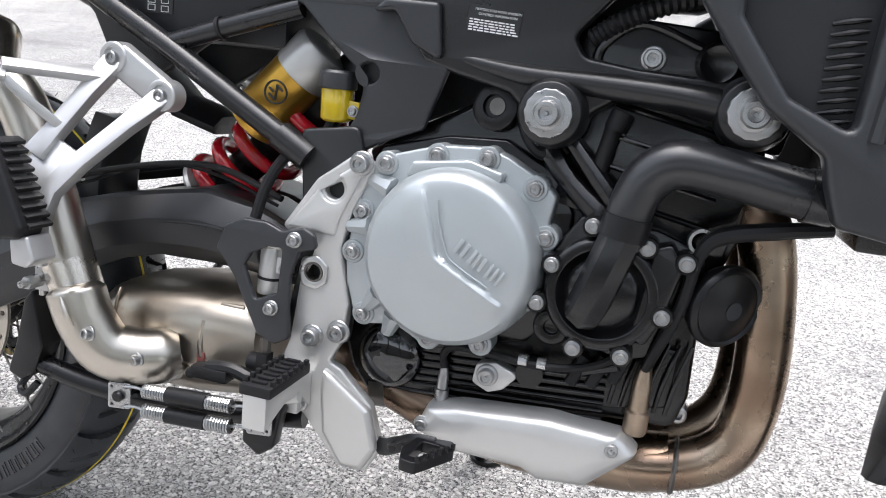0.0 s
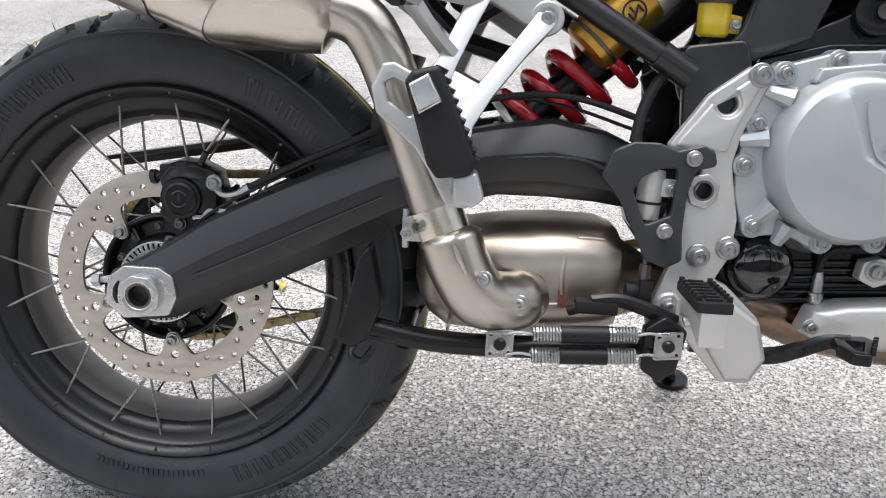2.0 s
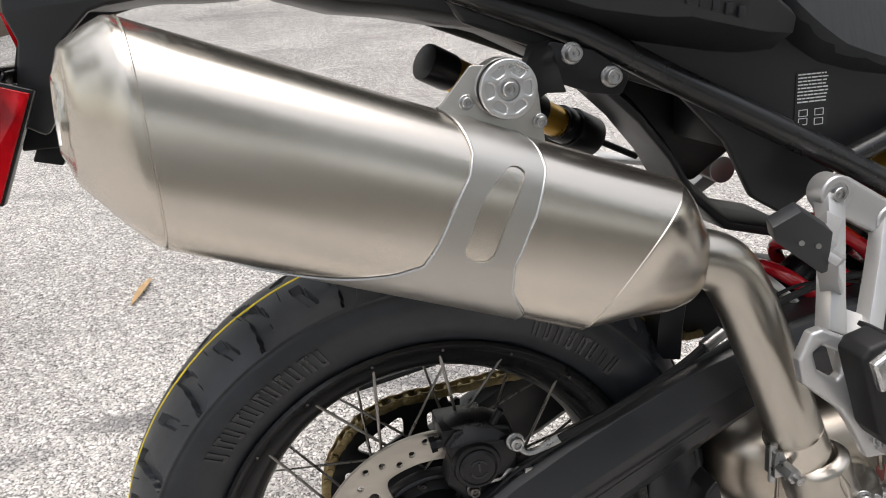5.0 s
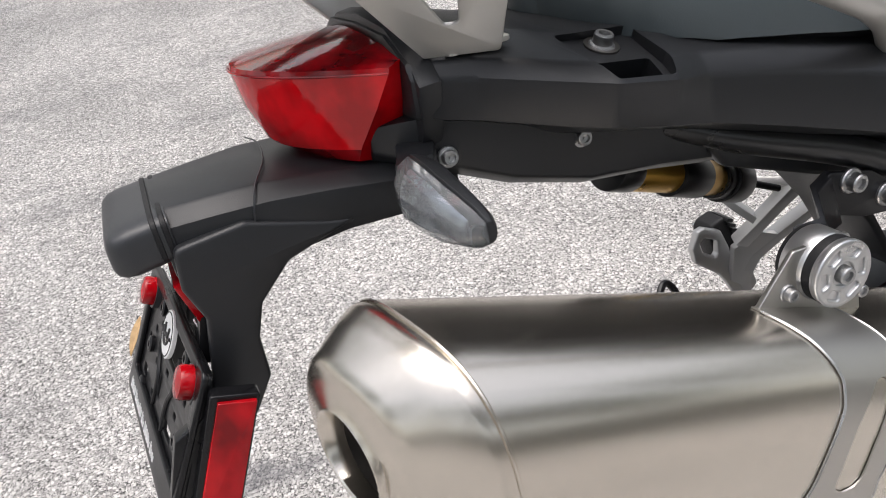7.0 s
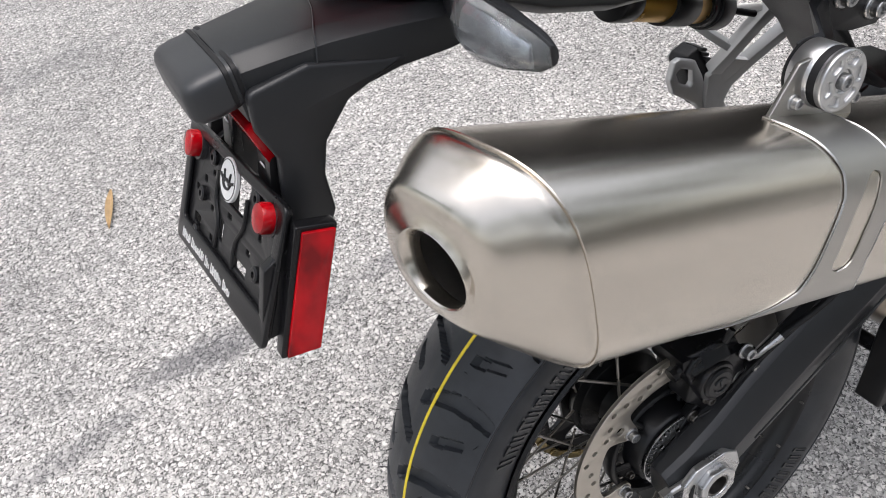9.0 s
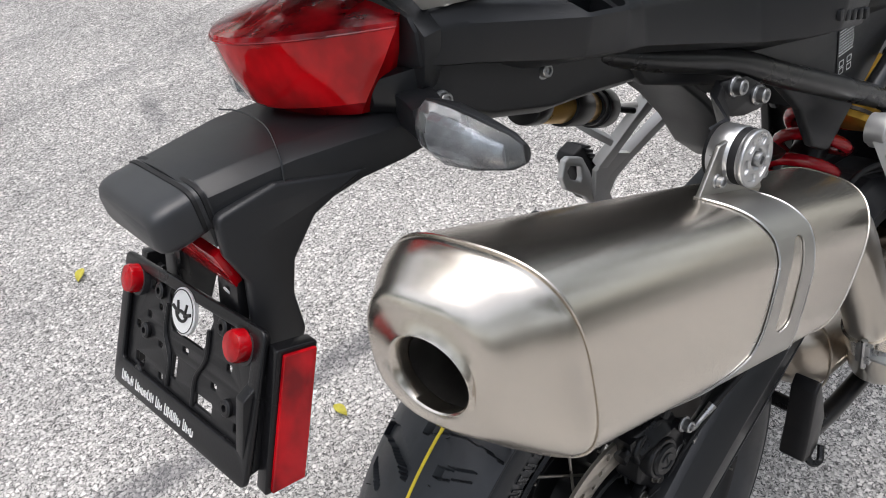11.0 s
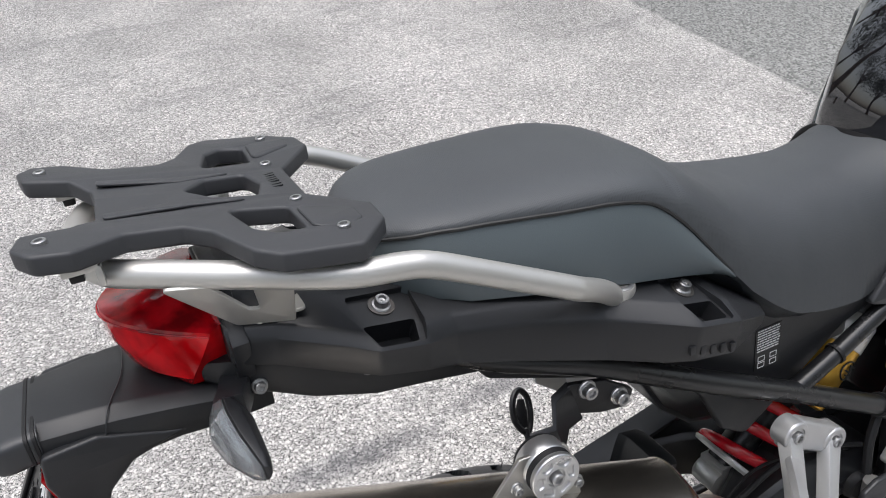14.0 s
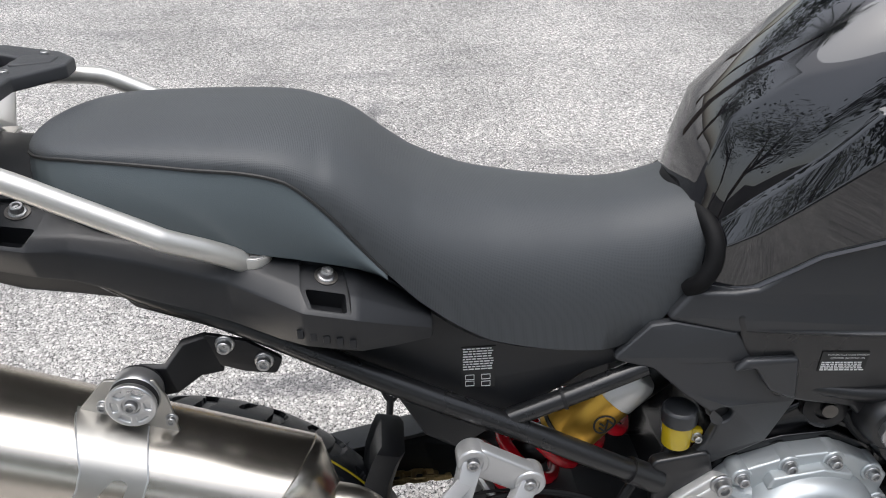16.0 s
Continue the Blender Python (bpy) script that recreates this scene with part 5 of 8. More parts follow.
def cooling():
    hose = part("coolant_hose", sweep([(0.917, -0.149, 0.565), (0.921, -0.149, 0.592), (0.932, -0.149, 0.617), (0.955, -0.15, 0.633), (1.0, -0.15, 0.630), (1.05, -0.15, 0.622), (1.09, -0.145, 0.618)], [0.0185, 0.0205, 0.0215, 0.022, 0.0215, 0.0215, 0.0215], 24), hose_rubber, bike, "thick black rubber coolant hose")
    part("hose_clip", sweep([(0.9165, -0.149, 0.562), (0.9195, -0.149, 0.582)], 0.0222, 24, 2), satin_black, hose, "black spring clip")
    part("hose_end", sweep([(1.06, -0.149, 0.6205), (1.082, -0.1465, 0.619)], 0.0232, 24, 2), hose_rubber, hose)
    part("wire_loom", sweep([(1.09, -0.13, 0.592), (1.045, -0.135, 0.585), (1.0, -0.13, 0.572), (0.985, -0.13, 0.55), (0.977, -0.125, 0.50), (0.962, -0.12, 0.455), (0.955, -0.105, 0.43)], [0.006, 0.008, 0.008, 0.006, 0.006, 0.006, 0.005], 10), rubber, bike, "black sheathed wiring loom beside the engine")
    part("wire_loom", sweep([(0.752, -0.1, 0.388), (0.752, -0.106, 0.405), (0.765, -0.112, 0.417), (0.80, -0.116, 0.418), (0.85, -0.118, 0.416), (0.90, -0.118, 0.424), (0.94, -0.115, 0.447)], 0.0042, 8), rubber, bike, "black sheathed wiring loom beside the engine")
    for x in (0.833, 0.852):
        part("loom_clip", rod((x, -0.117, 0.4185), (x + 0.009, -0.1175, 0.4188), 0.0062, 10), alloy_bright, hose)
    for k, (x, z) in enumerate(((0.905, 0.402), (0.925, 0.41), (0.885, 0.40))):
        part("connector", rod((x, -0.104, z), (x + 0.012, -0.106, z + 0.032), 0.0065, 8), rubber, hose)
    horn = part("horn", lathe([(0.001, -0.03), (0.02, -0.03), (0.036, -0.018), (0.041, -0.008), (0.041, -0.002), (0.037, 0.003), (0.034, 0.0), (0.024, 0.004), (0.01, 0.007), (0.001, 0.007)], (1.02, -0.105, 0.503), (0.62, -0.75, -0.1), 36), satin_black, bike, "round black horn", bevel=0.001)
    part("horn_mark", lathe([(0.009, 0.0), (0.009, 0.001), (0.001, 0.001)], (1.0245, -0.1105, 0.502), (0.62, -0.75, -0.1), 16), grey_plastic, horn)
    part("horn_stay", sweep([(1.0, -0.085, 0.51), (0.99, -0.09, 0.53), (0.985, -0.095, 0.555)], 0.006, 8), satin_black, horn)
    part("ring_clip", lathe([(0.009, -0.004), (0.012, -0.004), (0.012, 0.004), (0.009, 0.004)], (0.985, -0.125, 0.565), (0.2, -1, 0), 18, closed=True), alloy_bright, horn)


cooling()


# ---- frame ----
def frame_beam():
    out = rounded([(0.70, 0.70), (0.738, 0.690), (0.79, 0.679), (0.813, 0.655), (0.826, 0.638), (0.856, 0.638), (0.872, 0.668), (0.89, 0.68), (0.945, 0.675), (0.985, 0.664), (1.0, 0.655), (1.02, 0.656), (1.04, 0.69), (1.05, 0.80), (0.98, 0.85), (0.80, 0.82), (0.64, 0.81), (0.66, 0.76)], 0.009)
    win = rounded([(0.845, 0.735), (0.858, 0.718), (0.905, 0.712), (0.985, 0.708), (1.003, 0.72), (0.955, 0.80), (0.88, 0.775)], 0.012)
    beam = part("frame_beam", joined(plate(out, -0.114, -0.096, [win], 0.005), mirrored(plate(out, -0.114, -0.096, [win], 0.005))), frame_black, bike, "black bridge frame beam")
    # rounded lower rail
    part("lower_rail", sweep([(0.74, -0.108, 0.706), (0.80, -0.112, 0.697), (0.87, -0.116, 0.694), (0.93, -0.120, 0.691), (0.98, -0.125, 0.686), (1.02, -0.13, 0.676)], [0.006, 0.010, 0.012, 0.014, 0.015, 0.016], 14), frame_black, beam)
    for x, z, y in ((0.835, 0.664, -0.134), (1.009, 0.682, -0.142)):
        part("boss", lathe([(0.034, -0.03), (0.033, -0.012), (0.029, 0.002), (0.0275, 0.003), (0.001, 0.003)], (x, y, z), n=36), frame_black, beam, angle=50)
        wavy = [(x + (0.0222 + 0.0004 * math.cos(14 * a)) * math.cos(a), z + (0.0222 + 0.0004 * math.cos(14 * a)) * math.sin(a)) for a in [2 * math.pi * i / 112 for i in range(112)]]
        w = part("washer", plate(wavy, y - 0.012, y - 0.002, [circle(x, z, 0.012, 24)], 0.0015), zinc, beam, "scalloped alloy washer")
        bolts(w, [(x, y - 0.008, z)], 0.0165)
    # sticker with the readable words and plain lines below
    stick = part("sticker", plate(rounded([(-0.026, -0.0125), (0.026, -0.0125), (0.026, 0.0125), (-0.026, 0.0125)], 0.001), -0.0002, 0.0002, (), 0.0001, Matrix.Translation((0.768, -0.1148, 0.743)) @ Matrix.Rotation(radians(4), 4, "Y") @ SIDE), black_print, beam, "black emission label with white print")
    for k, (words, size) in enumerate((("MOTORCYCLE NOISE EMISSION", 0.0032), ("CONTROL INFORMATION", 0.0032))):
        cu = bpy.data.curves.new("words", "FONT")
        cu.body, cu.size, cu.align_x = words, size, "CENTER"
        tmp = bpy.data.objects.new("words", cu)
        me = bpy.data.meshes.new_from_object(tmp)
        bpy.data.objects.remove(tmp)
        me.materials.clear()
        me.materials.append(white_print)
        again("words", me, Matrix.Translation((0.771, -0.1154, 0.743)) @ Matrix.Rotation(radians(4), 4, "Y") @ Matrix.Rotation(radians(90), 4, "X") @ Matrix.Translation((0, 0.0075 - 0.0042 * k, 0)), stick)
    lines = []
    rnd = random.Random(8)
    for k in range(5):
        x = -0.024
        while x < 0.021:
            w = rnd.uniform(0.002, 0.006)
            lines.append(block((x + w / 2, 0, -0.001 - 0.0024 * k), (w, 0.0003, 0.0013)))
            x += w + 0.0012
    g = moved(joined(*lines), Matrix.Translation((0.768, -0.1152, 0.743)) @ Matrix.Rotation(radians(4), 4, "Y"))
    tagged(part("fine_print", g, white_print, stick, "fine white print bars"), kind="stuff")
    # corrugated tube in the window
    pts = glide([(0.86, -0.1, 0.735), (0.885, -0.108, 0.752), (0.92, -0.108, 0.768), (0.96, -0.1, 0.78)], 12)
    part("corrugated_tube", sweep(pts, [0.008 + (0.0018 if i % 2 else 0) for i in range(len(pts))], 12, 0), rubber, bike, "black corrugated tube inside the frame window")
    return beam


frame_beam()


def subframe():
    s = part("subframe", sweep([(0.005, -0.086, 0.888), (0.06, -0.098, 0.864), (0.148, -0.106, 0.829), (0.235, -0.111, 0.782), (0.33, -0.115, 0.732), (0.415, -0.115, 0.687), (0.50, -0.115, 0.639), (0.575, -0.113, 0.596)], [0.008, 0.0105, 0.012, 0.012, 0.0125, 0.0125, 0.0125, 0.0125], 16), frame_black, bike, "black tubular rear subframe")
    part("tube", mirrored(sweep([(0.005, -0.086, 0.888), (0.06, -0.098, 0.864), (0.148, -0.106, 0.829), (0.235, -0.111, 0.782), (0.33, -0.115, 0.732), (0.415, -0.115, 0.687), (0.50, -0.115, 0.639), (0.575, -0.113, 0.596)], 0.012, 12)), frame_black, s)
    part("tube", sweep([(0.408, -0.112, 0.692), (0.48, -0.108, 0.716), (0.56, -0.1, 0.742)], 0.0105, 14, 2), frame_black, s)
    part("tube", mirrored(sweep([(0.408, -0.112, 0.692), (0.56, -0.1, 0.742)], 0.0105, 12, 2)), frame_black, s)
    part("cable_tie", lathe([(0.0112, -0.002), (0.0128, -0.002), (0.0128, 0.002), (0.0112, 0.002)], (0.472, -0.1085, 0.7135), (0.95, 0, 0.3), 16, closed=True), rubber, s)
    part("socket", rod((0.55, -0.114, 0.611), (0.585, -0.112, 0.59), 0.0155, 16), frame_black, s)
    for sgn in (-1, 1):
        part("pivot_frame", plate(rounded([(0.575, 0.62), (0.64, 0.63), (0.66, 0.55), (0.645, 0.40), (0.60, 0.36), (0.57, 0.40), (0.585, 0.50)], 0.01), sgn * 0.108 - 0.008, sgn * 0.108 + 0.008, (), 0.004), frame_black, s)
    return s


subframe()


def side_panel(sgn):
    out = rounded([(0.520, 0.758), (0.560, 0.796), (0.585, 0.798), (0.650, 0.785), (0.672, 0.755), (0.71, 0.752), (0.727, 0.693), (0.705, 0.633), (0.662, 0.615), (0.615, 0.588), (0.582, 0.560), (0.572, 0.588), (0.618, 0.616), (0.634, 0.640), (0.643, 0.677), (0.60, 0.712), (0.565, 0.744)], 0.006)
    hole = circle(0.646, 0.683, 0.0105, 20)
    p = plate(out, -0.120, -0.107, [hole], 0.004)
    # belly the panel outwards in facets
    V = [(x, y + 0.018 - 0.012 * max(0, 1 - abs(z - 0.70) / 0.12) - 0.006 * max(0, 1 - abs(x - 0.65) / 0.07), z) for x, y, z in p[0]]
    g = (V, p[1])
    panel = part("side_panel", g if sgn < 0 else mirrored(g), grey_plastic, bike, "dark grey plastic side panel", angle=24)
    if sgn < 0:
        part("crease", plate(rounded([(0.645, 0.742), (0.66, 0.757), (0.715, 0.756), (0.722, 0.70), (0.69, 0.715), (0.67, 0.745)], 0.006), -0.123, -0.112, (), 0.0045), grey_plastic, panel)
        part("well", lathe([(0.0108, 0.0), (0.0108, 0.016), (0.001, 0.016)], (0.646, -0.107, 0.683), (0, 1, 0), 20), black_plastic, panel)
        bolts(panel, [(0.646, -0.095, 0.683)], 0.0078)
    return panel


side_panel(-1), side_panel(1)


# ---- shock absorber ----
def shock():
    a, b = Vector((0.405, -0.015, 0.515)), Vector((0.62, -0.02, 0.70))
    d = (b - a).normalized()
    n = Vector((0, 1, 0))
    u = d.cross(n).normalized()
    damper = part("shock_absorber", joined(rod(a, a + d * 0.2, 0.022, 20), rod(a + d * 0.17, b, 0.03, 20)), satin_black, bike, "rear shock absorber with red spring")
    coil = []
    turns = 5.2
    for i in range(int(turns * 20) + 1):
        t = i / 20
        c = a + d * (0.012 + 0.036 * t)
        coil.append(c + (n * math.cos(2 * math.pi * t) + u * math.sin(2 * math.pi * t)) * 0.040)
    part("coil_spring", sweep(coil, 0.0082, 12, 0), red_paint, damper, "red coil spring", angle=60)
    part("spring_seat", lathe([(0.02, 0), (0.046, 0), (0.048, 0.004), (0.046, 0.008), (0.02, 0.008)], a + d * 0.006, d, 28), alloy, damper, "alloy spring seat")
    part("lower_eye", joined(rod(a - d * 0.02 - n * 0.02, a - d * 0.02 + n * 0.02, 0.018, 18), block(a - d * 0.005, (0.03, 0.04, 0.03))), alloy, damper, bevel=0.002)
    # gas reservoir
    r0, r1 = Vector((0.482, -0.055, 0.612)), Vector((0.568, -0.052, 0.706))
    e = (r1 - r0).normalized()
    L = (r1 - r0).length
    res = part("reservoir", lathe([(0.001, 0.0), (0.026, 0.0), (0.0315, 0.003), (0.0325, 0.008), (0.0325, L * 0.66)], r0, e, 36), gold, damper, "gold anodised gas reservoir")
    part("reservoir_cap", lathe([(0.0326, L * 0.66), (0.0335, L * 0.665), (0.0335, L * 0.93), (0.030, L * 0.985), (0.025, L), (0.001, L)], r0, e, 36), alloy, res, "silver reservoir cap", bevel=0.0006)
    part("retaining_ring", lathe([(0.033, L * 0.085), (0.0345, L * 0.09), (0.0345, L * 0.12), (0.033, L * 0.125)], r0, e, 36), dark_steel, res)
    # round mark on the reservoir
    c = Vector((0.527, -0.0875, 0.653))
    out = Vector((0.1, -1, -0.05)).normalized()
    w = (e - out * e.dot(out)).normalized()
    h = out.cross(w)
    ring = [c + (w * math.cos(2 * math.pi * i / 24) + h * math.sin(2 * math.pi * i / 24)) * 0.0125 for i in range(24)]
    ring = [p - out * ((((p - r0) - e * (p - r0).dot(e)).length) - 0.0331) for p in ring]
    part("round_mark", sweep(ring, 0.0011, 6, 0, closed=True), black_print, res, "black printed ring with bars")
    bars = [rod(c + w * 0.007 - h * 0.006, c + w * 0.007 + h * 0.004, 0.0012, 6), rod(c + w * 0.007 + h * 0.003, c - w * 0.006 - h * 0.006, 0.0012, 6), rod(c - w * 0.006 - h * 0.006, c - w * 0.006 + h * 0.004, 0.0012, 6), rod(c - w * 0.001 + h * 0.001, c - w * 0.001 + h * 0.008, 0.0012, 6)]
    part("round_mark_bars", joined(*bars), black_print, res)
    return damper


shock()


def brake_reservoir():
    r = part("fluid_reservoir", lathe([(0.001, 0), (0.013, 0), (0.0165, 0.003), (0.0175, 0.034), (0.001, 0.034)], (0.606, -0.098, 0.630), (0, 0, 1), 28), fluid, bike, "small reservoir of yellow brake fluid", bevel=0.0008)
    part("lid", lathe([(0.001, 0.034), (0.0195, 0.034), (0.02, 0.037), (0.0195, 0.05), (0.017, 0.053), (0.001, 0.053)], (0.606, -0.098, 0.630), (0, 0, 1), 24), grey_plastic, r, "grey screw lid", bevel=0.0006)
    part("ear", plate(rounded([(0.615, 0.635), (0.632, 0.634), (0.634, 0.652), (0.615, 0.655)], 0.003), -0.104, -0.096, (), 0.001), fluid, r)
    bolts(r, [(0.627, -0.104, 0.643)], 0.0062)
    part("hose", sweep([(0.603, -0.098, 0.63), (0.595, -0.1, 0.615), (0.575, -0.105, 0.602), (0.555, -0.112, 0.585), (0.54, -0.118, 0.555), (0.533, -0.125, 0.52)], [0.0065, 0.0065, 0.006, 0.006, 0.006, 0.006], 10), rubber, r, "black rubber hose")


brake_reservoir()


# ---- foot controls ----
def rearset():
    out = rounded([(0.645, 0.604), (0.667, 0.594), (0.643, 0.538), (0.635, 0.503), (0.648, 0.444), (0.646, 0.406), (0.632, 0.378), (0.646, 0.372), (0.683, 0.338), (0.699, 0.292), (0.683, 0.262), (0.650, 0.262), (0.606, 0.312), (0.563, 0.336), (0.584, 0.396), (0.591, 0.460), (0.606, 0.498), (0.566, 0.517), (0.603, 0.572)], [0.008, 0.008, 0.02, 0.02, 0.01, 0.006, 0.004, 0.006, 0.006, 0.006, 0.006, 0.01, 0.01, 0.008, 0.01, 0.01, 0.006, 0.006, 0.008])
    hole1, hole2 = circle(0.623, 0.564, 0.0105, 24), circle(0.608, 0.474, 0.011, 24)
    p = part("footrest_plate", plate(out, -0.128, -0.114, [hole1, hole2], 0.003), alloy, bike, "cast alloy footrest plate")
    part("raised_field", plate(rounded([(0.572, 0.518), (0.605, 0.562), (0.645, 0.592), (0.655, 0.585), (0.633, 0.535), (0.628, 0.515)], 0.004), -0.1305, -0.12, [circle(0.623, 0.564, 0.0135, 24)], 0.003), alloy, p)
    part("lower_field", plate(rounded([(0.628, 0.372), (0.640, 0.366), (0.684, 0.335), (0.696, 0.294), (0.681, 0.266), (0.655, 0.266), (0.632, 0.30), (0.626, 0.35)], 0.003), -0.137, -0.12, (), 0.006), alloy, p)
    part("bush", plate(rounded([(0.594, 0.488), (0.612, 0.492), (0.624, 0.482), (0.623, 0.464), (0.612, 0.455), (0.596, 0.458), (0.591, 0.472)], 0.006), -0.132, -0.126, [circle(0.608, 0.474, 0.0105, 24)], 0.0015), alloy_bright, p, "hexagonal frame plug")
    part("tube_end", lathe([(0.0105, -0.02), (0.0105, 0.004), (0.0085, 0.004), (0.0085, -0.02)], (0.608, -0.128, 0.474), n=24, closed=True), dark_steel, p)
    bolts(p, [(0.611, -0.128, 0.404), (0.641, -0.128, 0.414), (0.652, -0.128, 0.594)], 0.0128)
    bolts(p, [(0.586, -0.13, 0.346), (0.604, -0.133, 0.327)], 0.0095)
    part("boss", lathe([(0.016, -0.01), (0.0155, 0.002), (0.013, 0.004), (0.001, 0.004)], (0.586, -0.127, 0.346), n=24), alloy, p)
    # heel guard
    g = rounded([(0.530, 0.522), (0.556, 0.522), (0.575, 0.515), (0.600, 0.522), (0.612, 0.516), (0.616, 0.501), (0.596, 0.496), (0.588, 0.47), (0.588, 0.43), (0.591, 0.400), (0.574, 0.391), (0.553, 0.398), (0.522, 0.458), (0.499, 0.486), (0.509, 0.512)], 0.006)
    cut = rounded([(0.533, 0.472), (0.541, 0.486), (0.560, 0.496), (0.577, 0.497), (0.574, 0.448), (0.548, 0.436)], 0.005)
    hg = part("heel_guard", plate(g, -0.145, -0.137, [cut], 0.0025), grey_plastic, bike, "black plastic heel guard")
    bolts(hg, [(0.591, -0.145, 0.508), (0.569, -0.145, 0.431)], 0.0085)
    part("spacer", rod((0.591, -0.14, 0.508), (0.591, -0.12, 0.508), 0.008), zinc, hg)
    part("spacer", rod((0.569, -0.14, 0.431), (0.569, -0.115, 0.431), 0.008), zinc, hg)
    mc = part("master_cylinder", joined(rod((0.553, -0.122, 0.44), (0.556, -0.122, 0.492), 0.0135, 18), block((0.57, -0.124, 0.474), (0.02, 0.014, 0.018))), alloy, bike, "silver brake master cylinder", bevel=0.0015)
    bolts(mc, [(0.575, -0.131, 0.472)], 0.0068)
    part("band", lathe([(0.0137, -0.0015), (0.0145, -0.0015), (0.0145, 0.0015), (0.0137, 0.0015)], (0.554, -0.122, 0.458), (0.06, 0, 1), 18, closed=True), rubber, mc)
    part("push_rod", joined(rod((0.556, -0.122, 0.44), (0.557, -0.13, 0.385), 0.0035), rod((0.557, -0.13, 0.392), (0.557, -0.13, 0.37), 0.0065, 8)), dark_steel, mc)
    part("clevis", joined(block((0.558, -0.133, 0.362), (0.013, 0.016, 0.026)), rod((0.538, -0.128, 0.36), (0.552, -0.128, 0.36), 0.011)), rubber, mc, bevel=0.001)
    # rider peg
    peg = part("rider_peg", joined(block((0.622, -0.196, 0.388), (0.034, 0.085, 0.011))), rubber, bike, "serrated rider foot peg", bevel=0.002)
    for k in range(7):
        y = -0.16 - 0.0115 * k
        part("tooth", joined(block((0.608, y, 0.3955), (0.005, 0.005, 0.006)), block((0.637, y, 0.3955), (0.005, 0.005, 0.006)), block((0.622, y, 0.3945), (0.016, 0.004, 0.003))), rubber, peg, bevel=0.0008)
    part("carrier", loft([[(0.622 + sx * w, y, z + sz * h) for sx, sz in ((-1, -1), (1, -1), (1, 1), (-1, 1))] for y, z, w, h in ((-0.132, 0.355, 0.01, 0.02), (-0.16, 0.372, 0.011, 0.013), (-0.2, 0.374, 0.014, 0.01), (-0.238, 0.366, 0.013, 0.018))]), alloy, peg, "cast alloy peg carrier", bevel=0.003)
    part("fork", joined(block((0.617, -0.142, 0.352), (0.02, 0.024, 0.04)), rod((0.612, -0.168, 0.352), (0.636, -0.168, 0.36), 0.006)), alloy, peg, bevel=0.003)
    peg.location = (-0.018, 0.004, -0.012)
    # brake pedal
    pd = part("brake_pedal", sweep([(0.62, -0.108, 0.300), (0.665, -0.110, 0.292), (0.70, -0.126, 0.296), (0.722, -0.148, 0.312), (0.745, -0.16, 0.327), (0.768, -0.162, 0.33)], [0.011, 0.010, 0.010, 0.009, 0.008, 0.007], 10, 5, 0.55), satin_black, bike, "black brake pedal")
    part("pedal_pad", plate(rounded([(0.748, -0.215), (0.764, -0.218), (0.79, -0.172), (0.785, -0.155), (0.75, -0.16), (0.742, -0.19)], 0.006), 0.322, 0.334, [rounded([(0.754, -0.205), (0.762, -0.205), (0.778, -0.172), (0.757, -0.17)], 0.004)], 0.001, Matrix.Identity(4)), satin_black, pd, "toothed black pedal pad")
    for k in range(6):
        part("tooth", block((0.766 + 0.0045 * k, -0.214 + 0.0085 * k, 0.336), (0.004, 0.003, 0.006)), satin_black, pd)
    for x, z in ((0.722, 0.312), (0.731, 0.318), (0.740, 0.3235)):
        part("eyelet", lathe([(0.004, 0), (0.004, 0.001), (0.001, 0.001)], (x, -0.158 - (x - 0.722) * 0.3, z), n=12), satin_black, pd)


rearset()


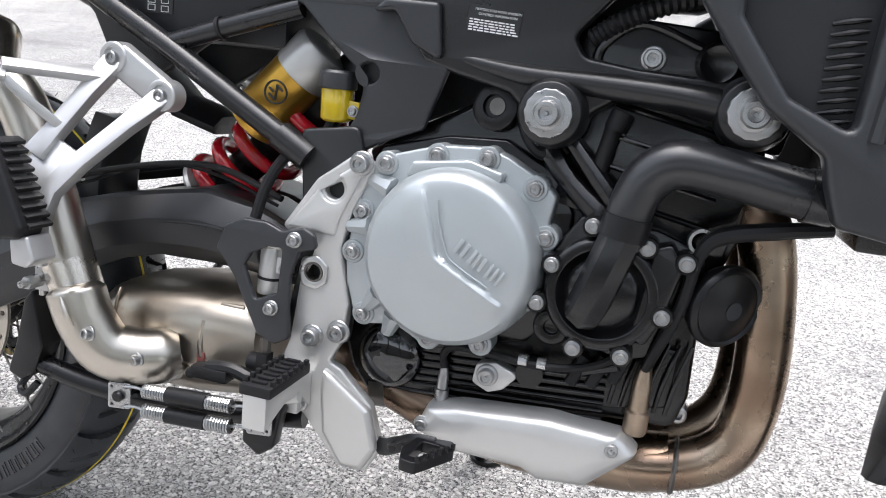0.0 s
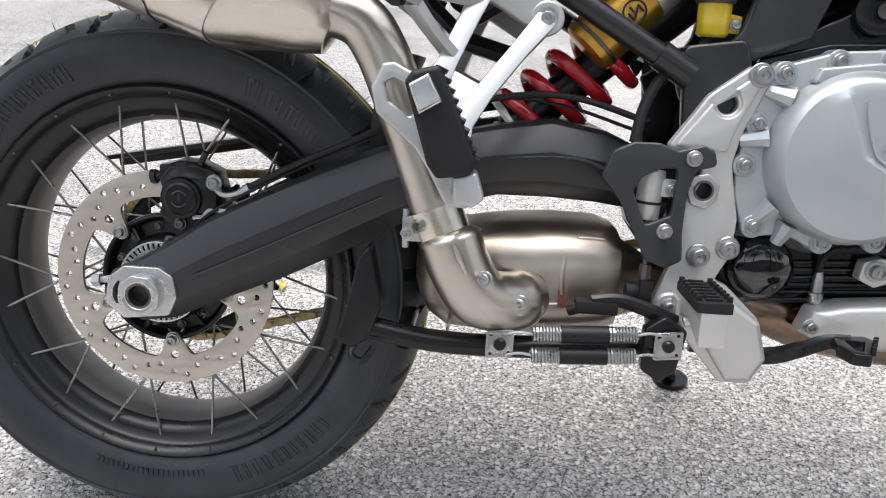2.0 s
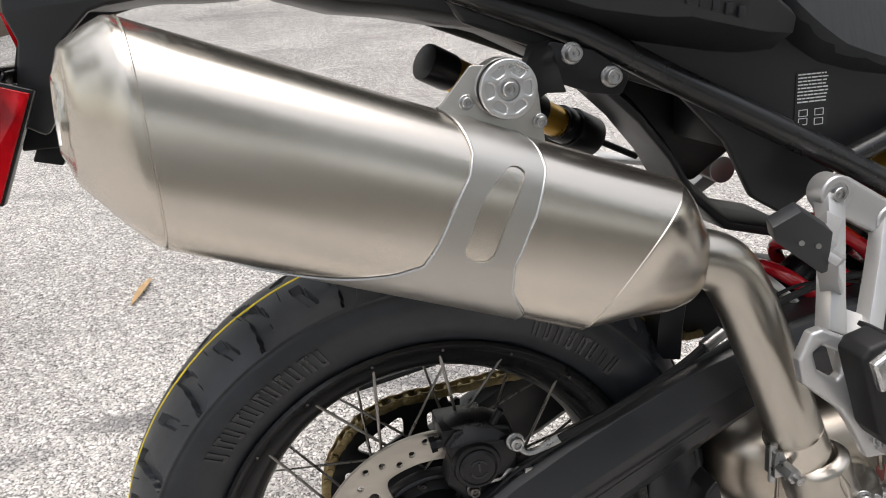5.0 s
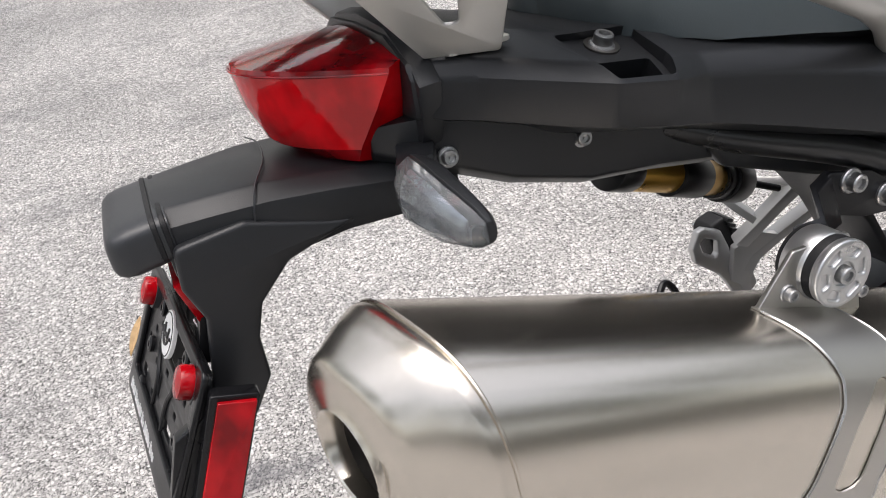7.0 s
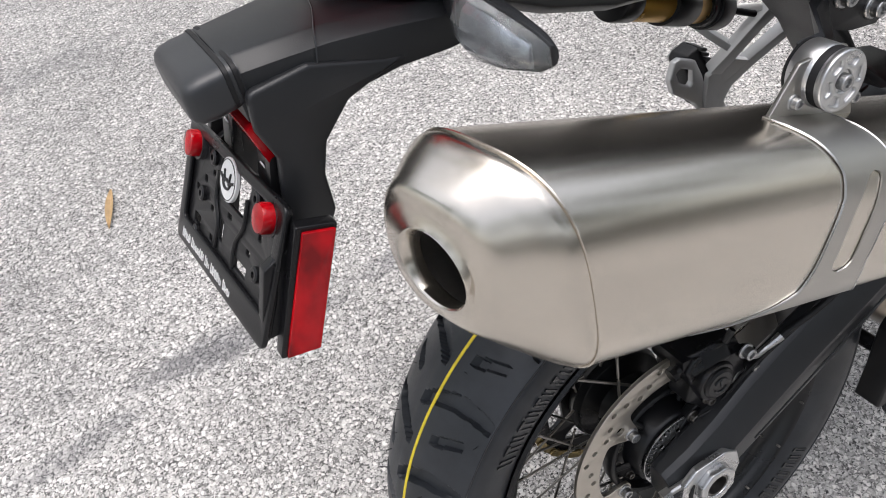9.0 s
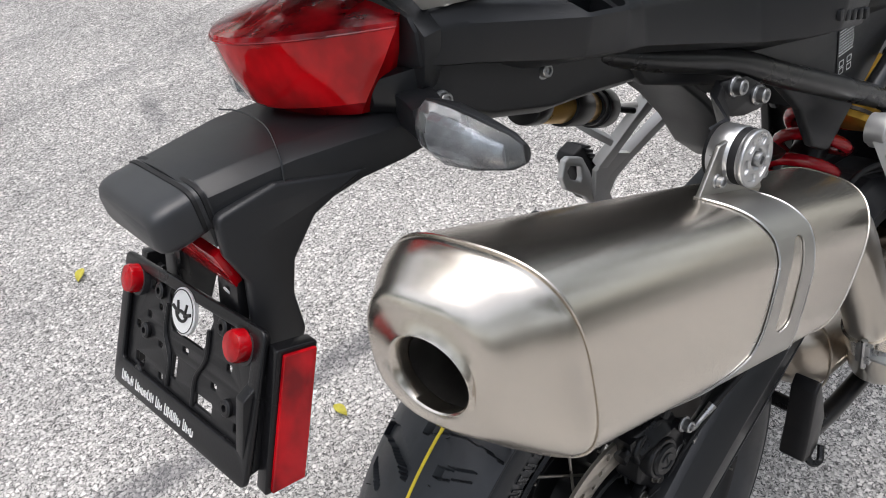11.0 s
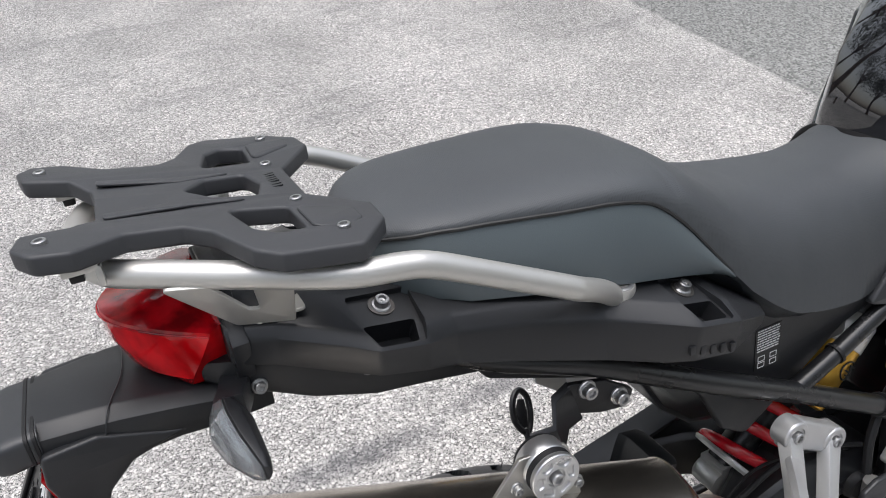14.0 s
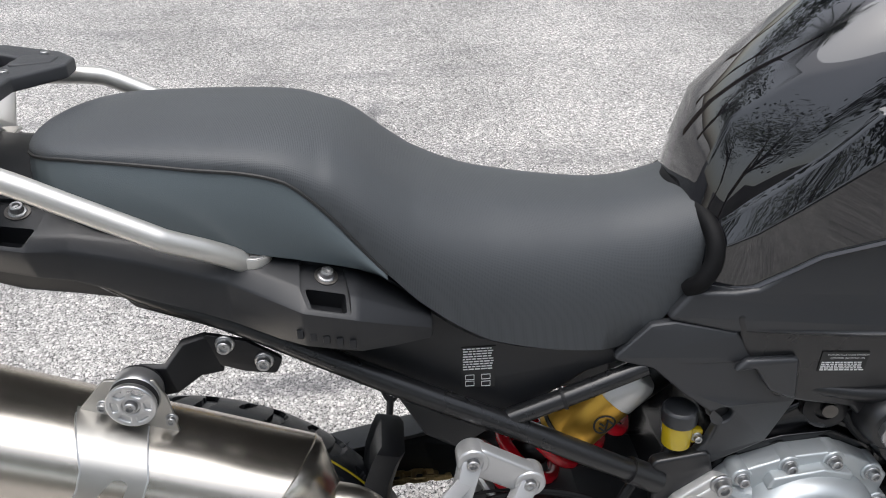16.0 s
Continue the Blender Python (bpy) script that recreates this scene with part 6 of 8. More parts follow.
def passenger_bracket(sgn):
    def put(name, geo2, mat, parent, label="", **kw):
        return part(name, geo2 if sgn < 0 else mirrored(geo2), mat, parent, label, **kw)
    y = -0.142
    def bar(pts, halves, deep):
        rows = []
        for k, p in enumerate(pts):
            d = (Vector(pts[min(k + 1, len(pts) - 1)]) - Vector(pts[max(k - 1, 0)])).normalized()
            across = (Vector((0.86, 0, -0.5)) - d * d.dot(Vector((0.86, 0, -0.5)))).normalized()
            n = d.cross(across)
            rows.append([Vector(p) + across * a * halves[k] + n * b * deep for a, b in ((-1, -1), (1, -1), (1, 1), (-1, 1))])
        return loft(rows)
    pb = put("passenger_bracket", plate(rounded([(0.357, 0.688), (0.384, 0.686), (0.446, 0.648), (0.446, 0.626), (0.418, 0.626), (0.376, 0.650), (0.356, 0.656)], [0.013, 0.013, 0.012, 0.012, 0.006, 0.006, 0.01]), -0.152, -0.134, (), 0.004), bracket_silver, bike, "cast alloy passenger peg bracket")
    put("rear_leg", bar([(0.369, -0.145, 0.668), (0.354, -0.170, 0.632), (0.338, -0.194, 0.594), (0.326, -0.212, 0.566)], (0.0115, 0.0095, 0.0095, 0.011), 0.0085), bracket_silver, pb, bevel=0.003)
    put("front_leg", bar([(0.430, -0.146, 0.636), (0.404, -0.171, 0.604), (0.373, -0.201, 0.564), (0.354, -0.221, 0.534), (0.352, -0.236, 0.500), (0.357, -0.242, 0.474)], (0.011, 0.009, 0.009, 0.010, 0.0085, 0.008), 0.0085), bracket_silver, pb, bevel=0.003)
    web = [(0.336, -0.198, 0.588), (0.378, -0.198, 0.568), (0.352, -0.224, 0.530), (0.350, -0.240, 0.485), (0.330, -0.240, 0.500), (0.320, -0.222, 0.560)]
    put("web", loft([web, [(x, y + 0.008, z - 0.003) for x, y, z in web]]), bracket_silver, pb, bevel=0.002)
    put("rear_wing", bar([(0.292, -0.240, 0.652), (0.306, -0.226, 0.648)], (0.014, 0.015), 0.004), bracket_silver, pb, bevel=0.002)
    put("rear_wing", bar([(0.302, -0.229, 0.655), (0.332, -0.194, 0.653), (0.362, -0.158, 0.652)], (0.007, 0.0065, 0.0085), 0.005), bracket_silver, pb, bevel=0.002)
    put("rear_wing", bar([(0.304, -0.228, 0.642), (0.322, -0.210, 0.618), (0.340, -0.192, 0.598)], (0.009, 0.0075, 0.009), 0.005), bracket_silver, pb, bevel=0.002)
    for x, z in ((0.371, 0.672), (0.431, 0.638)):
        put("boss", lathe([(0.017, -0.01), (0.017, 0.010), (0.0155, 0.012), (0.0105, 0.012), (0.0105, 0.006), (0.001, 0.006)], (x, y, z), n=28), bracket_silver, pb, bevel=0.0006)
        if sgn < 0:
            bolts(pb, [(x, y - 0.006, z)], 0.0095)
    front = [(0.228, -0.266, 0.687), (0.257, -0.258, 0.694), (0.296, -0.244, 0.669), (0.295, -0.242, 0.636), (0.288, -0.244, 0.636), (0.232, -0.264, 0.675)]
    pad = put("pad", loft([front, [(x + 0.004, y + 0.016, z + 0.004) for x, y, z in front]]), black_plastic, pb, "flat black rubber pad", bevel=0.0015)
    if sgn < 0:
        for x, yy, z in ((0.259, -0.257, 0.669), (0.279, -0.250, 0.662)):
            part("rivet", lathe([(0.0022, 0), (0.0022, 0.001), (0.001, 0.001)], (x, yy, z), (-0.33, -1, 0.05), 10), zinc, pad)
    ring = rounded([(0.272, 0.565), (0.282, 0.587), (0.292, 0.589), (0.318, 0.576), (0.330, 0.548), (0.340, 0.507), (0.354, 0.486), (0.366, 0.475), (0.366, 0.460), (0.344, 0.461), (0.326, 0.494), (0.314, 0.512), (0.277, 0.543)], 0.004)
    hole = rounded([(0.284, 0.570), (0.292, 0.575), (0.312, 0.564), (0.312, 0.546), (0.308, 0.541), (0.289, 0.554)], 0.003)
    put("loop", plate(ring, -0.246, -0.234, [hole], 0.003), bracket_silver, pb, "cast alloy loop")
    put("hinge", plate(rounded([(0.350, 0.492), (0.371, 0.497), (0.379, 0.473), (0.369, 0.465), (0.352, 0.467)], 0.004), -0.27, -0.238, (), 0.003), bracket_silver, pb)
    def slim(pts):
        return [(0.322 + (0.58 - z) * 0.385 + (x - 0.322 - (0.58 - z) * 0.385) * 0.78, z) for x, z in pts]
    grip = rounded(slim([(0.299, 0.573), (0.308, 0.582), (0.338, 0.588), (0.351, 0.563), (0.376, 0.506), (0.368, 0.494), (0.330, 0.490), (0.320, 0.502)]), 0.006)
    pg = put("passenger_peg", plate(grip, -0.277, -0.243, (), 0.005), rubber, pb, "black rubber passenger peg folded up")
    put("peg_core", plate(rounded(slim([(0.304, 0.571), (0.327, 0.581), (0.341, 0.557), (0.314, 0.545)]), 0.002), -0.284, -0.262, (), 0.003), alloy_bright, pg, "silver metal core")
    for k in range(10):
        c = Vector((0.335, -0.252, 0.584)).lerp(Vector((0.368, -0.252, 0.507)), k / 9)
        put("tooth", block(c, (0.011, 0.03, 0.0045), Matrix.Rotation(radians(24), 3, "Y")), rubber, pg, bevel=0.0012)
    if sgn < 0:
        bolts(pb, [(0.353, -0.246, 0.478)], 0.0065)
    return pb


passenger_bracket(-1), passenger_bracket(1)


# ---- centre stand and side stand ----
def stands():
    st = part("centre_stand", sweep([(0.605, -0.12, 0.305), (0.52, -0.13, 0.296), (0.42, -0.135, 0.291), (0.33, -0.135, 0.292), (0.245, -0.135, 0.306)], 0.0125, 16), satin_black, bike, "folded black centre stand")
    part("leg", mirrored(sweep([(0.605, -0.12, 0.305), (0.42, -0.135, 0.291), (0.245, -0.135, 0.306)], 0.0125, 12)), satin_black, st)
    part("cross_tube", rod((0.30, -0.13, 0.296), (0.30, 0.13, 0.296), 0.01, 12), satin_black, st)
    foot = plate(rounded([(0.225, 0.29), (0.245, 0.282), (0.262, 0.292), (0.276, 0.33), (0.268, 0.372), (0.262, 0.40), (0.25, 0.385), (0.238, 0.33)], 0.006), -0.15, -0.118, (), 0.003)
    part("foot", foot, satin_black, st, "black pressed steel foot")
    part("hook", sweep([(0.25, -0.14, 0.29), (0.245, -0.15, 0.275), (0.258, -0.155, 0.27), (0.27, -0.15, 0.285)], 0.0045, 8), satin_black, st)
    lever = part("lever", sweep([(0.25, 0.135, 0.30), (0.262, 0.20, 0.33), (0.276, 0.262, 0.385), (0.281, 0.29, 0.418)], 0.006, 10), satin_black, st, "black tread lever")
    part("tread_pad", sweep([(0.281, 0.286, 0.412), (0.268, 0.300, 0.432), (0.275, 0.316, 0.458), (0.292, 0.326, 0.468), (0.304, 0.320, 0.452), (0.298, 0.302, 0.427)], 0.0055, 10, 5, closed=True), satin_black, lever)
    part("tread_web", sweep([(0.280, 0.290, 0.420), (0.283, 0.304, 0.440), (0.290, 0.316, 0.457)], [0.006, 0.011, 0.006], 10, 4, 0.35), satin_black, lever)
    for x, z in ((0.405, 0.307), (0.579, 0.316)):
        o = rounded([(x - 0.0145, z - 0.0165), (x + 0.0145, z - 0.0135), (x + 0.0145, z + 0.0165), (x - 0.0145, z + 0.0135)], 0.003)
        hs = [circle(x + sx * 0.0095, z + sz * 0.0105 + sx * 0.0012, 0.0019, 10) for sx in (-1, 1) for sz in (-1, 1)]
        s = part("spring_plate", plate(o, -0.176, -0.1735, hs, 0.0006), zinc, st, "zinc spring plate with four holes")
        part("pin", lathe([(0.0065, -0.04), (0.0065, 0.004), (0.005, 0.006), (0.001, 0.006)], (x, -0.175, z), n=16), satin_black, s)
    for k, dz in enumerate((0.0105, -0.0125)):
        a, b = Vector((0.425, -0.176, 0.309 + dz)), Vector((0.56, -0.176, 0.3165 + dz))
        d = b - a
        sp = part("return_spring", rod(a + d * 0.1, a + d * 0.9, 0.0058, 12), zinc, st, "coiled steel return spring")
        part("sleeve", rod(a + d * 0.32, a + d * 0.68, 0.0094, 16), rubber, sp, "black rubber sleeve")
        for lo, hi in ((0.10, 0.32), (0.68, 0.90)):
            coil = []
            for i in range(9 * 10 + 1):
                t = i / 90
                c = a + d * (lo + (hi - lo) * t)
                coil.append(c + Vector((0, math.cos(2 * math.pi * 9 * t), math.sin(2 * math.pi * 9 * t))) * 0.0072)
            part("coil", sweep(coil, 0.0017, 6, 0), zinc, sp)
        for p, q in ((a + d * 0.1, a - d * 0.1), (a + d * 0.9, a + d * 1.08)):
            part("hook", sweep([p, (p + q) / 2 + Vector((0, 0, 0.002)), q], 0.0017, 6, 3), zinc, sp)
    part("pivot_bracket", joined(plate(rounded([(0.555, 0.285), (0.575, 0.272), (0.592, 0.285), (0.60, 0.33), (0.575, 0.345), (0.555, 0.33)], 0.006), -0.168, -0.15, (), 0.003), sweep([(0.50, -0.15, 0.352), (0.53, -0.15, 0.355), (0.565, -0.15, 0.345), (0.59, -0.148, 0.335)], 0.008, 10)), satin_black, st)
    part("brake_switch", joined(block((0.505, -0.15, 0.347), (0.045, 0.02, 0.014)), rod((0.50, -0.155, 0.35), (0.475, -0.15, 0.34), 0.006)), rubber, st, bevel=0.003)
    ss = part("side_stand", sweep([(0.62, 0.125, 0.30), (0.66, 0.22, 0.20), (0.722, 0.345, 0.085)], [0.013, 0.012, 0.012], 14, 3), satin_black, bike, "black side stand set down")
    part("foot", lathe([(0.03, 0), (0.03, 0.008), (0.001, 0.012)], (0.725, 0.352, 0.0745), (0, -0.217, 0.976), 20), satin_black, ss)


stands()


# ---- seat ----
SEAT = [(-0.037, 0.996, 0.020, 0.986, 0.022, 0.958), (-0.030, 1.003, 0.045, 0.990, 0.050, 0.953), (-0.016, 1.008, 0.068, 0.994, 0.075, 0.949), (0.004, 1.011, 0.086, 0.998, 0.094, 0.946), (0.036, 1.014, 0.097, 1.000, 0.107, 0.938), (0.106, 1.015, 0.106, 0.992, 0.117, 0.924),
        (0.163, 1.013, 0.112, 0.984, 0.121, 0.912), (0.201, 1.009, 0.116, 0.974, 0.124, 0.905), (0.229, 1.002, 0.120, 0.949, 0.125, 0.899), (0.257, 0.988, 0.124, 0.914, 0.126, 0.892), (0.282, 0.967, 0.127, 0.886, 0.1275, 0.884),
        (0.31, 0.947, 0.127, 0.855, 0.1273, 0.853), (0.346, 0.930, 0.126, 0.823, 0.1263, 0.821), (0.382, 0.921, 0.122, 0.800, 0.1223, 0.798), (0.435, 0.912, 0.115, 0.782, 0.1153, 0.780), (0.488, 0.906, 0.107, 0.770, 0.1073, 0.768),
        (0.52, 0.905, 0.101, 0.768, 0.1013, 0.766), (0.557, 0.909, 0.095, 0.791, 0.0953, 0.789), (0.589, 0.918, 0.091, 0.831, 0.0913, 0.829), (0.608, 0.922, 0.084, 0.868, 0.0843, 0.866)]


def seat():
    S = []
    for a, b in zip(SEAT, SEAT[1:]):
        for k in range(5):
            f = k / 5
            S.append(tuple(p + (q - p) * f for p, q in zip(a, b)))
    S.append(SEAT[-1])
    # shift front and seam to fit the camera's view, then soften the stations
    arr = np.array(S)
    arr[:, 0] += 0.013 * np.clip((arr[:, 0] - 0.12) / 0.12, 0, 1)
    arr[:, 3] += 0.006 * np.exp(-((arr[:, 0] - 0.21) / 0.05) ** 2)
    for _ in range(10):
        arr[1:-1, 1:] = 0.5 * arr[1:-1, 1:] + 0.25 * (arr[:-2, 1:] + arr[2:, 1:])
    top, side = [], []
    for x, zc, ys, zs, yb, zb in arr:
        half = []
        drop = zc - zs
        for k in range(13):
            a = math.pi / 2 * k / 12
            e = 2.6 if drop < 0.05 else 2.9
            y = ys * math.sin(a) ** (2 / e)
            z = zs + drop * math.cos(a) ** (2 / e)
            bow = 1.0
            half.append((y, z))
        ring = [(x, -y, z) for y, z in half[::-1]] + [(x, y, z) for y, z in half[1:]]
        bottom = [(x, ys - 0.02, zs - 0.012), (x, -ys + 0.02, zs - 0.012)]
        top.append(ring + bottom)
        s = []
        for k in range(6):
            f = k / 5
            bulge = 0.005 * math.sin(math.pi * f)
            s.append((x, ys + (yb - ys) * f + bulge, zs + (zb - zs) * f))
        side.append(s)
    cover = part("seat", loft(top), seat_vinyl, bike, "charcoal vinyl seat with a stepped pillion part", angle=60)
    cut = [i for i, s in enumerate(arr) if s[0] <= 0.297]
    for sgn in (1, -1):
        rings = []
        for i in cut:
            s = [(x, sgn * y, z) for x, y, z in side[i]]
            inner = [(s[-1][0], sgn * (abs(s[-1][1]) - 0.03), s[-1][2] + 0.004), (s[0][0], sgn * (abs(s[0][1]) - 0.03), s[0][2] - 0.004)]
            rings.append(s + inner)
        g = loft(rings)
        part("side_cover", g, blue_grey_vinyl, cover, "blue-grey vinyl side cover", angle=60)
        seam = [(side[i][0][0], sgn * (side[i][0][1] + 0.0006), side[i][0][2]) for i in cut]
        part("piping", sweep(seam, 0.0018, 6, 0), black_print, cover, "black stitched piping")
    x, zc, ys, zs, yb, zb = arr[0]
    part("side_cover", loft([[(x - 0.004 * (1 - s * s), s * yb, zb), (x - 0.007 * (1 - s * s), s * (yb + ys) / 2, (zs + zb) / 2), (x - 0.003 * (1 - s * s), s * ys, zs), (x + 0.01, s * ys, zs), (x + 0.01, s * yb, zb)] for s in (-1, -0.6, -0.2, 0.2, 0.6, 1)]), blue_grey_vinyl, cover, "blue-grey vinyl side cover", angle=60)
    part("piping", sweep([(x - 0.004 * (1 - s * s), s * ys, zs) for s in (-1, -0.6, -0.2, 0.2, 0.6, 1)], 0.0018, 6, 0), black_print, cover, "black stitched piping")
    part("seat_base", loft([[(x, -yb + 0.006, zb - 0.001), (x, yb - 0.006, zb - 0.001), (x, yb - 0.03, zb - 0.02), (x, -yb + 0.03, zb - 0.02)] for x, zc, ys, zs, yb, zb in arr[::4]]), black_plastic, cover, "black plastic seat base")
    return cover


seat()


# ---- tank and front cowls ----
def tank():
    # stations round the tank: middle, upper crease, lower edge of the side facet, flank
    st = [((0.597, 0.920), (0.602, 0.052, 0.902), (0.612, 0.076, 0.880), (0.612, 0.078, 0.85)), ((0.606, 0.955), (0.612, 0.055, 0.945), (0.625, 0.079, 0.897), (0.625, 0.082, 0.85)), ((0.628, 1.000), (0.630, 0.058, 0.997), (0.646, 0.086, 0.926), (0.645, 0.088, 0.85)),
          ((0.672, 1.052), (0.686, 0.072, 1.041), (0.676, 0.098, 0.961), (0.676, 0.10, 0.87)), ((0.720, 1.102), (0.742, 0.085, 1.084), (0.737, 0.117, 1.034), (0.737, 0.12, 0.90)), ((0.80, 1.14), (0.80, 0.092, 1.118), (0.80, 0.14, 1.062), (0.80, 0.145, 0.93)),
          ((0.92, 1.155), (0.92, 0.098, 1.135), (0.92, 0.155, 1.075), (0.92, 0.16, 0.95)), ((1.05, 1.13), (1.05, 0.09, 1.112), (1.05, 0.15, 1.05), (1.05, 0.155, 0.95)), ((1.12, 1.08), (1.12, 0.07, 1.06), (1.12, 0.12, 1.0), (1.12, 0.13, 0.94))]
    rings = []
    for mid, *half in st:
        row = []
        for a, b in zip([(mid[0], 0.0, mid[1])] + half, half):
            a, b = Vector(a), Vector(b)
            row += [a, a.lerp(b, 0.5) + Vector((0, 0.002, 0.0015))]
        row.append(Vector(half[-1]))
        rings.append([(p.x, -p.y, p.z) for p in row[::-1]] + [(p.x, p.y, p.z) for p in row[1:]])
    t = part("fuel_tank", loft(rings), gloss_black, bike, "glossy black fuel tank", bevel=0.004, angle=30, segments=3)
    # faceted side wings below a narrow ledge
    wing = [((0.612, 0.078, 0.884), (0.609, 0.088, 0.832)), ((0.633, 0.088, 0.905), (0.635, 0.099, 0.833)), ((0.650, 0.097, 0.923), (0.657, 0.107, 0.838)), ((0.680, 0.108, 0.953), (0.690, 0.119, 0.864)), ((0.705, 0.116, 0.978), (0.711, 0.126, 0.881)), ((0.736, 0.127, 1.018), (0.755, 0.136, 0.897)), ((0.80, 0.146, 1.045), (0.80, 0.155, 0.918)), ((0.95, 0.165, 1.06), (0.95, 0.172, 0.955)), ((1.05, 0.16, 1.04), (1.05, 0.17, 0.955))]
    for sgn in (-1, 1):
        rows = []
        for p, q in wing:
            P, Q = Vector(p), Vector(q)
            belly = P.lerp(Q, 0.3) + Vector((0, 0.010, 0.0))
            rows.append([(v.x, sgn * v.y, v.z) for v in (P + Vector((0, -0.03, 0.008)), P, belly, Q, Q + Vector((0, 0.004, -0.004)), Q + Vector((0, -0.03, -0.006)))])
        part("tank_wing", loft(rows), gloss_black, t, "glossy black faceted side panel", bevel=0.002, angle=20, segments=3)
    half = [(0.598, 0.0, 0.9085), (0.606, 0.035, 0.906), (0.6145, 0.068, 0.898), (0.619, 0.090, 0.883), (0.616, 0.101, 0.862), (0.606, 0.102, 0.843), (0.598, 0.092, 0.830)]
    edge = [(x, -y, z) for x, y, z in half[:0:-1]] + half
    part("seat_bridge", sweep(edge, 0.0095, 16, 6), seal_rubber, t, "black rubber edge between seat and tank", angle=60)
    for sgn in (-1, 1):
        out = rounded([(0.575, 0.800), (0.600, 0.832), (0.640, 0.833), (0.662, 0.838), (0.711, 0.880), (0.756, 0.896), (0.86, 0.925), (1.04, 0.96), (1.06, 0.83), (0.95, 0.79), (0.78, 0.785), (0.645, 0.785)], 0.006)
        g = plate(out, -0.104, -0.085, (), 0.005)
        g = ([(x, y - 0.055 * max(0, min(1, (x - 0.6) / 0.3)), z) for x, y, z in g[0]], g[1])
        part("tank_cowl", g if sgn < 0 else mirrored(g), grey_plastic, t, "dark grey plastic cowl under the tank")
    return t


tank()


def shroud(sgn):
    top = 0.0 if sgn < 0 else -0.17
    out = rounded([(0.952, 0.765), (0.945, 0.95 + top), (1.02, 1.0 + top), (1.17, 0.98 + top), (1.22, 0.86 + top * 0.6), (1.20, 0.70), (1.155, 0.60), (1.115, 0.596), (1.077, 0.602), (1.066, 0.632), (1.06, 0.655), (1.011, 0.689)], 0.01)
    win = rounded([(0.985, 0.755), (0.985, 0.90 + top), (1.06, 0.93 + top), (1.085, 0.80), (1.078, 0.674), (1.028, 0.697)], 0.008)
    g = plate(out, -0.205, -0.175, [win], 0.006)
    s = part("radiator_shroud", g if sgn < 0 else mirrored(g), grey_plastic, bike, "dark grey plastic radiator shroud")
    back = plate(rounded([(0.97, 0.74), (0.97, 0.93 + top), (1.1, 0.95 + top), (1.11, 0.77), (1.09, 0.665), (1.02, 0.68)], 0.008), -0.182, -0.17, (), 0.002)
    part("inner_panel", back if sgn < 0 else mirrored(back), black_plastic, s, "black inner panel")
    if sgn < 0:
        for k in range(10):
            z = 0.682 + 0.0085 * k
            part("louvre", sweep([(1.050, -0.1835, z - 0.003), (1.064, -0.1855, z), (1.076, -0.184, z + 0.002)], [0.0016, 0.0026, 0.0016], 8, 3), satin_black, s)
        part("edge_strip", sweep([(1.092, -0.205, 0.67), (1.098, -0.206, 0.75), (1.10, -0.206, 0.85)], 0.006, 8, 3), grey_plastic, s)
        part("marker", block((1.2, -0.115, 0.522), (0.02, 0.012, 0.03)), amber, s, "amber side reflector", bevel=0.003)
        part("marker_stay", rod((1.2, -0.11, 0.522), (1.17, -0.18, 0.62), 0.006), black_plastic, s)
    return s


shroud(-1), shroud(1)


def radiator():
    r = part("radiator", joined(block((1.12, 0, 0.70), (0.035, 0.32, 0.24))), engine_black, bike, "black finned radiator", bevel=0.004)
    part("spigot", rod((1.085, -0.145, 0.618), (1.12, -0.13, 0.618), 0.018, 16), engine_black, r)


radiator()


